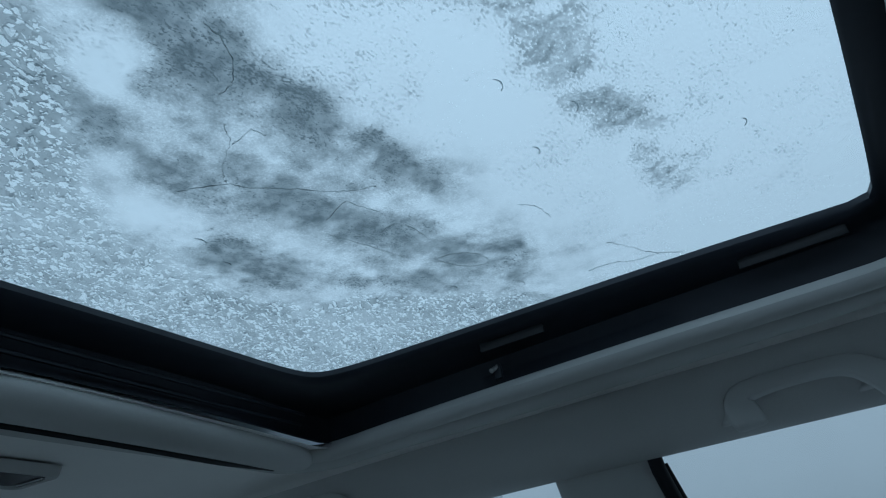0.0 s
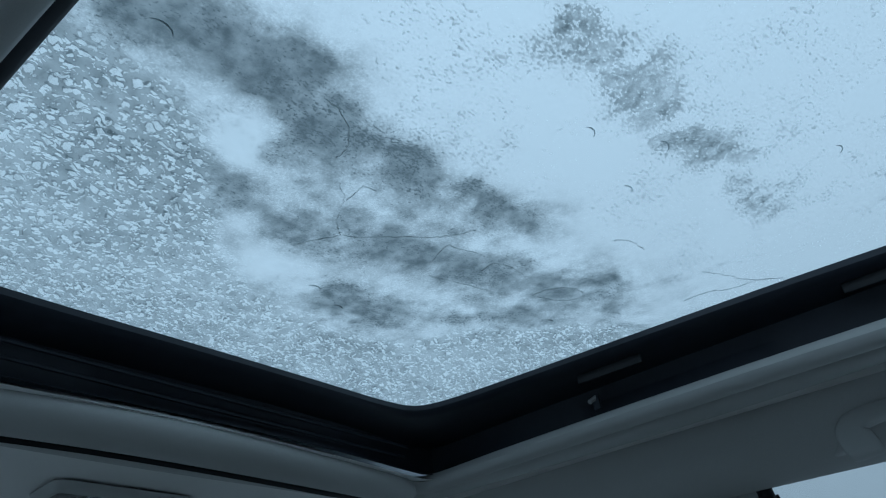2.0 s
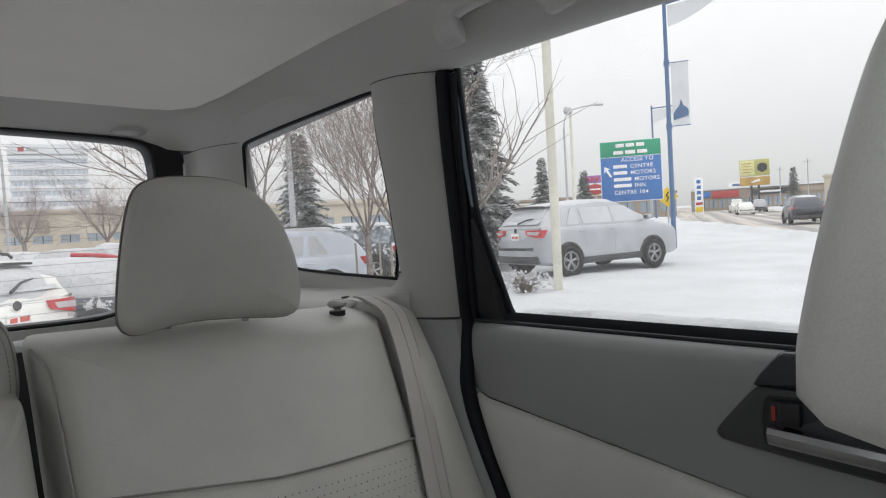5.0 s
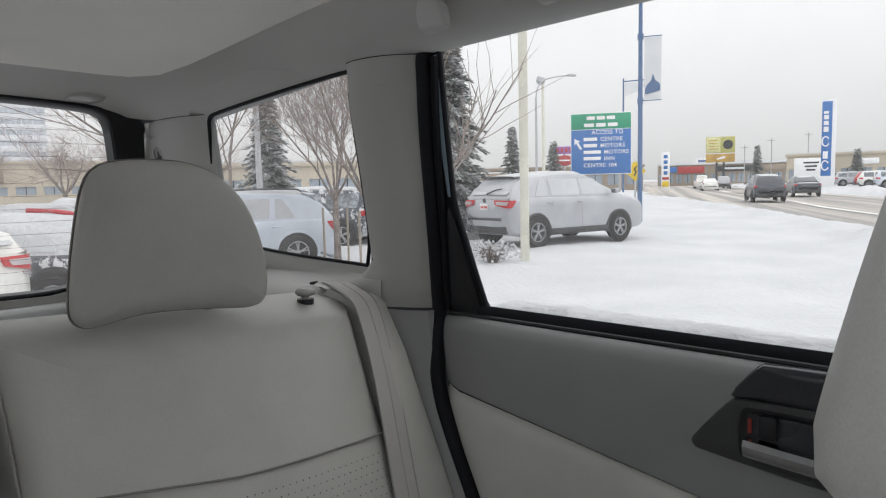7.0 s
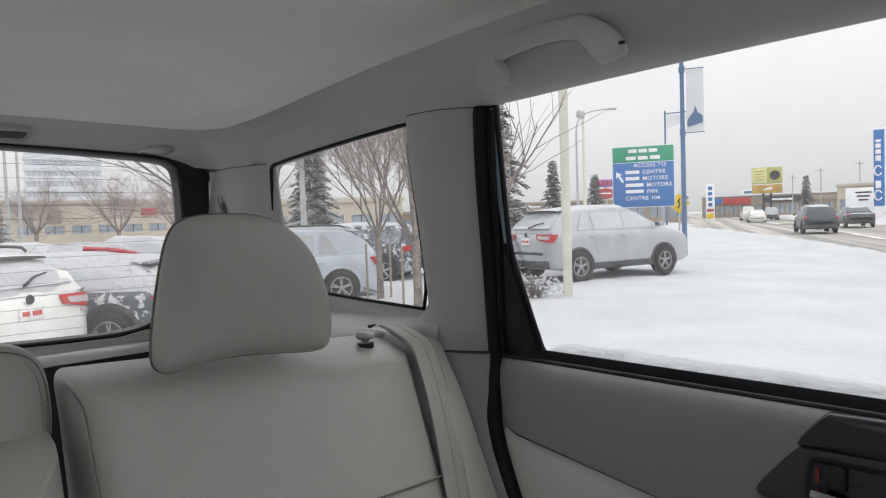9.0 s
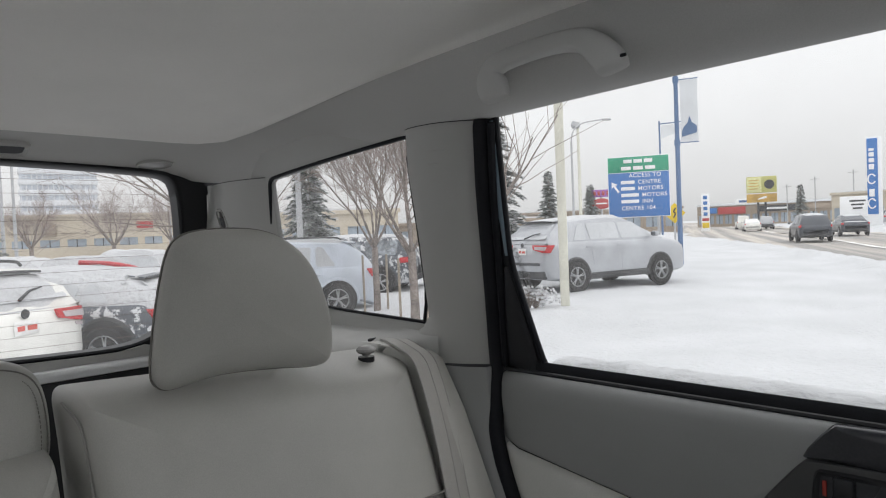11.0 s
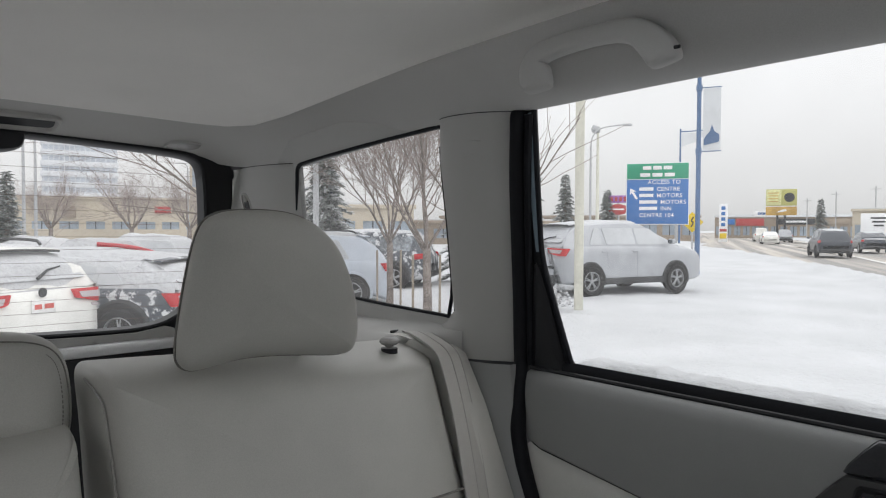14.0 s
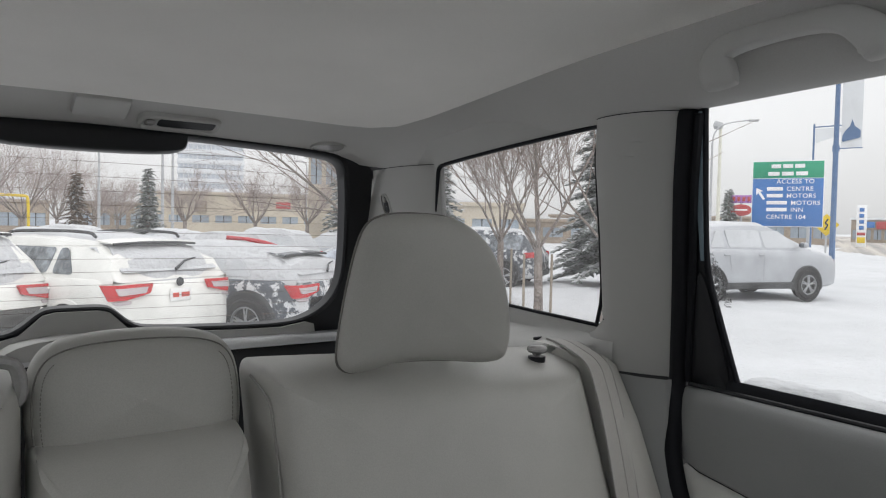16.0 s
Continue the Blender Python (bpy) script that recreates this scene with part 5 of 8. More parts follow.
NG = 260
gx, gy = np.meshgrid(np.linspace(-0.36, 0.37, NG), np.linspace(-0.23, 0.53, NG))
wob = field_noise(gx, gy, 13, 5, 1.7)
wob2 = field_noise(gx, gy, 38, 5, 7.3)
fx, fy = gx + 0.012 * wob + 0.005 * wob2, gy + 0.012 * field_noise(gx, gy, 15, 5, 4.1)
wob3 = field_noise(gx, gy, 24, 6, 11.9)
# a broad grey cloud of slush with darker cores
streams = (([(-0.345, 0.150), (-0.277, 0.160), (-0.246, 0.149), (-0.205, 0.135)], 0.036, 0.95), ([(-0.266, 0.159), (-0.203, 0.166), (-0.144, 0.170)], 0.030, 0.6), ([(-0.155, 0.158), (-0.100, 0.163), (-0.057, 0.150), (0.0, 0.138), (0.042, 0.124)], 0.032, 0.9),
           ([(-0.163, 0.255), (-0.111, 0.262), (-0.053, 0.243), (0.019, 0.224), (0.100, 0.192), (0.180, 0.142)], 0.055, 0.95), ([(0.0, 0.345), (0.056, 0.325), (0.130, 0.280), (0.171, 0.234), (0.24, 0.15)], 0.040, 0.8), ([(-0.15, 0.20), (-0.10, 0.21), (-0.03, 0.19)], 0.035, 0.6))
mask = np.ones_like(gx)
for pts, w, a in streams:
    mask = mask * (1 - a * near_line(fx, fy, pts, w))
mask = np.maximum(1 - mask, 0.50 * near_line(fx, fy, [(-0.20, 0.20), (-0.08, 0.24), (0.03, 0.25), (0.16, 0.19), (0.25, 0.14)], 0.085))
cores = ((-0.236, 0.157, 0.030, 0.020, 0.45), (-0.208, 0.168, 0.026, 0.018, 0.5), (-0.215, 0.122, 0.022, 0.018, 0.35), (-0.30, 0.155, 0.035, 0.03, 0.35), (-0.085, 0.150, 0.030, 0.016, 0.25), (-0.001, 0.134, 0.022, 0.014, 0.5), (0.056, 0.333, 0.034, 0.026, 0.55), (0.006, 0.315, 0.026, 0.020, 0.3), (-0.017, 0.229, 0.040, 0.022, 0.30), (0.067, 0.225, 0.040, 0.022, 0.30), (0.169, 0.165, 0.026, 0.018, 0.3), (0.180, 0.122, 0.024, 0.016, 0.25), (-0.183, 0.244, 0.014, 0.016, 0.35), (-0.15, 0.175, 0.018, 0.02, 0.3))
cloud = mask * (0.92 + 0.34 * wob3 + 0.26 * wob2) + sum(a * bump_at(fx, fy, x, y, rx, ry) for x, y, rx, ry, a in cores) * (1.0 + 0.5 * wob2)
band = near_line(fx, fy, [(-0.125, -0.002), (-0.058, -0.021), (-0.006, -0.011), (0.057, -0.031), (0.122, -0.035), (0.178, -0.046)], 0.021) + 0.5 * bump_at(fx, fy, 0.22, -0.02, 0.03, 0.012) + 0.5 * bump_at(fx, fy, -0.185, -0.012, 0.022, 0.012) + 0.35 * bump_at(fx, fy, 0.24, -0.12, 0.04, 0.02) + 0.4 * bump_at(fx, fy, -0.06, 0.085, 0.02, 0.012)
glow = ((-0.195, 0.210, 0.026, 0.024, 0.95), (-0.140, 0.240, 0.020, 0.016, 0.6), (-0.076, 0.201, 0.022, 0.015, 0.8), (-0.077, 0.323, 0.030, 0.022, 1.0), (-0.035, 0.308, 0.018, 0.012, 0.6), (0.062, 0.143, 0.026, 0.016, 0.5), (0.039, 0.177, 0.020, 0.012, 0.45), (0.182, 0.143, 0.014, 0.010, 0.3), (0.160, 0.310, 0.022, 0.016, 0.45), (0.086, 0.288, 0.018, 0.012, 0.4), (-0.285, 0.107, 0.018, 0.016, 0.7), (0.120, 0.215, 0.018, 0.012, 0.35))
light = sum(1.25 * a * bump_at(fx, fy, x, y, rx * 0.95, ry * 0.95) for x, y, rx, ry, a in glow)
edge = np.array([np.interp(v, (-0.36, -0.326, -0.275, -0.238, -0.20, -0.183, -0.164, -0.12, -0.09, -0.06, 0.0, 0.06, 0.14, 0.16, 0.20, 0.25, 0.30, 0.37), (0.22, 0.215, 0.205, 0.214, 0.248, 0.267, 0.288, 0.334, 0.363, 0.369, 0.374, 0.390, 0.352, 0.305, 0.262, 0.195, 0.172, 0.165)) for v in gx[0]])[None, :]
zone = 1 / (1 + np.exp(-(gy - edge + 0.014 * wob + 0.006 * wob2) / 0.005))
thick = np.clip(cloud + 0.40 * band * (0.8 + 0.7 * wob2) - light * (0.62 + 0.4 * wob3), 0, 1)
thick = np.maximum(thick, (0.46 + 0.30 * wob2) * np.exp(-((gy - edge + 0.018) / 0.030) ** 2) - 0.7 * light)
thick = np.clip(thick * (1 - 0.75 * zone) + (0.60 + 0.16 * wob + 0.12 * wob2) * zone, 0, 1)
skin = np.clip(0.9 * near_line(fx, fy, [(-0.165, 0.15), (-0.14, 0.175), (-0.11, 0.205), (-0.08, 0.24)], 0.020) + near_line(fx, fy, [(-0.07, 0.25), (-0.02, 0.215), (0.02, 0.205), (0.07, 0.225), (0.12, 0.215)], 0.020) + 0.8 * near_line(fx, fy, [(0.15, 0.18), (0.19, 0.16)], 0.014) - light, 0, 1) * (1 - zone)
specks = np.clip(0.36 + 0.42 * wob + 0.35 * wob2 + 1.25 * band * (0.85 + 0.6 * wob2) - 0.25 * np.clip((gx - 0.12) / 0.2, 0, 1) * np.clip((0.05 - gy) / 0.1, 0, 1), 0, 1.3)
cover = np.clip(0.30 + 1.0 * thick + 0.35 * zone + 0.5 * light, 0.1, 1)
cells = np.array([noise.cell(Vector((a * 150, b * 150, 0))) for a, b in zip(gx.ravel(), gy.ravel())]).reshape(gx.shape)
height = 1.6165 + 0.003 * thick + zone * 0.0022 * cells + 0.0012 * np.maximum(0, wob2)
verts = np.stack([gx, gy, height], -1).reshape(-1, 3)
faces = [(i * NG + j, i * NG + j + 1, (i + 1) * NG + j + 1, (i + 1) * NG + j) for i in range(NG - 1) for j in range(NG - 1)]
me = bpy.data.meshes.new("snow_on_sunroof")
me.from_pydata([tuple(v) for v in verts], [], faces)
for name, data in (("thick", thick), ("beads", zone), ("specks", specks), ("cover", cover), ("skin", skin)):
    me.attributes.new(name, "FLOAT", "POINT").data.foreach_set("value", data.ravel().astype(np.float32))
me.polygons.foreach_set("use_smooth", [True] * len(me.polygons))
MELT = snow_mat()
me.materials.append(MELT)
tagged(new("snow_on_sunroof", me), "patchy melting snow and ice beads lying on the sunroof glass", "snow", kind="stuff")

# thin flakes of ice with lifted rims
ICE_RIM = mat("ice_rim", (0.42, 0.46, 0.48), 0.3, grain=200, vary=0.2, bump=0.2)
ICE_RIM.node_tree.nodes["Principled BSDF"].inputs["Transmission Weight"].default_value = 0.75
ICE_RIM.node_tree.nodes["Principled BSDF"].inputs["IOR"].default_value = 1.08
rng = random.Random(11)
crack = bmesh.new()
FLAKES = (((-0.296, 0.125), (-0.302, 0.106), (-0.292, 0.091), (-0.281, 0.080), (-0.271, 0.082), (-0.278, 0.097), (-0.275, 0.107), (-0.268, 0.112), (-0.274, 0.123), (-0.284, 0.129), (-0.296, 0.125)), ((-0.182, 0.143), (-0.165, 0.143), (-0.139, 0.162), (-0.138, 0.179)),
          ((-0.116, 0.198), (-0.096, 0.212), (-0.085, 0.235), (-0.069, 0.246)), ((-0.098, 0.209), (-0.099, 0.198), (-0.103, 0.187), (-0.090, 0.185)), ((-0.085, 0.282), (-0.071, 0.248), (-0.054, 0.239), (-0.038, 0.220), (-0.007, 0.195), (0.005, 0.175), (0.010, 0.162)),
          ((0.022, 0.223), (0.007, 0.190), (0.020, 0.192), (0.041, 0.182)), ((0.038, 0.238), (0.074, 0.225), (0.127, 0.208)), ((0.070, 0.199), (0.064, 0.183), (0.083, 0.173), (0.112, 0.174)), ((0.115, 0.085), (0.125, 0.071), (0.155, 0.069)),
          ((0.288, 0.080), (0.286, 0.057), (0.306, 0.029), (0.302, 0.006), (0.327, -0.016)), ((0.241, 0.043), (0.268, 0.027), (0.301, 0.013), (0.321, -0.015)), ((0.148, 0.192), (0.149, 0.171), (0.166, 0.152), (0.195, 0.149), (0.187, 0.174), (0.154, 0.189)))
for pts in FLAKES:
    line = smooth_line([(x, y, 1.6150) for x, y in pts], 3)
    line = [p + Vector((rng.uniform(-0.0012, 0.0012), rng.uniform(-0.0012, 0.0012), 0)) for p in line]
    tube(line, [0.00032 * (0.3 + rng.random()) for _ in line], 5, crack)
for x, y in ((-0.283, 0.172), (-0.213, -0.017), (-0.03, 0.033), (0.055, 0.042), (0.025, -0.001), (0.132, -0.105), (0.018, 0.34), (-0.024, 0.327), (0.215, 0.21), (0.26, 0.15)):
    r, a0 = rng.uniform(0.006, 0.009), rng.uniform(-0.6, -0.2)
    tube([(x + r * math.cos(a0 - k * 0.32), y + 0.8 * r * math.sin(a0 - k * 0.32), 1.6150) for k in range(8)], [0.0002 + 0.0004 * math.sin(math.pi * k / 7) for k in range(8)], 4, crack)
tube([(-0.119 + 0.011 * math.cos(k * 0.35), -0.108 + 0.009 * math.sin(k * 0.35), 1.6150) for k in range(17)], 0.0004, 4, crack)
tagged(part("ice_flakes", crack, ICE_RIM), "thin curled rims of ice flakes on the sunroof", "ice", kind="stuff")

# snow lumps along the outside of the door glass
rng = random.Random(5)
ledge_snow = []
for k in range(150):
    y = 0.10 + 0.745 * k / 149
    h = 0.003 + 0.007 * max(0.0, noise.noise(Vector((y * 17, 0, 3)))) + 0.004 * max(0.0, noise.noise(Vector((y * 42, 1, 3))))
    h = max(0.001, h)
    ledge_snow.append([Vector((0.729, y, 1.088)), Vector((0.732, y, 1.096 + 0.3 * h)), Vector((0.742, y, 1.099 + 0.7 * h)), Vector((0.757, y, 1.100 + h)), Vector((0.785, y, 1.099 + 1.05 * h)), Vector((0.82, y, 1.080))])
tagged(part("snow_ledge", loft(ledge_snow, False), SNOW), "lumpy ridge of snow along the outside of the door window", "snow", kind="stuff")
frost = bmesh.new()
for _ in range(280):
    y, z = rng.uniform(0.858, 0.868), rng.uniform(1.205, 1.278)
    y -= (1.275 - z) * 0.2 + abs(rng.gauss(0, 0.003))
    r = rng.uniform(0.0004, 0.0011)
    c = Vector((side_x(z) + 0.0205, y, z))
    raw([c + Vector((0, r * math.cos(a) * rng.uniform(0.7, 1.3), r * math.sin(a))) for a in (0, 1.05, 2.1, 3.14, 4.2, 5.2)] + [c + Vector((r, 0, 0))], [(0, 1, 6), (1, 2, 6), (2, 3, 6), (3, 4, 6), (4, 5, 6), (5, 0, 6)], frost)
for _ in range(300):
    y, z = rng.uniform(1.0, 1.42), rng.uniform(1.17, 1.43)
    if rng.random() > (0.35 + 0.65 * max(0, (y - 1.2) / 0.2)):
        continue
    r = rng.uniform(0.0004, 0.0009)
    c = quarter(y, z, 0.0245)
    raw([c + Vector((0, r * math.cos(a), r * math.sin(a))) for a in (0, 1.05, 2.1, 3.14, 4.2, 5.2)] + [c + Vector((r, 0, 0))], [(0, 1, 6), (1, 2, 6), (2, 3, 6), (3, 4, 6), (4, 5, 6), (5, 0, 6)], frost)
tagged(part("snow_specks", frost, SNOW), "small specks of snow stuck to the side windows", "snow", kind="stuff")

# ---- outside: ground and road ----
ROAD_DIR = Vector((0.90, 0.436)).normalized()
ROAD_N = Vector((ROAD_DIR.y, -ROAD_DIR.x))


def ease(v):
    v = max(0.0, min(1.0, v))
    return v * v * (3 - 2 * v)


def lie(x, y):
    """The lie of the land without the small lumps: the lot behind falls away a little."""
    return -0.22 - 0.16 * ease((9.0 - x) / 6.0) * ease((y - 3.0) / 4.0) - 0.02


def verge(s):
    """The near edge of the road swings away from the lot."""
    return float(np.interp(s, (22, 32, 48, 75, 120, 220), (5.9, 5.1, 3.2, -0.6, -2.6, -5.0)))


def ground_z(x, y):
    q = x * ROAD_N.x + y * ROAD_N.y
    z = lie(x, y)
    z += 0.06 * noise.fractal(Vector((x * 0.35, y * 0.35, 0)), 1, 2, 5) + 0.026 * noise.fractal(Vector((x * 1.7, y * 1.7, 5)), 1, 2, 4)
    s = x * ROAD_DIR.x + y * ROAD_DIR.y
    near = verge(s)
    bank = math.exp(-((q - near + 1.0) / 0.8) ** 2) * ease((s - 8) / 10)
    z += bank * (0.13 + 0.26 * noise.fractal(Vector((x * 1.3, y * 1.3, 9)), 0.8, 2, 5)) - 0.04 * ease((q - near + 5) / 5)
    if near + 0.1 < q < 15.2:
        z = -0.40
    elif q >= 15.2:
        z = -0.10 + 0.5 * math.exp(-((q - 16.5) / 1.2) ** 2) * (0.6 + 0.6 * noise.noise(Vector((x * 0.3, y * 0.3, 2)))) + 0.004 * min(q, 60)
    # wheel ruts in front of the parked car
    for off in (0.0, 1.55):
        d = (x - 10.5) * 0.42 + (y - 4.6) * 0.907 - off - 0.25 * math.sin(x * 0.25)
        z -= 0.07 * math.exp(-(d / 0.22) ** 2) * ease((x - 5) / 3) * ease((24 - x) / 6)
    return z


def axis(lo, hi, near0, near1, step):
    out, v = [], near0
    while v < near1:
        out.append(v)
        v += step
    g, v = step, near1
    while v < hi:
        out.append(v)
        g *= 1.18
        v += g
    out.append(hi)
    g, v = step, near0
    while v > lo:
        g *= 1.18
        v -= g
        out.insert(0, max(v, lo))
    return out


ax, ay = axis(-900, 1500, 3.0, 46.0, 0.30), axis(-900, 1500, 2.0, 26.0, 0.30)
me = bpy.data.meshes.new("ground")
me.from_pydata([(x, y, ground_z(x, y)) for y in ay for x in ax], [], [(j * len(ax) + i, j * len(ax) + i + 1, (j + 1) * len(ax) + i + 1, (j + 1) * len(ax) + i) for j in range(len(ay) - 1) for i in range(len(ax) - 1)])
me.polygons.foreach_set("use_smooth", [True] * len(me.polygons))
me.materials.append(SNOW)
tagged(new("ground", me), "deep trodden snow over the lot and verge", "ground", kind="structure")


def road_mat():
    m = mat("slushy_asphalt", (0.30, 0.285, 0.265), 0.75, grain=3, vary=0.12, bump=0.2, dist=0.02, stain=0.15, stain_amount=0.15)
    n, l = m.node_tree.nodes, m.node_tree.links
    co, mp, tex, rp, mx = n.new("ShaderNodeTexCoord"), n.new("ShaderNodeMapping"), n.new("ShaderNodeTexNoise"), n.new("ShaderNodeValToRGB"), n.new("ShaderNodeMix")
    mp.inputs["Scale"].default_value = (0.012, 0.9, 1)
    tex.inputs["Scale"].default_value, tex.inputs["Detail"].default_value = 1.0, 5
    rp.color_ramp.elements[0].position, rp.color_ramp.elements[0].color = 0.40, (0.20, 0.195, 0.19, 1)
    rp.color_ramp.elements[1].position, rp.color_ramp.elements[1].color = 0.62, (0.50, 0.455, 0.40, 1)
    mx.data_type, mx.inputs["Factor"].default_value = "RGBA", 0.75
    l.new(co.outputs["Object"], mp.inputs["Vector"]), l.new(mp.outputs[0], tex.inputs["Vector"]), l.new(tex.outputs["Fac"], rp.inputs["Fac"])
    b = n["Principled BSDF"]
    old = b.inputs["Base Color"].links[0].from_socket
    l.new(old, mx.inputs["A"]), l.new(rp.outputs[0], mx.inputs["B"]), l.new(mx.outputs["Result"], b.inputs["Base Color"])
    return m


ROADMAT = road_mat()
stations, lanes = [-60 + 10 * k for k in range(78)], (0.0, 0.15, 0.35, 0.55, 0.75, 0.9, 1.0)
road = part("road", raw([(s, -(verge(s) - 0.1 + (15.5 - verge(s)) * f), 0.0) for f in lanes for s in stations], [(j * 78 + i, j * 78 + i + 1, (j + 1) * 78 + i + 1, (j + 1) * 78 + i) for j in range(6) for i in range(77)]), ROADMAT)
road.matrix_basis = Matrix.Translation((0, 0, -0.30)) @ Matrix.Rotation(math.atan2(ROAD_DIR.y, ROAD_DIR.x), 4, "Z")
tagged(road, "wide one-way road brown with slush and salt", "road", kind="structure")
SLUSH = mat("road_snow", (0.66, 0.65, 0.63), 0.85, grain=2, vary=0.1, bump=0.4, dist=0.03, stain=0.3, stain_amount=0.2)
streaks = bmesh.new()
rng = random.Random(3)
for q in (8.3, 11.7, 14.8):
    for _ in range(9):
        s0, ln = rng.uniform(15, 160), rng.uniform(8, 40)
        raw([(s, -(q + o + 0.2 * math.sin(s * 0.3)), 0.026) for o in (-0.16, 0.16) for s in np.linspace(s0, s0 + ln, 8)], [(i, i + 1, i + 9, i + 8) for i in range(7)], streaks)
st = part("slush_streaks", streaks, SLUSH)
st.matrix_basis = road.matrix_basis
tagged(st, "pale streaks of packed snow between the lanes", "snow", kind="stuff")


# ---- parked and passing cars ----
def paint(name, c, rough=0.32):
    return mat("paint_" + name, c, rough, grain=40, vary=0.04, bump=0.05, stain=2.5, stain_amount=0.10, coat=0.4)


SILVERCAR, WHITECAR, DARKCAR, REDCAR, BLUECAR = paint("silver", (0.37, 0.385, 0.41)), paint("white", (0.70, 0.70, 0.67)), paint("dark", (0.035, 0.042, 0.055)), paint("red", (0.45, 0.02, 0.03)), paint("pale_blue", (0.52, 0.57, 0.64))
TYRE = mat("tyre", (0.022, 0.022, 0.023), 0.85, grain=60, vary=0.3, bump=0.4)
ALLOY = mat("alloy", (0.36, 0.37, 0.38), 0.4, metal=0.7, grain=60, vary=0.1, bump=0.05)
CLADDING = mat("cladding", (0.05, 0.052, 0.055), 0.7, grain=30, vary=0.3, bump=0.2, stain=2, stain_amount=0.4)
CARGLASS = mat("frosted_car_glass", (0.20, 0.22, 0.24), 0.25, grain=12, vary=0.35, bump=0.1, stain=3, stain_amount=0.5)
TAILRED = mat("tail_lamp_red", (0.50, 0.025, 0.03), 0.25, grain=60, vary=0.15, bump=0.15, coat=0.5)
LAMPCLEAR = mat("lamp_clear", (0.46, 0.41, 0.42), 0.2, grain=60, vary=0.1, bump=0.1, coat=0.5)
PLATEMAT = mat("plate_white", (0.75, 0.75, 0.74), 0.5, grain=40, bump=0)
PLATERED = mat("plate_red", (0.55, 0.10, 0.08), 0.5, grain=40, bump=0)


def lathe(profile, sides=24, bm=None, axis="y"):
    return loft([[Vector((r * math.cos(a), w, r * math.sin(a))) for a in [2 * math.pi * k / sides for k in range(sides)]] for r, w in profile], True, True, bm)


WHEEL = {}


def wheel(parent, x, y, r, side, dark):
    key = (round(r, 2), side, dark)
    if key not in WHEEL:
        s = side
        tyre = lathe([(r * 0.64, s * -0.10), (r * 0.9, s * -0.11), (r * 0.985, s * -0.09), (r, s * -0.03), (r, s * 0.04), (r * 0.985, s * 0.09), (r * 0.92, s * 0.11), (r * 0.66, s * 0.10), (r * 0.62, s * 0.07)])
        lathe([(r * 0.63, s * 0.02), (r * 0.60, s * 0.05), (r * 0.12, s * 0.04)], bm=tyre)
        rim = loft([[Vector((q * math.cos(a), w, q * math.sin(a))) for a in [2 * math.pi * k / 24 for k in range(24)]] for q, w in ((r * 0.675, s * 0.09), (r * 0.67, s * 0.104), (r * 0.625, s * 0.106), (r * 0.60, s * 0.07))])
        for k in range(5):
            a = 2 * math.pi * k / 5 + 0.3
            for d in (-0.13, 0.13):
                tube([(0.08 * r * math.cos(a), s * 0.085, 0.08 * r * math.sin(a)), (0.62 * r * math.cos(a + d), s * 0.088, 0.62 * r * math.sin(a + d))], [r * 0.070, r * 0.042], 6, rim, flat=0.6)
        lathe([(r * 0.13, s * 0.05), (r * 0.13, s * 0.095), (r * 0.09, s * 0.10)], 12, rim)
        t = part("tyre", tyre, TYRE)
        w = part("rim", rim, CLADDING if dark else ALLOY)
        WHEEL[key] = (t.data, w.data)
        for o in (t, w):
            bpy.data.objects.remove(o)
    t = new("wheel", WHEEL[key][0])
    t.parent, t.location = parent, (x, y, r)
    w = new("rim", WHEEL[key][1])
    w.parent = t


def dense_loop(loop, step):
    """The same outline with extra points on its long edges."""
    out = []
    for i in range(len(loop)):
        p, q = loop[i], loop[(i + 1) % len(loop)]
        n = max(1, int((q - p).length / step))
        out += [p.lerp(q, k / n) for k in range(n)]
    return out


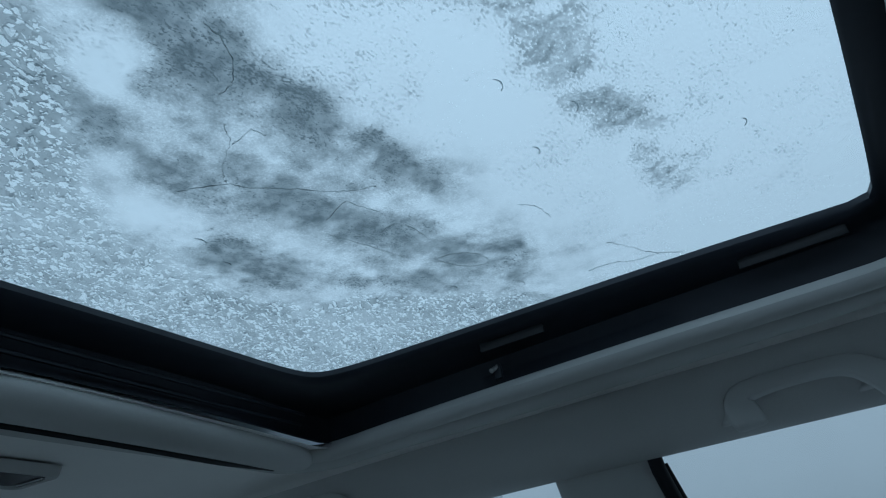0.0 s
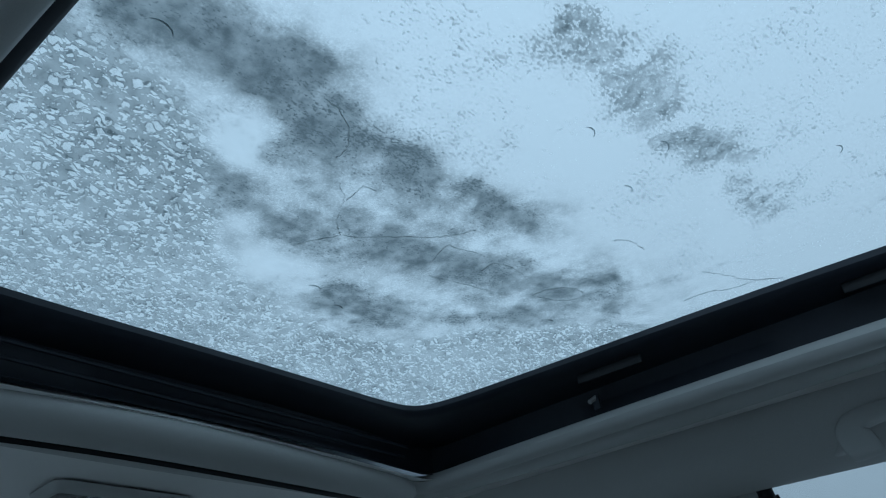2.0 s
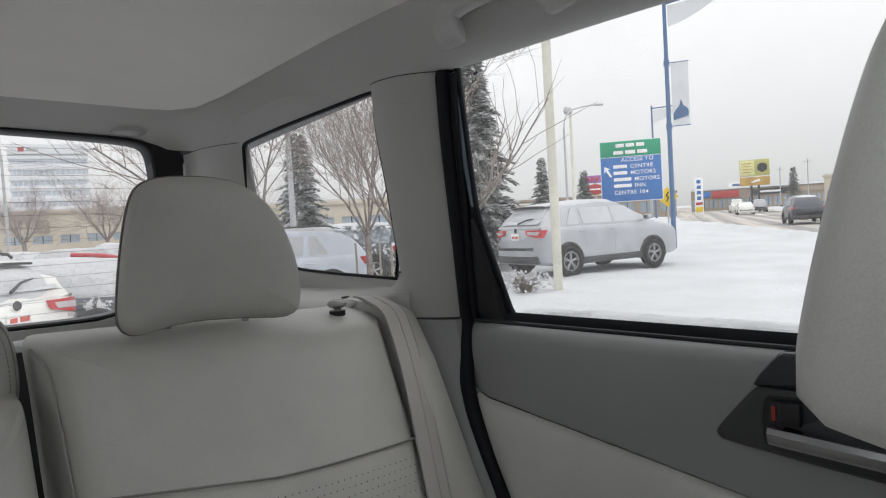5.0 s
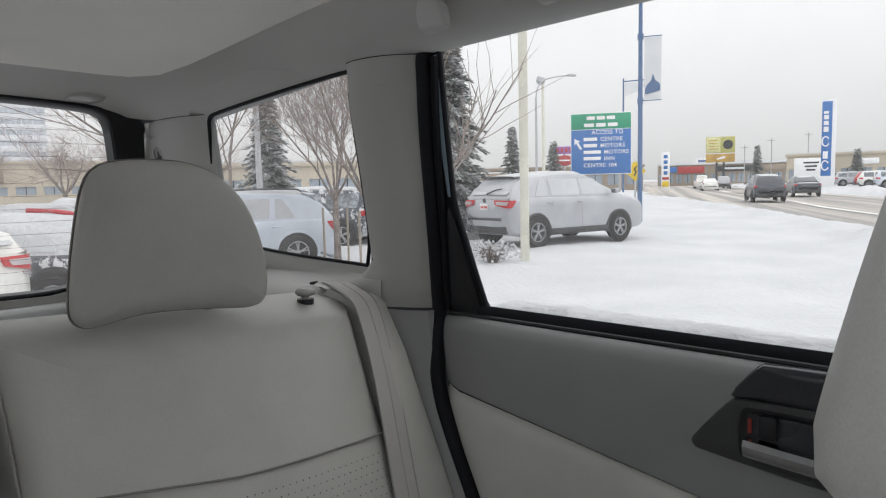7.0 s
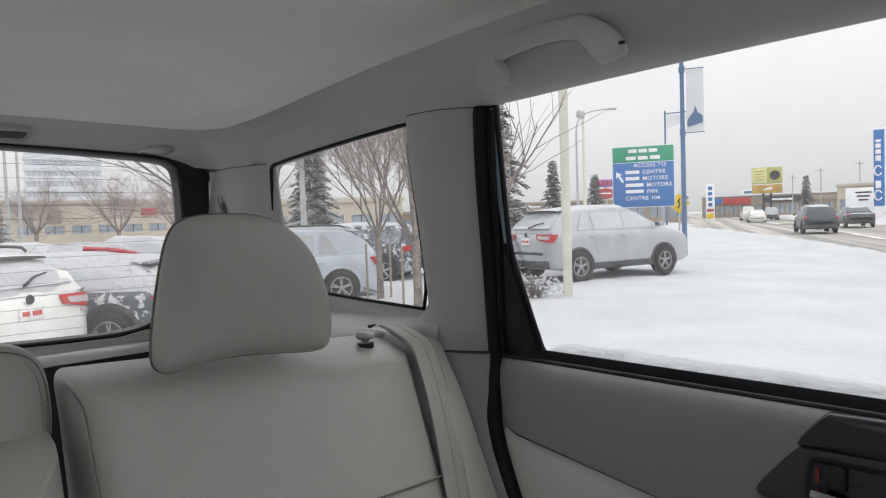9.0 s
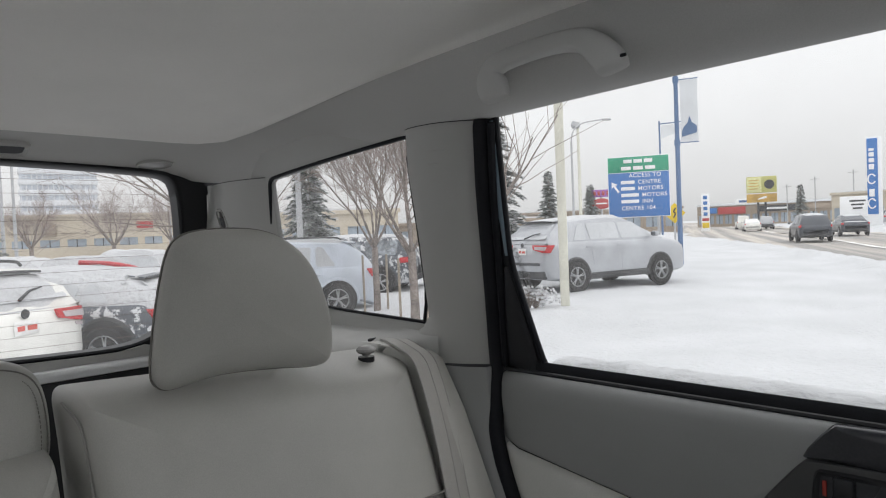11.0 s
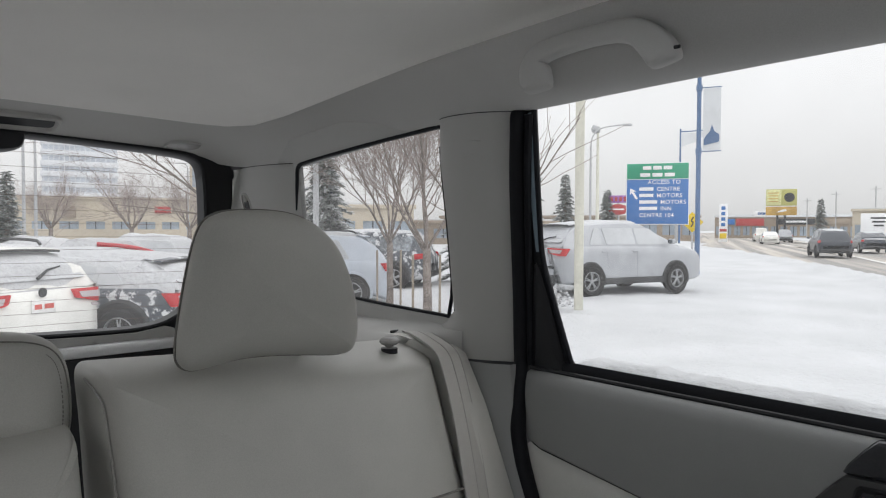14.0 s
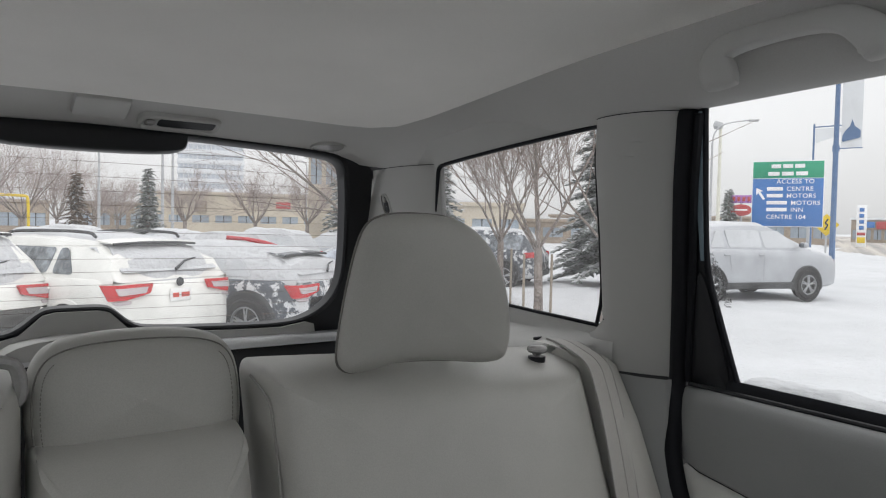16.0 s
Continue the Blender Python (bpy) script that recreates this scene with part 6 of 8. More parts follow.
def car(place, heading, label, paint_mat, L=4.6, W=1.82, H=1.70, belt=1.02, style="suv", snow=0.06, snowy_rear=False, rails=True, clad=True, far=False, dark_rims=False, cabin_mat=None, glass=None, group="parked cars"):
    """A car with body, cabin, glass, lamps and wheels; x points to its front."""
    t = thing("car", (0, 0, 0), label, "car", group)
    hw, b, r = W / 2, belt, 0.34 if style != "sedan" else 0.32
    wb = L * 0.585
    xr, xf = -wb / 2 - 0.04 * L + 0.08, wb / 2 - 0.04 * L + 0.08
    # lower body: (x, half width, bottom, shoulder height, crown)
    if style == "sedan":
        tailz = b + 0.02
    else:
        tailz = b
    lo = 0.0 if clad else 0.14
    st = [(-L / 2, hw * 0.72, 0.42 - lo, b - 0.32, 0.0), (-L / 2 + 0.03, hw * 0.86, 0.36 - lo, b - 0.10, 0.0), (-L / 2 + 0.12, hw * 0.95, 0.30 - lo, tailz - 0.03, 0.02), (-L / 2 + 0.40, hw * 0.99, 0.26, tailz, 0.03), (-L * 0.22, hw, 0.24, b - 0.01, 0.03), (0, hw * 0.985, 0.24, b - 0.02, 0.03), (L * 0.20, hw * 0.99, 0.24, b - 0.03, 0.03), (L * 0.27, hw, 0.25, b - 0.03, 0.05), (L * 0.36, hw * 0.99, 0.26, b - 0.07, 0.07), (L * 0.44, hw * 0.94, 0.28, b - 0.15, 0.06), (L / 2 - 0.07, hw * 0.84, 0.30, b - 0.26, 0.03), (L / 2, hw * 0.66, 0.38, b - 0.36, 0.0)]
    rings = []
    for x, w, zb, zs, cr in st:
        half = [(0, zb), (w * 0.86, zb), (w * 0.97, zb + 0.06), (w, zb + 0.28), (w * 0.992, zs - 0.20), (w * 0.985, zs - 0.06), (w * 0.94, zs), (w * 0.80, zs + cr * 0.6), (w * 0.4, zs + cr), (0, zs + cr * 1.1)]
        rings.append([Vector((x, y, z)) for y, z in half] + [Vector((x, -y, z)) for y, z in reversed(half[1:-1])])
    part("body", loft(rings, True, True), paint_mat, t)
    # cabin
    x_ws, x_rf, x_rr = L * 0.235, L * 0.06, -L / 2 + (0.48 if style != "sedan" else 1.35)
    x_rb = -L / 2 + (0.10 if style != "sedan" else 0.62)
    cab = [(x_rb, b - 0.03, 0.90, 0.84), (x_rb + 0.10, b + 0.18, 0.89, 0.82), (x_rr - 0.08, H - 0.10, 0.86, 0.74), (x_rr + 0.05, H - 0.035, 0.86, 0.72), (-L * 0.15, H, 0.865, 0.73), (0, H - 0.005, 0.87, 0.735), (x_rf, H - 0.05, 0.87, 0.73), (x_rf + 0.14, H - 0.13, 0.875, 0.74), (x_ws - 0.05, b + 0.10, 0.89, 0.83), (x_ws + 0.10, b - 0.03, 0.90, 0.86)]
    if style == "crossover":
        x_ws, x_rf, x_rr = L * 0.27, L * 0.07, -L / 2 + 0.62
        cab = [(x_rb, b - 0.03, 0.90, 0.86), (x_rb + 0.14, b + 0.24, 0.89, 0.82), (x_rr - 0.18, H - 0.18, 0.87, 0.74), (x_rr, H - 0.075, 0.86, 0.71), (-L * 0.20, H - 0.025, 0.86, 0.71), (-L * 0.06, H, 0.865, 0.72), (0.05, H - 0.012, 0.87, 0.725), (x_rf, H - 0.05, 0.87, 0.73), (x_rf + 0.22, H - 0.16, 0.875, 0.75), (x_ws - 0.10, b + 0.13, 0.89, 0.83), (x_ws + 0.14, b - 0.03, 0.90, 0.86)]
    rings = []
    for x, zt, k0, k1 in cab:
        zt = max(zt, b - 0.02)
        half = [(hw * 0.93, b - 0.05), (hw * 0.92, b), (hw * (0.92 + (k1 - 0.92) * 0.55), b + (zt - b) * 0.55), (hw * k1, zt - 0.05 * min(1, (zt - b) * 3)), (hw * k1 - 0.10, zt - 0.012), (hw * 0.3, zt), (0, zt + 0.004)]
        rings.append([Vector((x, y, z)) for y, z in half] + [Vector((x, -y, z)) for y, z in reversed(half[:-1])])
    part("cabin", loft(rings, False), cabin_mat or paint_mat, t)
    pane_mat = glass or CARGLASS

    def side_pane(x0, x1, x2, x3, name="side_window"):
        """Trapezoid: lower rear, lower front, upper front, upper rear."""
        for s in (1, -1):
            lo, hi = b + 0.035, H - (0.135 if style != "crossover" else 0.16)
            f = lambda z: hw * (0.92 + (0.735 - 0.92) * (z - b) / (H - 0.05 - b)) + 0.006
            o = round_poly([(x0, lo), (x1, lo), (x2, hi), (x3, hi)], 0.06)
            part(name, plate(o, [], lambda u, v: Vector((u, s * f(v), v)), thick=(0, -0.01 * s, 0)), pane_mat, t)

    if style == "crossover":
        side_pane(0.03, L * 0.235, L * 0.105, -0.01)
        side_pane(-L * 0.205, -0.04, -0.06, -L * 0.215)
        side_pane(-L * 0.315, -L * 0.23, -L * 0.235, -L * 0.265, "quarter_window")
    elif style == "sedan":
        side_pane(-L * 0.02, L * 0.20, L * 0.085, -L * 0.02)
        side_pane(x_rr - 0.28, -L * 0.035, -L * 0.035, x_rr + 0.02)
    else:
        side_pane(0.02, L * 0.195, L * 0.09, 0.0)
        side_pane(-L * 0.21, -0.05, -0.05, -L * 0.20)
        side_pane(x_rb + 0.35, -L * 0.235, -L * 0.225, x_rr - 0.06, "quarter_window")
    rear = round_poly([(-hw * 0.78, 0.04), (hw * 0.78, 0.04), (hw * 0.66, 0.96), (-hw * 0.66, 0.96)], 0.08)
    p0, p1 = Vector((x_rb + 0.045, 0, b + 0.07)), Vector((x_rr - 0.085, 0, H - 0.12))
    if not far:
        part("rear_window", plate(rear, [], lambda u, v: Vector((p0.x + (p1.x - p0.x) * v - 0.035, u, p0.z + (p1.z - p0.z) * v)), thick=(0.02, 0, 0)), SNOW if snowy_rear else pane_mat, t)
    part("windscreen", plate(rear, [], lambda u, v: Vector((x_ws + 0.075 + (x_rf + 0.10 - x_ws) * v, u, b + 0.05 + (H - 0.20 - b) * v)), thick=(-0.02, 0, 0)), pane_mat, t)
    for x in (xr, xf):
        for s in (1, -1):
            part("wheel_arch", tube([Vector((x + (r + 0.075) * math.cos(a), s * (hw - 0.045), r + (r + 0.075) * math.sin(a))) for a in np.linspace(-0.25, math.pi + 0.25, 15)], 0.055, 8, flat=1.0), CLADDING if clad else paint_mat, t)
            part("wheel_well", lathe([(r + 0.06, -0.0), (r + 0.06, s * 0.012)], 24), TYRE, t).location = (x, s * (hw - 0.004), r)
            wheel(t, x, s * (hw - 0.065), r, s, dark_rims)
    if clad:
        for s in (1, -1):
            part("sill", block((wb - 0.85, 0.05, 0.15), (xr / 2 + xf / 2, s * (hw - 0.012), 0.33), 0.02), CLADDING, t)
        part("rear_bumper", block((0.16, W * 0.86, 0.20), (-L / 2 + 0.07, 0, 0.42), 0.05), CLADDING, t)
        part("front_bumper", block((0.16, W * 0.70, 0.16), (L / 2 - 0.06, 0, 0.40), 0.05), CLADDING, t)
    for s in (1, -1):
        if not far:
            wrap_x, wrap_y, wrap_s = (0.0, 0.0, 0.03, 0.11, 0.30, 0.44), (0.0, 0.6, 0.86, 0.955, 0.995, 1.01), (0.0, 0.6, 0.85, 1.0, 1.25, 1.4)

            def on_corner(off):
                return lambda u, v: Vector((-L / 2 - off + float(np.interp(u, wrap_s, wrap_x)) + 0.10 * max(0, v + 0.16), s * (hw * float(np.interp(u, wrap_s, wrap_y)) + off * 0.5), b + v))
            red_o = [p for p in round_poly([(1.18, -0.05), (0.42, -0.04), (0.47, -0.15), (0.80, -0.215), (1.04, -0.225)], 0.02)]
            lamp = part("tail_lamp", plate(dense_loop(red_o, 0.08), [], on_corner(0.022), thick=(0.03, -0.012 * s, 0)), TAILRED, t, "red tail lamp")
            part("reverse_lamp", plate(dense_loop(round_poly([(0.93, -0.085), (0.50, -0.075), (0.54, -0.145), (0.88, -0.165)], 0.015), 0.08), [], on_corner(0.030), thick=(0.02, 0, 0)), LAMPCLEAR, lamp, "clear reversing lamp")
            part("indicator_lamp", plate(dense_loop(round_poly([(0.98, -0.235), (0.72, -0.228), (0.74, -0.265), (0.92, -0.272)], 0.01), 0.08), [], on_corner(0.016), thick=(0.02, 0, 0)), LAMPCLEAR, lamp, "clear lower lamp")
        else:
            lamp = part("tail_lamp", block((0.34, 0.10, 0.15), (-L / 2 + 0.20, s * (hw * 0.91), b - 0.10), 0.03, turn=pose(0, 0, 0, 0, 4, s * 10)), TAILRED, t, "red tail lamp")
        part("head_lamp", block((0.26, 0.26, 0.11), (L / 2 - 0.20, s * hw * 0.72, b - 0.27), 0.04, turn=pose(0, 0, 0, 0, 10, s * -25)), LAMPCLEAR, t)
        m = part("mirror", block((0.12, 0.17, 0.13), (x_ws - 0.24, s * (hw + 0.07), b + 0.10), 0.04), paint_mat, t)
        part("mirror_glass", block((0.01, 0.13, 0.09), (x_ws - 0.305, s * (hw + 0.07), b + 0.10), 0.01), CARGLASS, m)
        if not far:
            for x in (-0.05, -L * 0.22):
                part("door_handle", block((0.16, 0.03, 0.03), (x - 0.05, s * (hw - 0.0), b - 0.13), 0.01), paint_mat, t)
            part("door_gap", tube([(-0.03, s * (hw * 0.989 + 0.001), 0.36), (-0.03, s * (hw * 0.992), b - 0.10)], 0.0016, 5), CLADDING, t)
            part("door_gap", tube([(-L * 0.20, s * (hw * 0.999), 0.62), (-L * 0.215, s * (hw * 0.995), b - 0.10)], 0.0016, 5), CLADDING, t)
        if rails:
            part("roof_rail", tube(smooth_line([(x_rr + 0.1, s * hw * 0.66, H - 0.03), (x_rr + 0.2, s * hw * 0.67, H + 0.04), (x_rf - 0.2, s * hw * 0.67, H + 0.03), (x_rf - 0.05, s * hw * 0.66, H - 0.05)], 2), 0.020, 6), CLADDING, t)
    if not far:
        pl = part("number_plate", block((0.012, 0.31, 0.155), (-L / 2 - 0.004, 0, b - 0.20), 0.003), PLATEMAT, t, "white plate with red bars")
        part("plate_bar", block((0.004, 0.09, 0.055), (-L / 2 - 0.013, 0.075, b - 0.205), 0.0), PLATERED, pl)
        part("plate_bar", block((0.004, 0.12, 0.055), (-L / 2 - 0.013, -0.065, b - 0.205), 0.0), PLATERED, pl)
        part("badge", lathe([(0.055, 0), (0.05, -0.012), (0.01, -0.014)], 16), CLADDING, t).matrix_basis = Matrix.Translation((-L / 2 + 0.01, 0, b - 0.05)) @ pose(0, 0, 0, 0, 0, -90)
        if style != "sedan":
            part("spoiler", loft([[Vector((x_rr - 0.02 + dx, y, H - 0.02 + dz - 0.05 * (y / hw) ** 2)) for dx, dz in ((0.10, -0.02), (-0.17, -0.045), (-0.185, -0.060), (0.02, -0.05))] for y in np.linspace(-hw * 0.68, hw * 0.68, 9)], True, True), paint_mat, t)
            part("spoiler_edge", tube([Vector((x_rr - 0.02 - 0.180, y, H - 0.085 - 0.05 * (y / hw) ** 2)) for y in np.linspace(-hw * 0.66, hw * 0.66, 11)], 0.016, 6), CLADDING, t, "dark spoiler edge")
            part("rear_wiper", tube([(x_rb - 0.02, 0.0, b + 0.10), (x_rb + 0.08, -0.22, b + 0.19), (x_rb + 0.12, -0.42, b + 0.22)], [0.02, 0.014, 0.01], 6), CLADDING, t)
    if snow:
        def cap(x0, x1, w, zf, lift, name):
            n, k = 14, 10
            rings = []
            for i in range(n + 1):
                x = x0 + (x1 - x0) * i / n
                row = []
                for j in range(k + 1):
                    y = -w + 2 * w * j / k
                    e = min(1, (1 - abs(y) / w) * 5, min(i, n - i) * 0.5 + 0.02)
                    lump = 0.7 + 0.5 * noise.fractal(Vector((x * 1.5 + place[0], y * 1.5, place[1])), 1, 2, 4)
                    row.append(Vector((x, y, zf(x, y) - 0.02 + (lift * lump + 0.02) * math.sqrt(max(0, e)))))
                rings.append(row)
            part(name, loft(rings, False), SNOW, t, "lumpy snow cover")
        roof_z = lambda x, y: float(np.interp(x, [q[0] for q in cab], [q[1] for q in cab])) - 0.05 * (abs(y) / (hw * 0.7)) ** 4
        cap(x_rr - 0.18, x_rf + 0.06, hw * 0.70, roof_z, snow, "roof_snow")
        hood_z = lambda x, y: float(np.interp(x, [q[0] for q in st], [q[3] + q[4] for q in st])) - 0.03 * (abs(y) / (hw * 0.8)) ** 3
        cap(x_ws - 0.02, L / 2 - 0.12, hw * 0.84, hood_z, snow * 0.9, "hood_snow")
        if style == "sedan":
            cap(-L / 2 + 0.08, x_rb + 0.12, hw * 0.84, hood_z, snow, "boot_snow")
        if snowy_rear:
            cap(x_rb - 0.01, x_rr + 0.1, hw * 0.76, roof_z, snow * 0.7, "rear_snow")
    a = math.atan2(heading[1], heading[0])
    t.matrix_basis = Matrix.Translation((place[0], place[1], place[2] if len(place) > 2 else lie(place[0], place[1]))) @ Matrix.Rotation(a, 4, "Z")
    return t


FROSTED = mat("snowed_glass", (0.47, 0.485, 0.505), 0.7, grain=14, vary=0.05, bump=0.4, dist=0.01, stain=3, stain_amount=0.07)


def snow_splashed(base):
    """Dark paint with patches of snow blown onto it."""
    m = mat("half_snowed_paint", base, 0.45, grain=40, vary=0.1, bump=0.1, stain=3, stain_amount=0.2, coat=0.3)
    n, l = m.node_tree.nodes, m.node_tree.links
    co, tex, rp, mx = n.new("ShaderNodeTexCoord"), n.new("ShaderNodeTexNoise"), n.new("ShaderNodeMapRange"), n.new("ShaderNodeMix")
    tex.inputs["Scale"].default_value, tex.inputs["Detail"].default_value, tex.inputs["Roughness"].default_value = 4.5, 9, 0.68
    rp.inputs["From Min"].default_value, rp.inputs["From Max"].default_value = 0.50, 0.54
    mx.data_type, mx.inputs["B"].default_value = "RGBA", (0.55, 0.56, 0.575, 1)
    l.new(co.outputs["Object"], tex.inputs["Vector"]), l.new(tex.outputs["Fac"], rp.inputs["Value"]), l.new(rp.outputs[0], mx.inputs["Factor"])
    b = n["Principled BSDF"]
    l.new(b.inputs["Base Color"].links[0].from_socket, mx.inputs["A"]), l.new(mx.outputs["Result"], b.inputs["Base Color"])
    return m


HALF_SNOWED = snow_splashed((0.07, 0.08, 0.095))
car((14.45, 9.65, -0.22), (0.967, -0.255), "silver crossover parked in snow, roof and windows snowed over", SILVERCAR, 4.64, 1.84, 1.73, 1.15, "crossover", snow=0.06, rails=False, glass=FROSTED)
car((0.605, 10.70, -0.40), (-0.49, 0.87), "white hatchback with red tail lamps, rear window snowed over", WHITECAR, 4.46, 1.82, 1.53, 1.03, "crossover", snow=0.06, snowy_rear=True, clad=False)
car((2.50, 10.95, -0.40), (-0.62, 0.78), "dark hatchback half buried in snow with red tail lamps", HALF_SNOWED, 4.45, 1.80, 1.36, 0.93, "crossover", snow=0.09, snowy_rear=True, rails=False, cabin_mat=SNOW, glass=FROSTED)
car((-1.55, 10.8, -0.40), (-0.55, 0.83), "white crossover with roof rails under snow", WHITECAR, 4.6, 1.82, 1.62, 1.0, "crossover", snow=0.07, snowy_rear=True)
redcar = car((3.35, 13.6, -0.40), (-0.90, 0.43), "red car almost covered by snow", REDCAR, 4.5, 1.80, 1.42, 0.95, "sedan", snow=0.12, rails=False, clad=False, cabin_mat=SNOW, glass=FROSTED)
part("roof_edge", tube(smooth_line([(-1.85, 0.70, 0.97), (-1.45, 0.66, 1.20), (-0.95, 0.62, 1.37), (-0.35, 0.60, 1.42)], 2), 0.045, 8), REDCAR, redcar, "bare red roof edge")
car((6.90, 13.1, -0.36), (-0.90, 0.43), "pale wagon with snow on its roof and red tail lamps", BLUECAR, 4.8, 1.84, 1.60, 1.0, "crossover", snow=0.07, glass=FROSTED, clad=False)
car((10.6, 15.6, -0.3), (-0.60, 0.80), "dark pickup seen between the trees", HALF_SNOWED, 4.8, 1.86, 1.55, 1.0, snow=0.08, rails=False, far=True)
for k, (x, y, hx, m, H, sty) in enumerate(((-3.5, 16.5, -0.6, WHITECAR, 1.62, "suv"), (0.6, 19.0, -0.6, SILVERCAR, 1.6, "suv"), (4.2, 21.5, -0.6, WHITECAR, 1.5, "sedan"), (7.6, 24.0, -0.62, WHITECAR, 1.6, "suv"), (11.4, 26.0, -0.62, SILVERCAR, 1.5, "sedan"), (1.5, 29.0, -0.6, SILVERCAR, 1.6, "suv"), (6.0, 32.0, -0.6, WHITECAR, 1.5, "sedan"), (-2.5, 25.0, -0.6, WHITECAR, 1.6, "suv"))):
    car((x, y, -0.62), (hx, 0.8), "snow covered car in the far row of the lot", m, 4.5, 1.80, H, 0.98, sty, snow=0.16, snowy_rear=True, cabin_mat=SNOW, far=True, rails=False, glass=FROSTED, group="cars in the lot")


def road_car(s, q, sign, label, m, **kw):
    p = ROAD_DIR * s + ROAD_N * q
    return car((p.x, p.y, -0.25), (ROAD_DIR.x * sign, ROAD_DIR.y * sign), label, m, group="cars on the road", snow=0.03, far=True, **kw)


road_car(46.5, 6.9, 1, "dark blue sport utility car on the slushy road", DARKCAR, L=4.6, H=1.68, style="crossover", rails=False, dark_rims=True)
road_car(57.0, 11.1, 1, "dark grey car on the slushy road", DARKCAR, L=4.8, H=1.5, belt=0.96, style="sedan", rails=False)
road_car(88.0, 7.1, 1, "white sedan on the slushy road", WHITECAR, style="sedan", H=1.46, belt=0.94, clad=False, rails=False)
road_car(108.0, 7.6, 1, "white van further along the road", WHITECAR, L=5.0, H=1.95, belt=1.1, clad=False, rails=False)
road_car(100.0, 9.8, 1, "silver car far along the road", SILVERCAR, L=4.7, H=1.7, rails=False)


# ---- trees ----
BARK = mat("bark", (0.22, 0.19, 0.172), 0.9, grain=30, vary=0.35, bump=0.7, dist=0.01, stain=4, stain_amount=0.3, spec=0.1)
TWIG = mat("twig", (0.25, 0.21, 0.19), 0.9, grain=40, vary=0.3, bump=0.3, spec=0.1, island=0.25)
NEEDLE = mat("spruce_needles", (0.18, 0.195, 0.185), 0.85, grain=30, vary=0.3, bump=0.2, spec=0.1, island=0.5)
NEEDLE_BROWN = mat("brown_needles", (0.14, 0.11, 0.09), 0.85, grain=30, vary=0.3, bump=0.2, spec=0.1, island=0.4)
STAKE = mat("stake_wood", (0.28, 0.24, 0.19), 0.85, grain=40, vary=0.2, bump=0.3)


def twig_tube(pts, rad, sides, store):
    """A tapering branch appended to the lists of points and faces."""
    v, f = store
    d = (pts[-1] - pts[0]).normalized()
    u = d.orthogonal().normalized()
    w = d.cross(u)
    ring = [(math.cos(2 * math.pi * k / sides), math.sin(2 * math.pi * k / sides)) for k in range(sides)]
    base = len(v)
    for p, r in zip(pts, rad):
        v += [p + u * (r * c) + w * (r * s) for c, s in ring]
    for i in range(len(pts) - 1):
        for k in range(sides):
            a, b = base + i * sides + k, base + i * sides + (k + 1) % sides
            f.append((a, b, b + sides, a + sides))


def store_part(name, store, material, parent):
    me = bpy.data.meshes.new(name)
    me.from_pydata([tuple(q) for q in store[0]], [], store[1])
    me.polygons.foreach_set("use_smooth", [True] * len(me.polygons))
    me.materials.append(material)
    ob = new(name, me)
    ob.parent = parent
    return ob


def limb(bm, fine, p, d, length, r, level, rng, levels, spread, up):
    """One limb and its children; thick wood into bm, twigs into fine."""
    n = 5 if level < 2 else 4
    pts, q, v = [Vector(p)], Vector(p), Vector(d).normalized()
    for _ in range(n):
        v = (v + Vector((rng.gauss(0, 0.10), rng.gauss(0, 0.10), rng.gauss(0, 0.06) + up * 0.06))).normalized()
        q = q + v * length / n
        pts.append(q.copy())
    rad = [r * (1 - 0.62 * k / n) for k in range(n + 1)]
    twig_tube(pts, rad, (8, 6, 5, 3, 3)[min(level, 4)], bm if level < 2 else fine)
    if level >= levels:
        return
    kids = (5, 7, 8, 6, 3)[min(level, 4)]
    for k in range(kids):
        s = 0.25 + 0.75 * (k + rng.random()) / kids
        i = min(n - 1, int(s * n))
        base = pts[i].lerp(pts[i + 1], s * n - i)
        a = rng.uniform(0, 2 * math.pi)
        side = v.orthogonal().normalized()
        side.rotate(Matrix.Rotation(a, 3, v))
        limb(bm, fine, base, (v + side * rng.uniform(0.6, 1.1) * spread + Vector((0, 0, up * 0.25))).normalized(), length * rng.uniform(0.45, 0.68), max(rad[i] * 0.5, 0.0035), level + 1, rng, levels, spread, up)


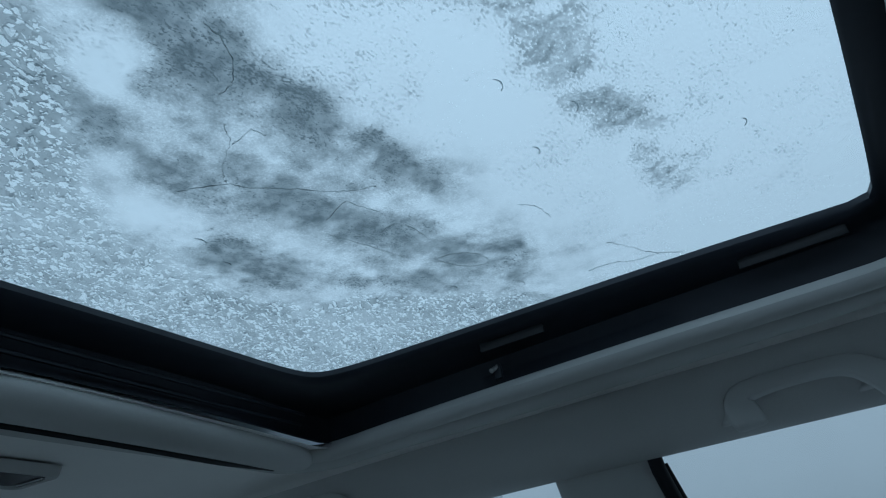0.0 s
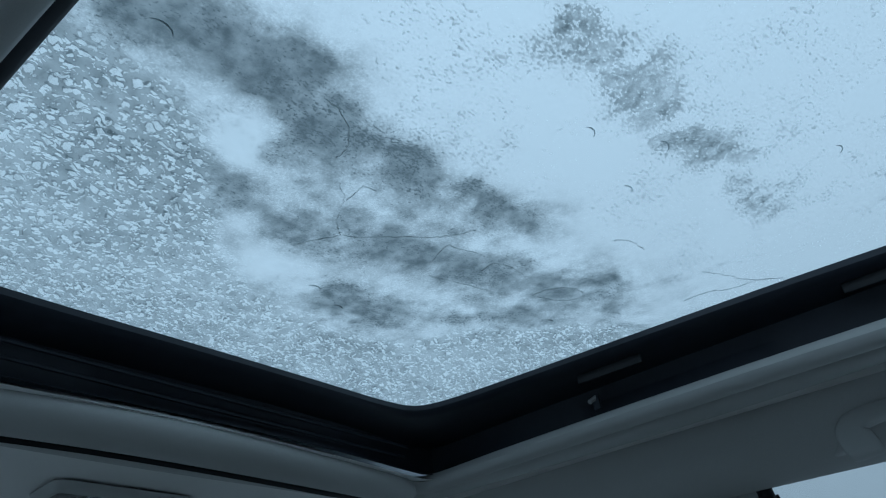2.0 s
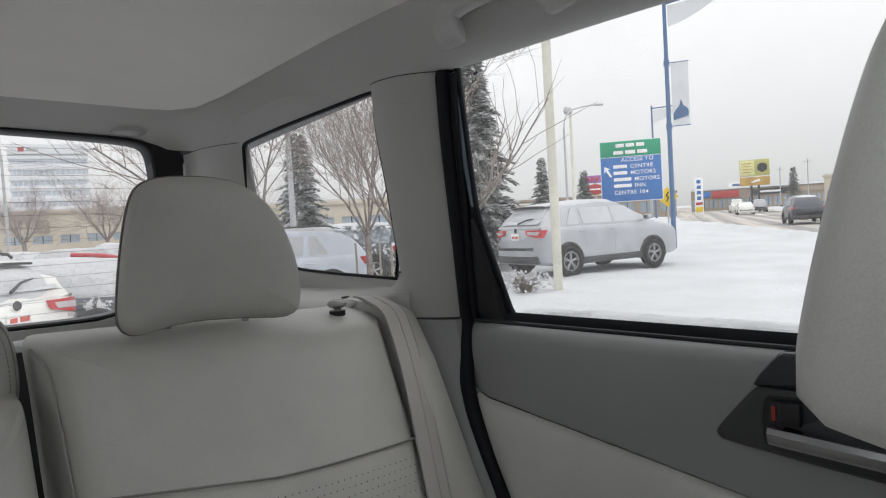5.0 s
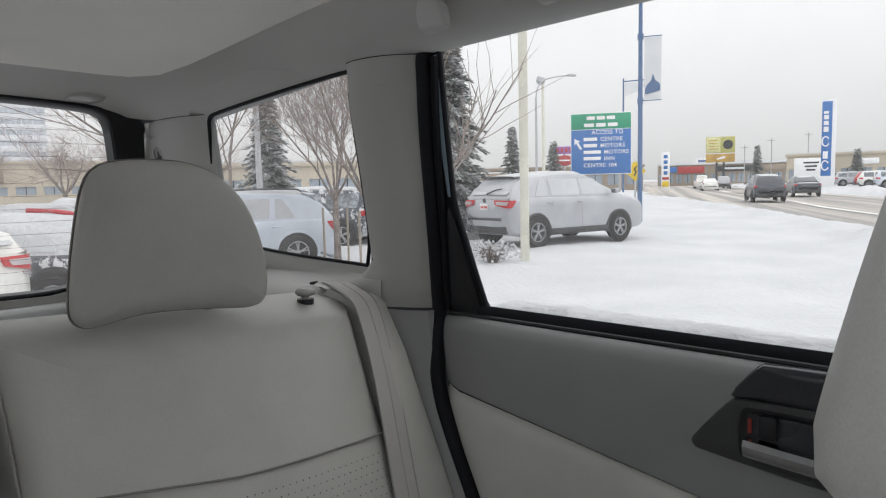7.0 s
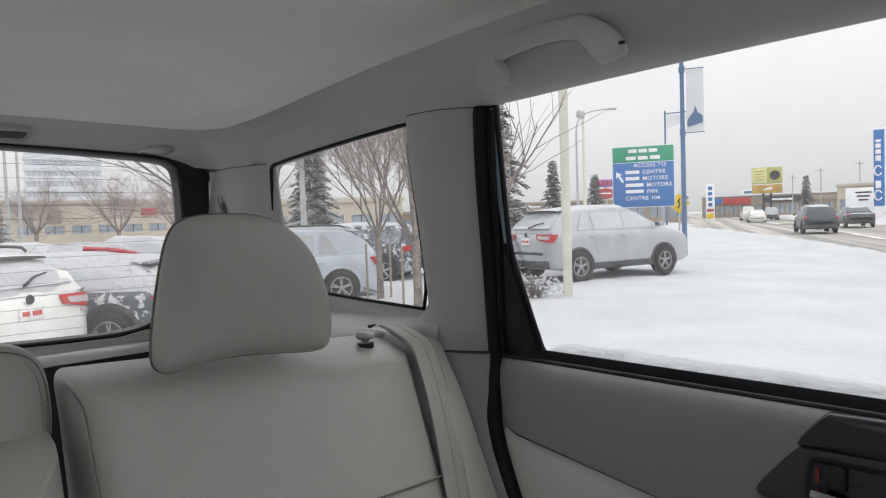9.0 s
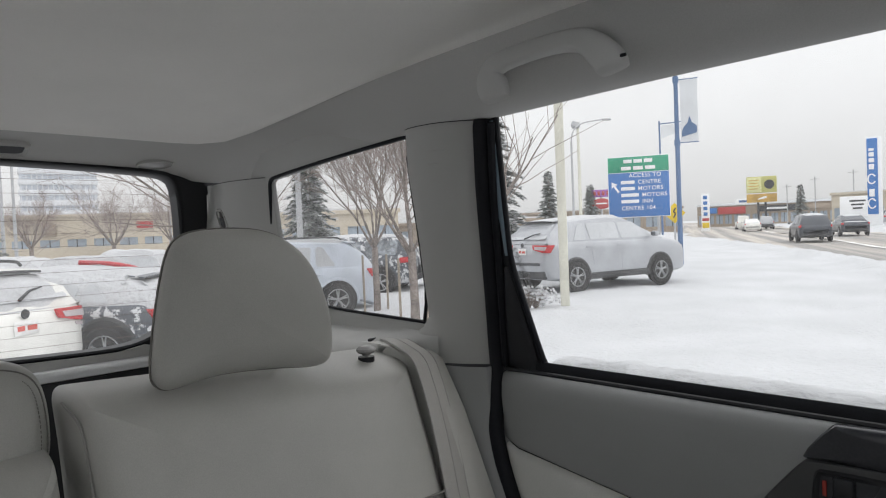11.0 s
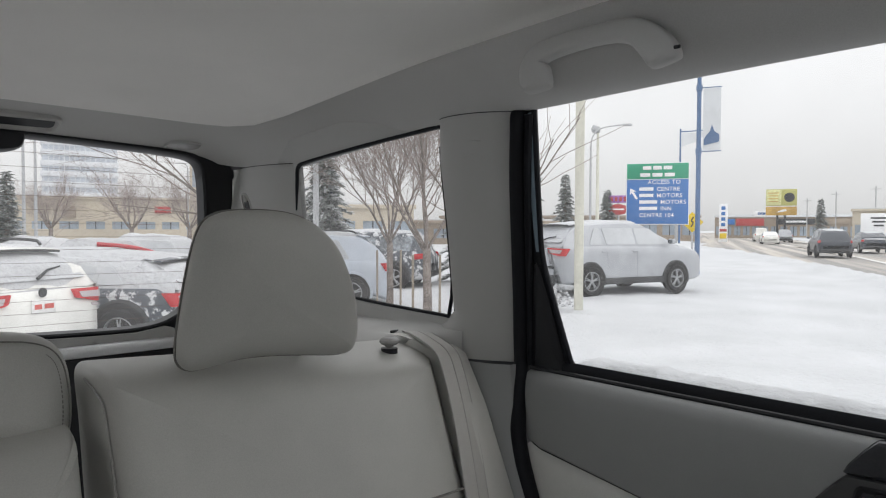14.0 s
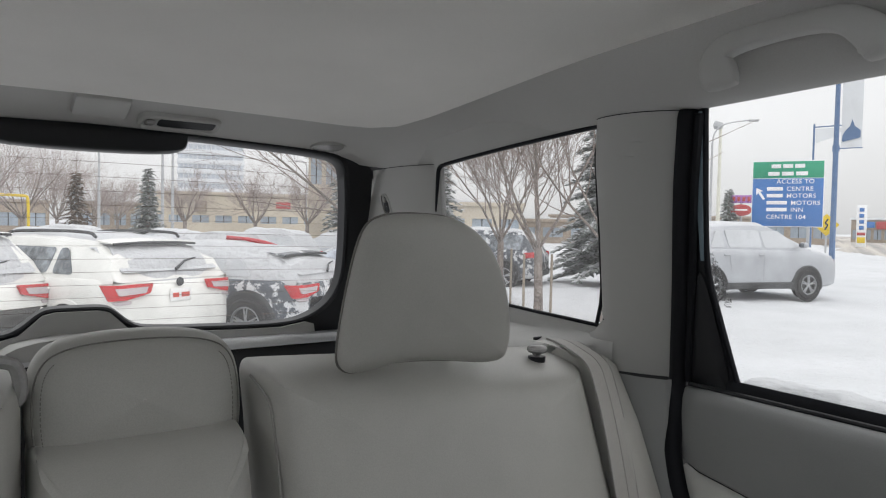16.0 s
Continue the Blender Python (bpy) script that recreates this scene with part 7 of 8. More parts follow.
def bare_tree(place, seed, trunk_h, trunk_r, limbs, reach, label, levels=3, stakes=False, lean=(0, 0), azimuths=None, flat=0.0):
    rng = random.Random(seed)
    t = thing("tree", place, label, "tree", "bare trees")
    bm, fine = ([], []), ([], [])
    top = Vector((lean[0], lean[1], trunk_h))
    twig_tube([Vector((0, 0, -0.2)), Vector((0.01, 0, trunk_h * 0.3)), Vector((lean[0] * 0.6, lean[1] * 0.6, trunk_h * 0.7)), top], [trunk_r * 1.25, trunk_r, trunk_r * 0.95, trunk_r * 0.9], 10, bm)
    for k in range(limbs):
        a = azimuths[k] if azimuths else 2 * math.pi * (k + rng.uniform(-0.2, 0.2)) / limbs
        tilt_ = rng.uniform(0.25, 0.75) + flat * rng.random()
        limb(bm, fine, top - Vector((0, 0, trunk_h * 0.12 * rng.random())), (math.cos(a) * tilt_, math.sin(a) * tilt_, 1.0), reach * rng.uniform(0.8, 1.1), trunk_r * 0.42, 1, rng, levels + 1, 0.8, 0.6)
    store_part("trunk", bm, BARK, t)
    store_part("twigs", fine, TWIG, t)
    if stakes:
        for k, (dx, dy) in enumerate(((-0.22, 0.12), (0.20, -0.10))):
            part("stake", tube([(dx, dy, -0.2), (dx * 1.03, dy, 1.15)], 0.022, 8), STAKE, t, "wooden tree stake")
    return t


def zl(x, y):
    return lie(x, y) - 0.02


bare_tree((7.55, 8.88, zl(7.5, 8.9)), 4, 1.25, 0.078, 6, 2.7, "bare young tree with forked trunk between two stakes", 3, True, (0.0, 0.02))
bare_tree((8.28, 10.85, zl(8.3, 10.9)), 9, 1.3, 0.068, 6, 2.5, "bare young tree with a dense twiggy crown", 3, True)
bare_tree((6.1, 11.3, zl(6.3, 11.4)), 21, 1.3, 0.085, 7, 3.0, "bare tree leaning its branches over the parked cars", 3, False, azimuths=(3.3, 2.9, 3.7, 3.1, 3.5, 2.6, 0.5), flat=1.0)
bare_tree((8.35, 8.15, zl(8.4, 8.2)), 33, 1.5, 0.06, 7, 2.35, "slender bare tree by the door window", 1, False, azimuths=(-0.35, -0.75, 0.1, -0.5, -0.15, 1.5, 3.0), flat=0.5)
shrub_rng = random.Random(8)
for k, (x, y) in enumerate(((9.75, 8.05), (10.15, 8.35), (10.7, 9.0))):
    t = thing("shrub", (x, y, -0.27), "low brown shrub dusted with snow", "shrub", "shrubs by the post")
    bm, fine = bmesh.new(), ([], [])
    for _ in range(34):
        a, tl = shrub_rng.uniform(0, 6.28), shrub_rng.uniform(0.3, 1.2)
        limb(fine, fine, (0, 0, 0), (math.cos(a) * tl, math.sin(a) * tl, 1), shrub_rng.uniform(0.18, 0.36), 0.007, 2, shrub_rng, 3, 0.9, 0.2)
    store_part("stems", fine, NEEDLE_BROWN, t)
    for _ in range(90):
        p = Vector((shrub_rng.gauss(0, 0.25), shrub_rng.gauss(0, 0.25), shrub_rng.uniform(0.1, 0.36)))
        tube([p, p + Vector((0.03, 0.01, 0.02)), p + Vector((0.06, 0, 0))], [0.012, 0.025, 0.01], 6, bm)
    part("snow_clumps", bm, SNOW, t, "small clumps of snow")


def spruce(place, height, width, seed, label, needle=None, dense=1.0, snow=0.4):
    """A conifer: drooping whorls of branches with many small needle sprays and snow on some."""
    rng = random.Random(seed)
    t = thing("spruce", place, label, "tree", "spruces")
    part("trunk", tube([(0, 0, -0.2), (0, 0, height * 0.5), (0, 0, height)], [width * 0.07, width * 0.045, 0.01], 8), BARK, t)
    v, f, sv, sf = [], [], [], []
    n = int(95 * dense)
    for k in range(n):
        s = (k + rng.random()) / n
        z = height * (0.06 + 0.93 * s)
        ln = width / 2 * (1 - s) ** 0.85 * rng.uniform(0.75, 1.12) + 0.05
        a = k * 2.399 + rng.uniform(-0.3, 0.3)
        dx, dy = math.cos(a), math.sin(a)
        m = max(5, int(ln * 20 * dense ** 0.5))
        for j in range(m):
            u = (j + rng.random()) / m
            c = Vector((dx * ln * u, dy * ln * u, z - ln * 0.30 * u * u + ln * 0.06 * u))
            for w in (-1, 1, 0):
                size = (0.05 + 0.10 * (1 - u)) * min(1.6, 0.6 + width / 4) * rng.uniform(0.7, 1.3)
                out = Vector((dx * 0.7 - dy * w, dy * 0.7 + dx * w, rng.uniform(-0.55, 0.15))).normalized() * size * 2.2
                side = Vector((-out.y, out.x, rng.uniform(-0.3, 0.3) * size)).normalized() * size * 0.38
                white = rng.random() < snow and w == 0
                vv, ff = (sv, sf) if white else (v, f)
                lift = Vector((0, 0, 0.02)) if white else Vector((0, 0, 0))
                b0 = len(vv)
                vv += [c + lift - side * 0.4, c + lift + out * 0.55 - side, c + lift + out, c + lift + out * 0.55 + side, c + lift + side * 0.4, c + lift + out * 0.5 + Vector((0, 0, size * 0.35))]
                ff += [(b0, b0 + 1, b0 + 5), (b0 + 1, b0 + 2, b0 + 5), (b0 + 2, b0 + 3, b0 + 5), (b0 + 3, b0 + 4, b0 + 5), (b0 + 4, b0, b0 + 5)]
    for name, vv, ff, mm in (("crown", v, f, needle or NEEDLE), ("crown_snow", sv, sf, SNOW)):
        if vv:
            me = bpy.data.meshes.new(name)
            me.from_pydata([tuple(q) for q in vv], [], ff)
            me.materials.append(mm)
            ob = new(name, me)
            ob.parent = t
    return t


spruce((14.2, 13.3, -0.3), 6.8, 3.5, 1, "tall spruce with snowy branches beside the lot", dense=1.7, snow=0.85)
spruce((7.0, 41.7, -0.3), 4.6, 2.6, 3, "dark spruce in the parking lot", dense=0.8)
spruce((3.9, 48.1, -0.3), 4.6, 2.8, 4, "brownish spruce behind the parked cars", NEEDLE_BROWN, dense=0.7)
spruce((47.9, 36.1, -0.2), 6.4, 3.6, 5, "dark spruce beyond the parked crossover", dense=0.8)
spruce((58.4, 38.7, 0.0), 5.4, 3.6, 6, "small dark spruce beside the roadside signs", dense=0.7)
spruce((90.4, 29.0, 0.0), 5.3, 3.0, 7, "dark spruce across the road", dense=0.7)
spruce((100.0, 19.8, 0.0), 4.6, 3.4, 8, "dark spruce by the shops across the road", dense=0.7)
spruce((12.3, 26.0, -0.3), 6.2, 3.4, 9, "tall spruce behind the pale wagon", dense=1.1)
spruce((12.9, 20.4, -0.3), 4.9, 3.0, 10, "grey green spruce beside the lot lamp", dense=1.1, snow=0.7)
# twig colour lightened to carry the snowfall haze over the distant trees
TWIG_HAZED = mat("hazed_twig", (0.34, 0.29, 0.27), 0.9, grain=10, vary=0.2, bump=0.2, spec=0.1, island=0.25)
for k, (x, y, h) in enumerate(((-7.5, 60.0, 5.4), (-4.6, 62.0, 5.2), (-1.6, 57.0, 5.0), (1.4, 64.0, 4.8), (4.2, 70.0, 4.2), (7.8, 76.0, 3.4), (10.5, 80.0, 3.6), (13.5, 62.0, 3.0), (18.5, 58.0, 3.4), (22.5, 56.0, 3.2), (26.5, 52.0, 3.6))):
    t = bare_tree((x, y, -0.4), 50 + k, 1.7, 0.17, 9, h, "bare tree along the edge of the lot", 3, flat=0.7)
    for c in t.children:
        if c.name.startswith("twigs"):
            c.data.materials[0] = TWIG_HAZED

# ---- posts, signs and street furniture ----
CREAM = mat("cream_paint", (0.62, 0.61, 0.53), 0.6, grain=20, vary=0.08, bump=0.2, stain=2, stain_amount=0.12)
BLUEPOLE = mat("blue_paint", (0.085, 0.155, 0.29), 0.5, grain=20, vary=0.08, bump=0.1, stain=2, stain_amount=0.12)
GALV = mat("galvanised", (0.42, 0.43, 0.44), 0.5, metal=0.4, grain=20, vary=0.1, bump=0.1)
SIGNBLUE = mat("sign_blue", (0.045, 0.165, 0.44), 0.45, grain=8, vary=0.05, bump=0.05, stain=1.5, stain_amount=0.08)
SIGNGREEN = mat("sign_green", (0.02, 0.30, 0.17), 0.45, grain=8, vary=0.05, bump=0.05, stain=1.5, stain_amount=0.08)
SIGNWHITE = mat("sign_white", (0.80, 0.81, 0.82), 0.5, grain=8, vary=0.04, bump=0.05, stain=1.5, stain_amount=0.06)
YELLOW = mat("sign_yellow", (0.70, 0.50, 0.02), 0.5, grain=8, vary=0.05, bump=0.05, stain=1, stain_amount=0.08)
LIME = mat("sign_lime", (0.44, 0.43, 0.15), 0.5, grain=8, vary=0.06, bump=0.05, stain=1, stain_amount=0.1)
ORANGE = mat("sign_orange", (0.50, 0.32, 0.09), 0.5, grain=4, vary=0.2, bump=0.05, stain=0.6, stain_amount=0.3)
SIGNRED = mat("sign_red", (0.40, 0.06, 0.06), 0.5, grain=8, vary=0.05, bump=0.05)
PURPLE = mat("sign_purple", (0.30, 0.12, 0.36), 0.5, grain=6, vary=0.2, bump=0.05)
BANNER = mat("banner_cloth", (0.66, 0.68, 0.70), 0.8, grain=30, vary=0.05, bump=0.2, stain=2, stain_amount=0.06)
BEIGE = mat("beige_stucco", (0.47, 0.42, 0.34), 0.85, grain=3, vary=0.06, bump=0.2, stain=0.15, stain_amount=0.12)
BROWN = mat("brown_brick", (0.30, 0.25, 0.20), 0.85, grain=3, vary=0.12, bump=0.2, stain=0.15, stain_amount=0.12)
CONCRETE = mat("pale_concrete", (0.62, 0.64, 0.66), 0.8, grain=1, vary=0.05, bump=0.1, stain=0.08, stain_amount=0.06)
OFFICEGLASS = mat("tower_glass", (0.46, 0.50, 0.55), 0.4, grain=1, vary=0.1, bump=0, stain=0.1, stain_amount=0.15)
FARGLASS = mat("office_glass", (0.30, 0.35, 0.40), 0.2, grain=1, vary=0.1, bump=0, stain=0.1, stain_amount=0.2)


def lettering(text, size, m, material, parent, align="LEFT", thick=0.004):
    """A line of letters as a mesh on the plane (x right, y up) placed by m."""
    c = bpy.data.curves.new("letters", "FONT")
    c.body, c.size, c.align_x, c.extrude, c.space_character, c.offset = text, size, align, thick, 1.08, 0.006 * size
    tmp = bpy.data.objects.new("letters", c)
    scene.collection.objects.link(tmp)
    me = bpy.data.meshes.new_from_object(tmp.evaluated_get(bpy.context.evaluated_depsgraph_get()))
    bpy.data.objects.remove(tmp)
    me.materials.clear()
    me.materials.append(material)
    ob = new("lettering", me)
    ob.parent, ob.matrix_basis = parent, m
    return ob


def face_matrix(centre, right):
    """Board axes: x along right, y up, z out of its face."""
    r = Vector((right[0], right[1], 0)).normalized()
    return Matrix(((r.x, 0, r.y, centre[0]), (r.y, 0, -r.x, centre[1]), (0, 1, 0, centre[2]), (0, 0, 0, 1)))


post = thing("post", (10.13, 7.57, -0.3), "square cream painted post standing in the snow", "post")
part("shaft", block((0.165, 0.165, 7.6), (0, 0, 3.8), 0.012, turn=pose(0, 0, 0, 0, 0, 35)), CREAM, post)
part("base_snow", lathe([(0.45, 0.0), (0.33, 0.06), (0.16, 0.12), (0.05, 0.13)], 18), SNOW, post, "small drift of snow").matrix_basis = pose(0, 0, 0, 90, 0, 0)

sign = thing("road_sign", (19.93, 11.52, -0.2), "green and blue guide sign with white lettering on posts", "road sign")
B = face_matrix((0, 0, 2.70), (20.41 - 19.46, 10.67 - 12.36))
part("panel", moved(block((1.96, 2.02, 0.03), (0, 0, 0), 0.004), B), SIGNWHITE, sign, "white bordered panel")
part("green_field", moved(block((1.92, 0.505, 0.008), (0, 0.735, 0.017), 0.002), B), SIGNGREEN, sign, "green upper field")
part("blue_field", moved(block((1.92, 1.455, 0.008), (0, -0.262, 0.017), 0.002), B), SIGNBLUE, sign, "blue lower field")
for k, (w, y, x) in enumerate(((0.95, 0.845, 0.0), (1.12, 0.615, 0.0))):
    for j in range(3):
        part("address_bar", moved(block((w * 0.28, 0.115, 0.006), (x + (j - 1) * w * 0.34, y, 0.023), 0.002), B), SIGNWHITE, sign)
LINES = ((0.315, "ACCESS TO", 0.0, -0.30), (0.09, "CENTRE", 0.44, 0.14), (-0.12, "MOTORS", 0.44, 0.14), (-0.335, "MOTORS", 0.56, 0.30), (-0.545, "INN", 0.56, 0.17), (-0.765, "CENTRE 104", 0.0, -0.56))
for y, words, bar, x in LINES:
    if bar:
        part("name_bar", moved(block((bar, 0.108, 0.006), (-0.56 + bar / 2, y + 0.065, 0.023), 0.002), B), SIGNWHITE, sign)
        lettering(words, 0.185, B @ Matrix.Translation((-0.56 + bar + 0.10, y, 0.022)), SIGNWHITE, sign)
    else:
        lettering(words, 0.185, B @ Matrix.Translation((x, y, 0.022)), SIGNWHITE, sign)
arrow = [Vector(q) for q in ((-0.035, -0.20), (0.035, -0.20), (0.035, 0.06), (0.12, 0.03), (0.0, 0.22), (-0.12, 0.03), (-0.035, 0.06))]
part("arrow", moved(plate(arrow, [], lambda u, v: Vector((u, v, 0.0)), thick=(0, 0, 0.006)), B @ Matrix.Translation((-0.74, 0.0, 0.021)) @ pose(0, 0, 0, 0, 0, 32)), SIGNWHITE, sign, "white slanted arrow", smooth=False)
for x in (-0.6, 0.6):
    part("sign_post", moved(block((0.09, 4.0, 0.09), (x, -1.05, -0.07), 0.008), B), GALV, sign)

lamp = thing("street_lamp", (22.3, 11.3, -0.25), "tall blue street lamp pole with arm and white banner", "street lamp")
part("pole", tube([(0, 0, 0), (0, 0, 4.5), (0, 0, 8.75)], [0.090, 0.078, 0.062], 14), BLUEPOLE, lamp)
part("arm", tube([(0, 0, 8.55), (0.30, -0.70, 8.66), (0.60, -1.40, 8.62), (0.95, -2.15, 8.50)], 0.04, 8), BLUEPOLE, lamp)
part("luminaire", block((0.5, 0.22, 0.10), (0.95, -2.12, 8.48), 0.04, turn=pose(0, 0, 0, 0, 0, -66)), GALV, lamp, "flat lamp head")
part("arm_panel", plate([Vector(q) for q in ((0.10, 7.75), (0.10, 8.48), (0.95, 8.56), (1.75, 8.48), (1.1, 8.10), (0.5, 7.85))], [], lambda u, v: Vector((u * 0.405, -u * 0.914, v)), thick=(0.01, 0.005, 0)), BANNER, lamp, "pale panel under the arm")
for z in (6.50, 4.30):
    part("banner_arm", tube([(0, 0, z), (0.30, -0.66, z)], 0.018, 8), BLUEPOLE, lamp)
    part("collar", tube([(0, 0, z - 0.10), (0, 0, z + 0.10)], 0.105, 12), BLUEPOLE, lamp)
ban = part("banner", plate([Vector(q) for q in ((0.13, 4.33), (0.70, 4.33), (0.70, 6.47), (0.13, 6.47))], [], lambda u, v: Vector((u * 0.414 + 0.01 * math.sin(v * 3), -u * 0.91, v)), thick=(0.012, 0.006, 0)), BANNER, lamp, "white street banner")
part("emblem", plate(round_poly([(0.16, 4.50), (0.66, 4.62), (0.66, 4.86), (0.50, 4.98), (0.42, 5.22), (0.36, 4.98), (0.24, 4.86), (0.16, 4.70)], 0.04), [], lambda u, v: Vector((u * 0.414 - 0.012, -u * 0.91 - 0.006, v)), thick=(-0.004, -0.002, 0)), BLUEPOLE, ban, "blue emblem")

lamp2 = thing("street_lamp", (42.4, 22.5, -0.25), "far blue lamp pole with a flag shaped panel", "street lamp")
part("pole", tube([(0, 0, 0), (0, 0, 8.4)], [0.075, 0.055], 10), BLUEPOLE, lamp2)
part("arm", tube([(0, 0, 8.2), (0.9, -1.9, 8.25)], 0.04, 6), BLUEPOLE, lamp2)
part("arm_panel", plate([Vector(q) for q in ((0.1, 7.2), (0.1, 8.1), (1.9, 8.1), (1.0, 7.5))], [], lambda u, v: Vector((u * 0.42, -u * 0.90, v)), thick=(0.02, 0.01, 0)), BANNER, lamp2)
lamp3 = thing("street_lamp", (36.36, 25.5, -0.25), "grey street lamp with a curved arm", "street lamp")
part("pole", tube([(0, 0, 0), (0, 0, 7.0)], [0.095, 0.065], 10), GALV, lamp3)
part("arm", tube(smooth_line([(0, 0, 6.9), (0.06, -0.04, 7.6), (0.5, -0.32, 8.2), (2.0, -1.3, 8.45)], 2), 0.045, 8), GALV, lamp3)
part("lamp_head", block((0.6, 0.25, 0.14), (2.1, -1.36, 8.42), 0.05, turn=pose(0, 0, 0, 0, 0, -33)), GALV, lamp3)
lamp4 = thing("street_lamp", (37.3, 25.6, -0.25), "cream lamp post with a square floodlight", "street lamp")
part("pole", tube([(0, 0, 0), (0, 0, 8.0)], [0.12, 0.085], 10), CREAM, lamp4)
part("floodlight", block((0.7, 0.5, 0.35), (-0.1, 0.1, 8.15), 0.05, turn=pose(0, 0, 0, 20, 10, 30)), GALV, lamp4)

warn = thing("warning_sign", (26.7, 13.7, -0.2), "yellow diamond warning sign on a thin post", "road sign")
WB = face_matrix((0, 0, 1.85), (0.45, -0.89))
part("diamond", moved(block((0.62, 0.62, 0.02), (0, 0, 0), 0.03, turn=pose(0, 0, 0, 0, 0, 45)), WB), YELLOW, warn)
part("mark", moved(tube(smooth_line([(-0.05, -0.20, 0.012), (0.06, 0.0, 0.012), (-0.06, 0.05, 0.012), (0.05, 0.22, 0.012)], 2), 0.03, 6), WB), BLACK, warn, "black winding arrow")
part("stem", moved(tube([(0, -2.0, -0.05), (0, -0.3, -0.05)], 0.035, 8), WB), GALV, warn)

red = thing("pylon_sign", (59.0, 37.8, 0.0), "purple and red roadside sign board", "sign")
RB = face_matrix((0, 0, 4.4), (0.54, -0.84))
part("top_board", moved(block((1.9, 0.75, 0.3), (0.0, 0.05, 0), 0.03), RB), PURPLE, red)
for k in range(4):
    part("letter_bar", moved(block((0.26, 0.42, 0.05), (-0.66 + 0.44 * k, 0.05, 0.16), 0.02), RB), SIGNRED, red)
part("oval", pillow([(0.95 * math.cos(a), 0.55 * math.sin(a)) for a in [2 * math.pi * k / 28 for k in range(28)]], ((0, -0.1), (0, 0.1), (0.05, 0.14)), RB @ Matrix.Translation((0, -1.0, 0))), SIGNRED, red, "red oval board")
part("oval_bar", moved(block((1.1, 0.14, 0.05), (0, -0.98, 0.16), 0.02), RB), SIGNWHITE, red)
part("pole", moved(tube([(0, -4.6, -0.1), (0, 0.3, -0.1)], 0.12, 8), RB), GALV, red)

pylon = thing("pylon_sign", (86.4, 39.4, 0.0), "white fuel station price pylon", "sign")
PB = face_matrix((0, 0, 2.3), (0.40, -0.92))
part("board", moved(block((1.05, 5.0, 0.4), (0, 0, 0), 0.05), PB), SIGNWHITE, pylon)
for k in range(4):
    part("letter_bar", moved(block((0.5, 0.46, 0.06), (0.0, 1.95 - 0.72 * k, 0.21), 0.05), PB), SIGNBLUE, pylon)
part("red_bar", moved(block((0.85, 0.35, 0.06), (0, -0.95, 0.21), 0.02), PB), SIGNRED, pylon)
part("yellow_bar", moved(block((0.85, 0.7, 0.06), (0, -1.7, 0.21), 0.02), PB), YELLOW, pylon)

board = thing("billboard", (93.7, 34.9, 0.0), "lime and orange billboard on two posts", "billboard")
BB = face_matrix((0, 0, 5.0), (0.34, -0.94))
part("upper_board", moved(block((3.7, 2.2, 0.3), (0, 0.75, 0), 0.05), BB), LIME, board)
part("pale_half", moved(block((1.8, 2.0, 0.05), (-0.9, 0.75, 0.17), 0.02), BB), mat("sign_pale_lime", (0.66, 0.66, 0.34), 0.5, grain=3, vary=0.1, bump=0.05), board)
for k in range(4):
    part("text_bar", moved(block((1.3 - 0.2 * (k % 2), 0.12, 0.03), (-0.95, 1.35 - 0.38 * k, 0.20), 0.01), BB), ORANGE, board)
part("ring", moved(lathe([(0.62, 0.15), (0.62, 0.22), (0.45, 0.23), (0.43, 0.2)], 24), BB @ Matrix.Translation((0.95, 0.75, 0)) @ pose(0, 0, 0, 90, 0, 0)), CLADDING, board, "dark ring emblem")
part("lower_board", moved(block((3.7, 1.15, 0.3), (0, -1.05, 0), 0.05), BB), ORANGE, board)
part("white_wave", pillow([(p.x, p.y) for p in smooth_loop([(-0.7, -0.2), (0.7, 0.0), (0.6, 0.35), (-0.2, 0.1)], 2)], ((0, 0.12), (0, 0.2)), BB @ Matrix.Translation((0, -1.1, 0))), SIGNWHITE, board)
for x in (-0.45, 0.45):
    part("post", moved(tube([(x, -5.2, -0.1), (x, -1.6, -0.1)], 0.14, 8), BB), CLADDING, board)

tower = thing("pylon_sign", (73.0, 17.1, -0.1), "tall white pylon with blue panel and white marks", "sign")
TB = face_matrix((0, 0, 4.2), (0.22, -0.97))
part("column", moved(block((1.20, 8.7, 0.7), (0.12, 0.0, 0), 0.05), TB), SIGNWHITE, tower)
part("blue_panel", moved(block((0.86, 7.1, 0.08), (-0.05, 0.65, 0.38), 0.03), TB), SIGNBLUE, tower)
for k in range(2):
    part("big_mark", moved(tube([(-0.12 + 0.30 * math.cos(a), -1.9 + 2.3 * k + 0.45 * math.sin(a), 0.44) for a in np.linspace(0.5, 5.8, 12)], 0.06, 6), TB), SIGNWHITE, tower)
for y, h in ((-0.9, 0.7), (1.55, 0.5), (2.15, 0.4), (2.7, 0.4), (3.15, 0.25)):
    part("letter_bar", moved(block((0.42, h, 0.04), (-0.12, y, 0.43), 0.03), TB), SIGNWHITE, tower)
small = thing("sign_board", (82.4, 20.9, -0.1), "low white message board by the road", "sign")
SB = face_matrix((0, 0, 2.0), (0.25, -0.96))
part("board", moved(block((3.1, 2.2, 0.4), (0, 0.2, 0), 0.05), SB), SIGNWHITE, small)
for k in range(3):
    part("text_bar", moved(block((1.5 - 0.3 * k, 0.18, 0.03), (0.1, 0.8 - 0.4 * k, 0.21), 0.01), SB), CLADDING, small)
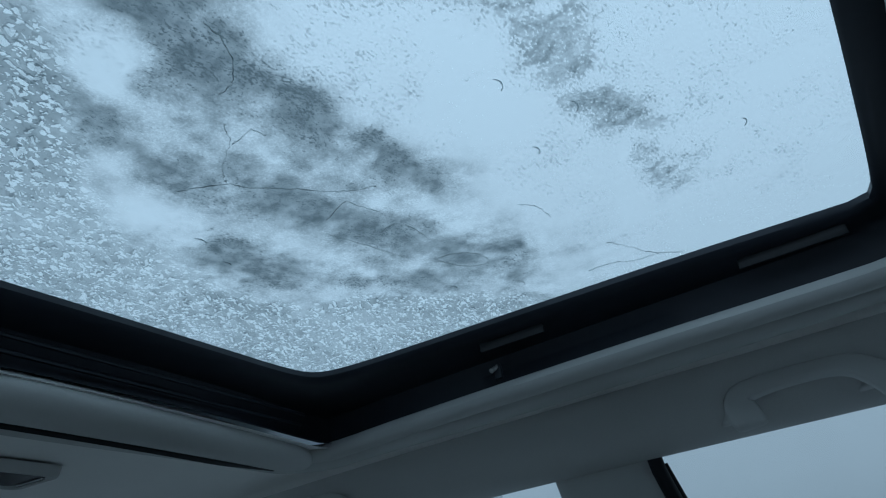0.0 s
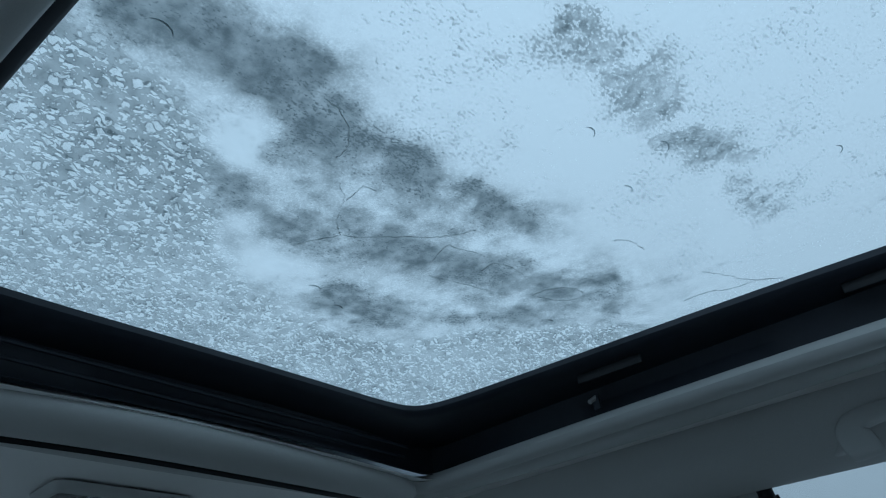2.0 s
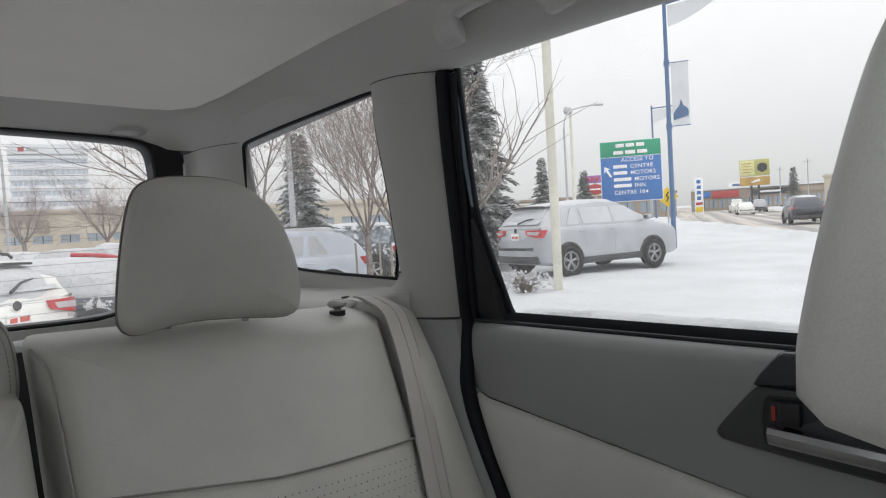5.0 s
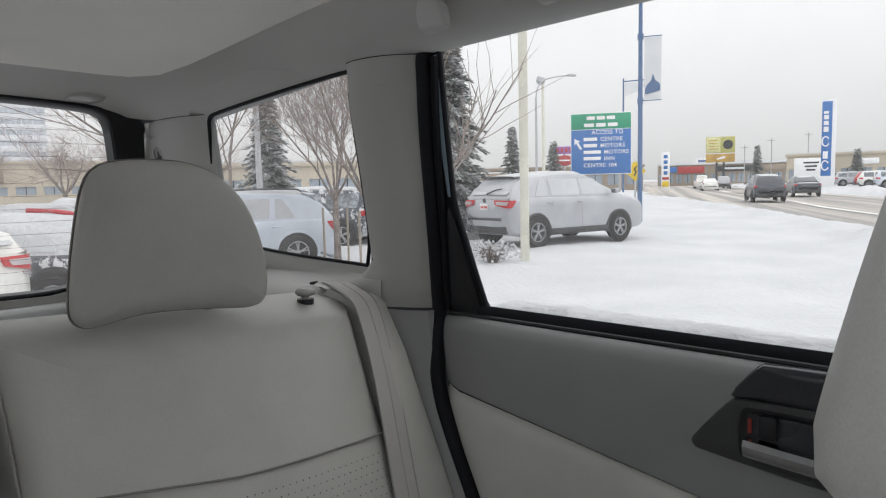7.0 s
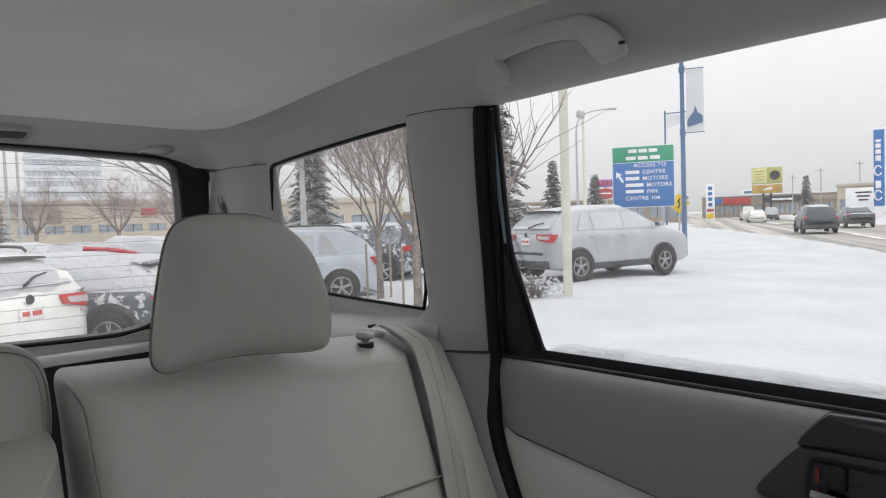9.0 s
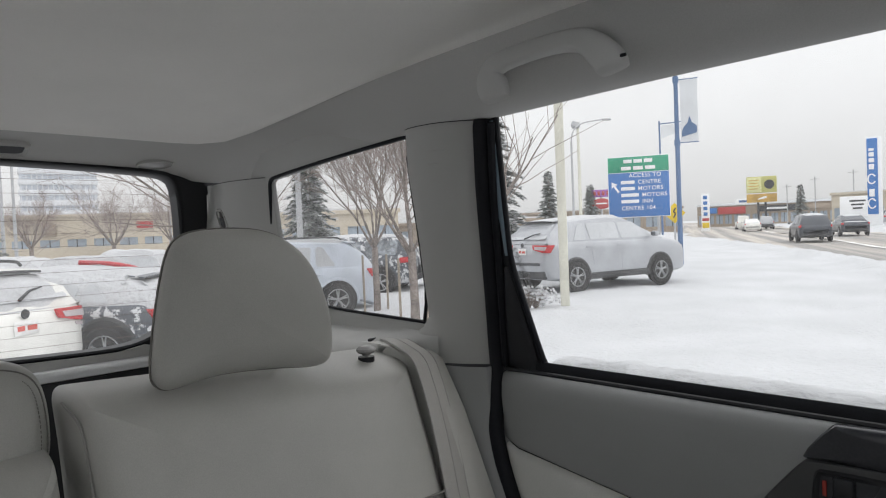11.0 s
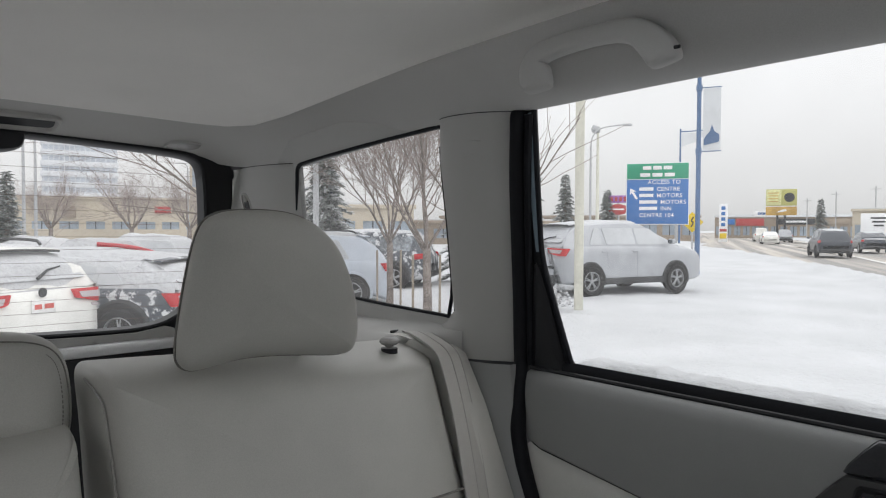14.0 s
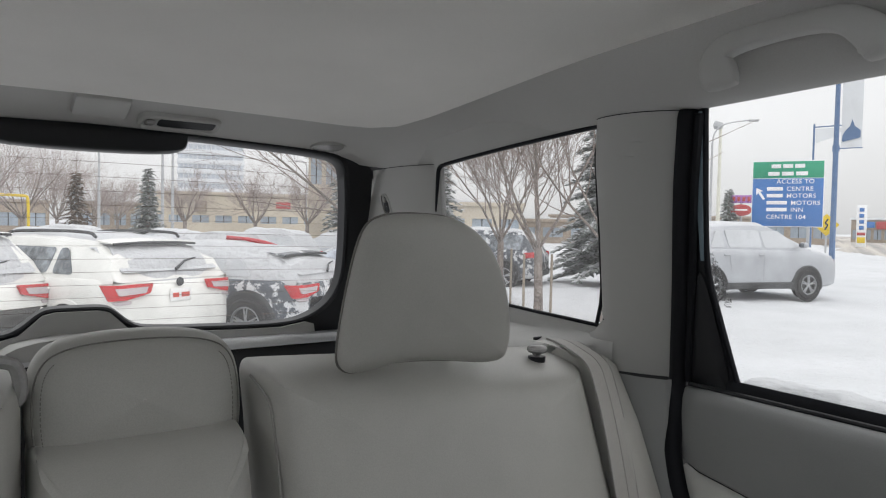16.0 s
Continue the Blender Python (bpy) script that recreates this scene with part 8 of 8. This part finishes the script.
part("foot", moved(block((2.6, 1.6, 0.3), (0, -1.4, 0), 0.03), SB), CONCRETE, small)

frame_y = thing("height_bar", (1.5, 60.2, -0.3), "yellow height bar over a driveway", "barrier")
part("bar", tube(smooth_line([(-4, 0, 0), (-4, 0, 3.2), (-3.8, 0, 3.35), (0.0, 0, 3.35), (0.2, 0, 3.2), (0.2, 0, 0)], 2), 0.11, 8), YELLOW, frame_y)
for x, y in ((8.3, 44.5), (9.2, 46.0), (5.6, 52.0), (24.0, 60.0), (27.5, 42.0), (11.6, 18.9)):
    p = thing("lot_lamp", (x, y, -0.4), "tall grey parking lot lamp pole", "street lamp", "lot lamps")
    part("pole", tube([(0, 0, 0), (0, 0, 7.0)], [0.11, 0.07], 8), GALV, p)
    part("arm", tube(smooth_line([(0, 0, 6.9), (-0.05, 0, 7.4), (-0.5, 0, 7.6), (-1.1, 0, 7.5)], 2), 0.05, 6), GALV, p)

# utility poles far along the road
for x, y, h in ((111.0, 33.5, 7.0), (112.5, 38.0, 6.2), (108.0, 27.6, 7.4)):
    p = thing("utility_pole", (x, y, 0.2), "thin wooden utility pole with crossarm", "utility pole", "utility poles")
    part("pole", tube([(0, 0, 0), (0, 0, h)], 0.08, 6), GALV, p)
    part("crossarm", block((0.07, 1.3, 0.08), (0, 0, h - 0.4)), GALV, p)


# ---- buildings ----
def low_building(place, right, width, depth, height, wall_mat, label, bays, sill, head, signs=(), parapet=None):
    """A flat-roofed shop block; the front faces the lot, windows are set into it one by one."""
    t = thing("building", place, label, "building", "low buildings")
    F = face_matrix((0, 0, 0), right)
    holes, gap = [], width / bays
    for k in range(bays):
        x0 = -width / 2 + gap * (k + 0.14)
        holes.append([Vector(q) for q in ((x0, sill), (x0 + gap * 0.72, sill), (x0 + gap * 0.72, head), (x0, head))])
    part("front_wall", moved(plate([Vector(q) for q in ((-width / 2, -0.5), (width / 2, -0.5), (width / 2, height), (-width / 2, height))], holes, lambda u, v: Vector((u, v, 0)), thick=(0, 0, -0.3)), F), wall_mat, t, smooth=False)
    part("back_volume", moved(block((width - 0.02, height + 0.35, depth), (0, height / 2 - 0.3, -depth / 2 - 0.45)), F), wall_mat, t, smooth=False)
    part("parapet", moved(block((width + 0.4, 0.35, 0.6), (0, height, -0.05), 0.04), F), parapet or wall_mat, t)
    part("roof_snow", moved(block((width, 0.25, depth), (0, height + 0.2, -depth / 2), 0.1), F), SNOW, t, "snow on the flat roof")
    for h in holes:
        c = (h[0] + h[2]) / 2
        w = part("window", moved(block((h[1].x - h[0].x, h[2].y - h[1].y, 0.06), (c.x, c.y, -0.2)), F), FARGLASS, t)
        part("frame", moved(block((0.10, h[2].y - h[1].y, 0.10), (c.x, c.y, -0.16)), F), CLADDING, w)
    for x, y, w, h, m in signs:
        part("sign_panel", moved(block((w, h, 0.25), (x, y, 0.14), 0.05), F), m, t)
    return t


# white office tower with ribbon windows
office = thing("building", (37.3, 146.0, -0.5), "white office tower with dark ribbon windows", "building")
OF = face_matrix((0, 0, 0), (43.56 - 31.45, 143.69 - 146.83))
floors, fh, ow = 8, 2.05, 13.6
for k in range(floors + 1):
    z = 2.2 + k * fh
    part("wall_band", moved(block((ow, fh * 0.52, 11), (0, z, -5.5), 0.05), OF), CONCRETE, office)
    if k < floors:
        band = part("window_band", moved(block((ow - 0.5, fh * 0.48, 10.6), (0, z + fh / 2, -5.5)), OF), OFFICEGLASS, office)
        bm = bmesh.new()
        for j in range(15):
            block((0.12, fh * 0.48, 0.1), (-ow / 2 + 0.45 + j * 0.905, z + fh / 2, -0.18), bm=bm)
        part("mullions", moved(bm, OF), CONCRETE, band)
part("roof_band", moved(block((ow, 2.3, 11), (0, 2.2 + floors * fh + 1.2, -5.5), 0.05), OF), CONCRETE, office)
part("emblem", moved(block((1.0, 0.8, 0.1), (-4.5, 2.2 + floors * fh + 1.3, 0.05), 0.05), OF), SIGNRED, office, "small red mark")
part("name_bar", moved(block((2.0, 0.5, 0.1), (-2.6, 2.2 + floors * fh + 1.3, 0.05), 0.05), OF), GALV, office)
part("base", moved(block((ow + 4, 4.0, 13), (0, 0.2, -6), 0.05), OF), BROWN, office)

low_building((28.5, 93.0, -0.4), (0.95, -0.30), 27, 14, 5.6, BEIGE, "long beige two storey building behind the lot", 9, 1.6, 2.6, ((5.0, 4.2, 2.0, 0.9, SIGNRED), (-6, 3.8, 1.6, 1.6, BROWN)))
low_building((14.5, 100.0, -0.4), (0.97, -0.24), 12, 10, 4.0, BROWN, "brown low building beside the office tower", 6, 1.0, 2.6)
low_building((27.7, 60.8, -0.4), (0.86, -0.50), 6, 10, 9.5, BEIGE, "tall beige building at the corner of the lot", 4, 5.6, 8.2)
low_building((30.0, 48.0, -0.4), (0.80, -0.60), 16, 8, 3.6, BEIGE, "beige low building beyond the trees", 7, 0.9, 2.4)
low_building((48.0, 52.0, -0.2), (0.72, -0.70), 26, 8, 2.3, BROWN, "low brown building along the side street", 9, 0.6, 1.6)
low_building((145.8, 52.6, 0.0), (0.33, -0.94), 28.4, 14, 4.3, BROWN, "long row of shops with coloured sign boards", 16, 0.3, 2.2, ((-11.6, 3.2, 2.7, 1.2, SIGNBLUE), (-7.3, 3.1, 5.4, 1.5, SIGNRED), (-4.3, 4.9, 4.6, 1.1, SIGNWHITE), (-4.3, 4.9, 3.2, 0.6, SIGNBLUE), (1.35, 3.2, 6.7, 1.2, CLADDING), (1.35, 3.2, 4.0, 0.5, SIGNWHITE), (8.8, 3.2, 4.0, 1.0, BROWN), (12.7, 3.4, 2.4, 1.4, ORANGE)), CONCRETE)
low_building((107.2, 23.5, 0.0), (0.22, -0.97), 13, 12, 4.2, BEIGE, "beige shop block across the road", 6, 0.3, 2.2, ((-2, 3.2, 3.0, 0.9, LIME), (3.5, 3.1, 2.6, 0.8, SIGNWHITE)))
low_building((85.0, 64.0, 0.0), (0.55, -0.83), 40, 10, 3.4, BROWN, "low dark buildings far down the road", 14, 0.6, 2.2)
low_building((-12.0, 95.0, -0.4), (1.0, 0.05), 34, 10, 3.8, BROWN, "low brown building behind bare trees", 12, 0.8, 2.4)
for k, (s, q, m) in enumerate(((75, 22, WHITECAR), (80, 23, REDCAR), (86, 22.5, SILVERCAR), (93, 23, DARKCAR), (70, 22, BLUECAR), (100, 23, WHITECAR))):
    p = ROAD_DIR * s + ROAD_N * q
    car((p.x, p.y, -0.02), (0.3, -0.95), "parked car in front of the shops", m, 4.6, 1.8, 1.6, 1.0, snow=0.05, far=True, rails=False, group="cars by the shops")
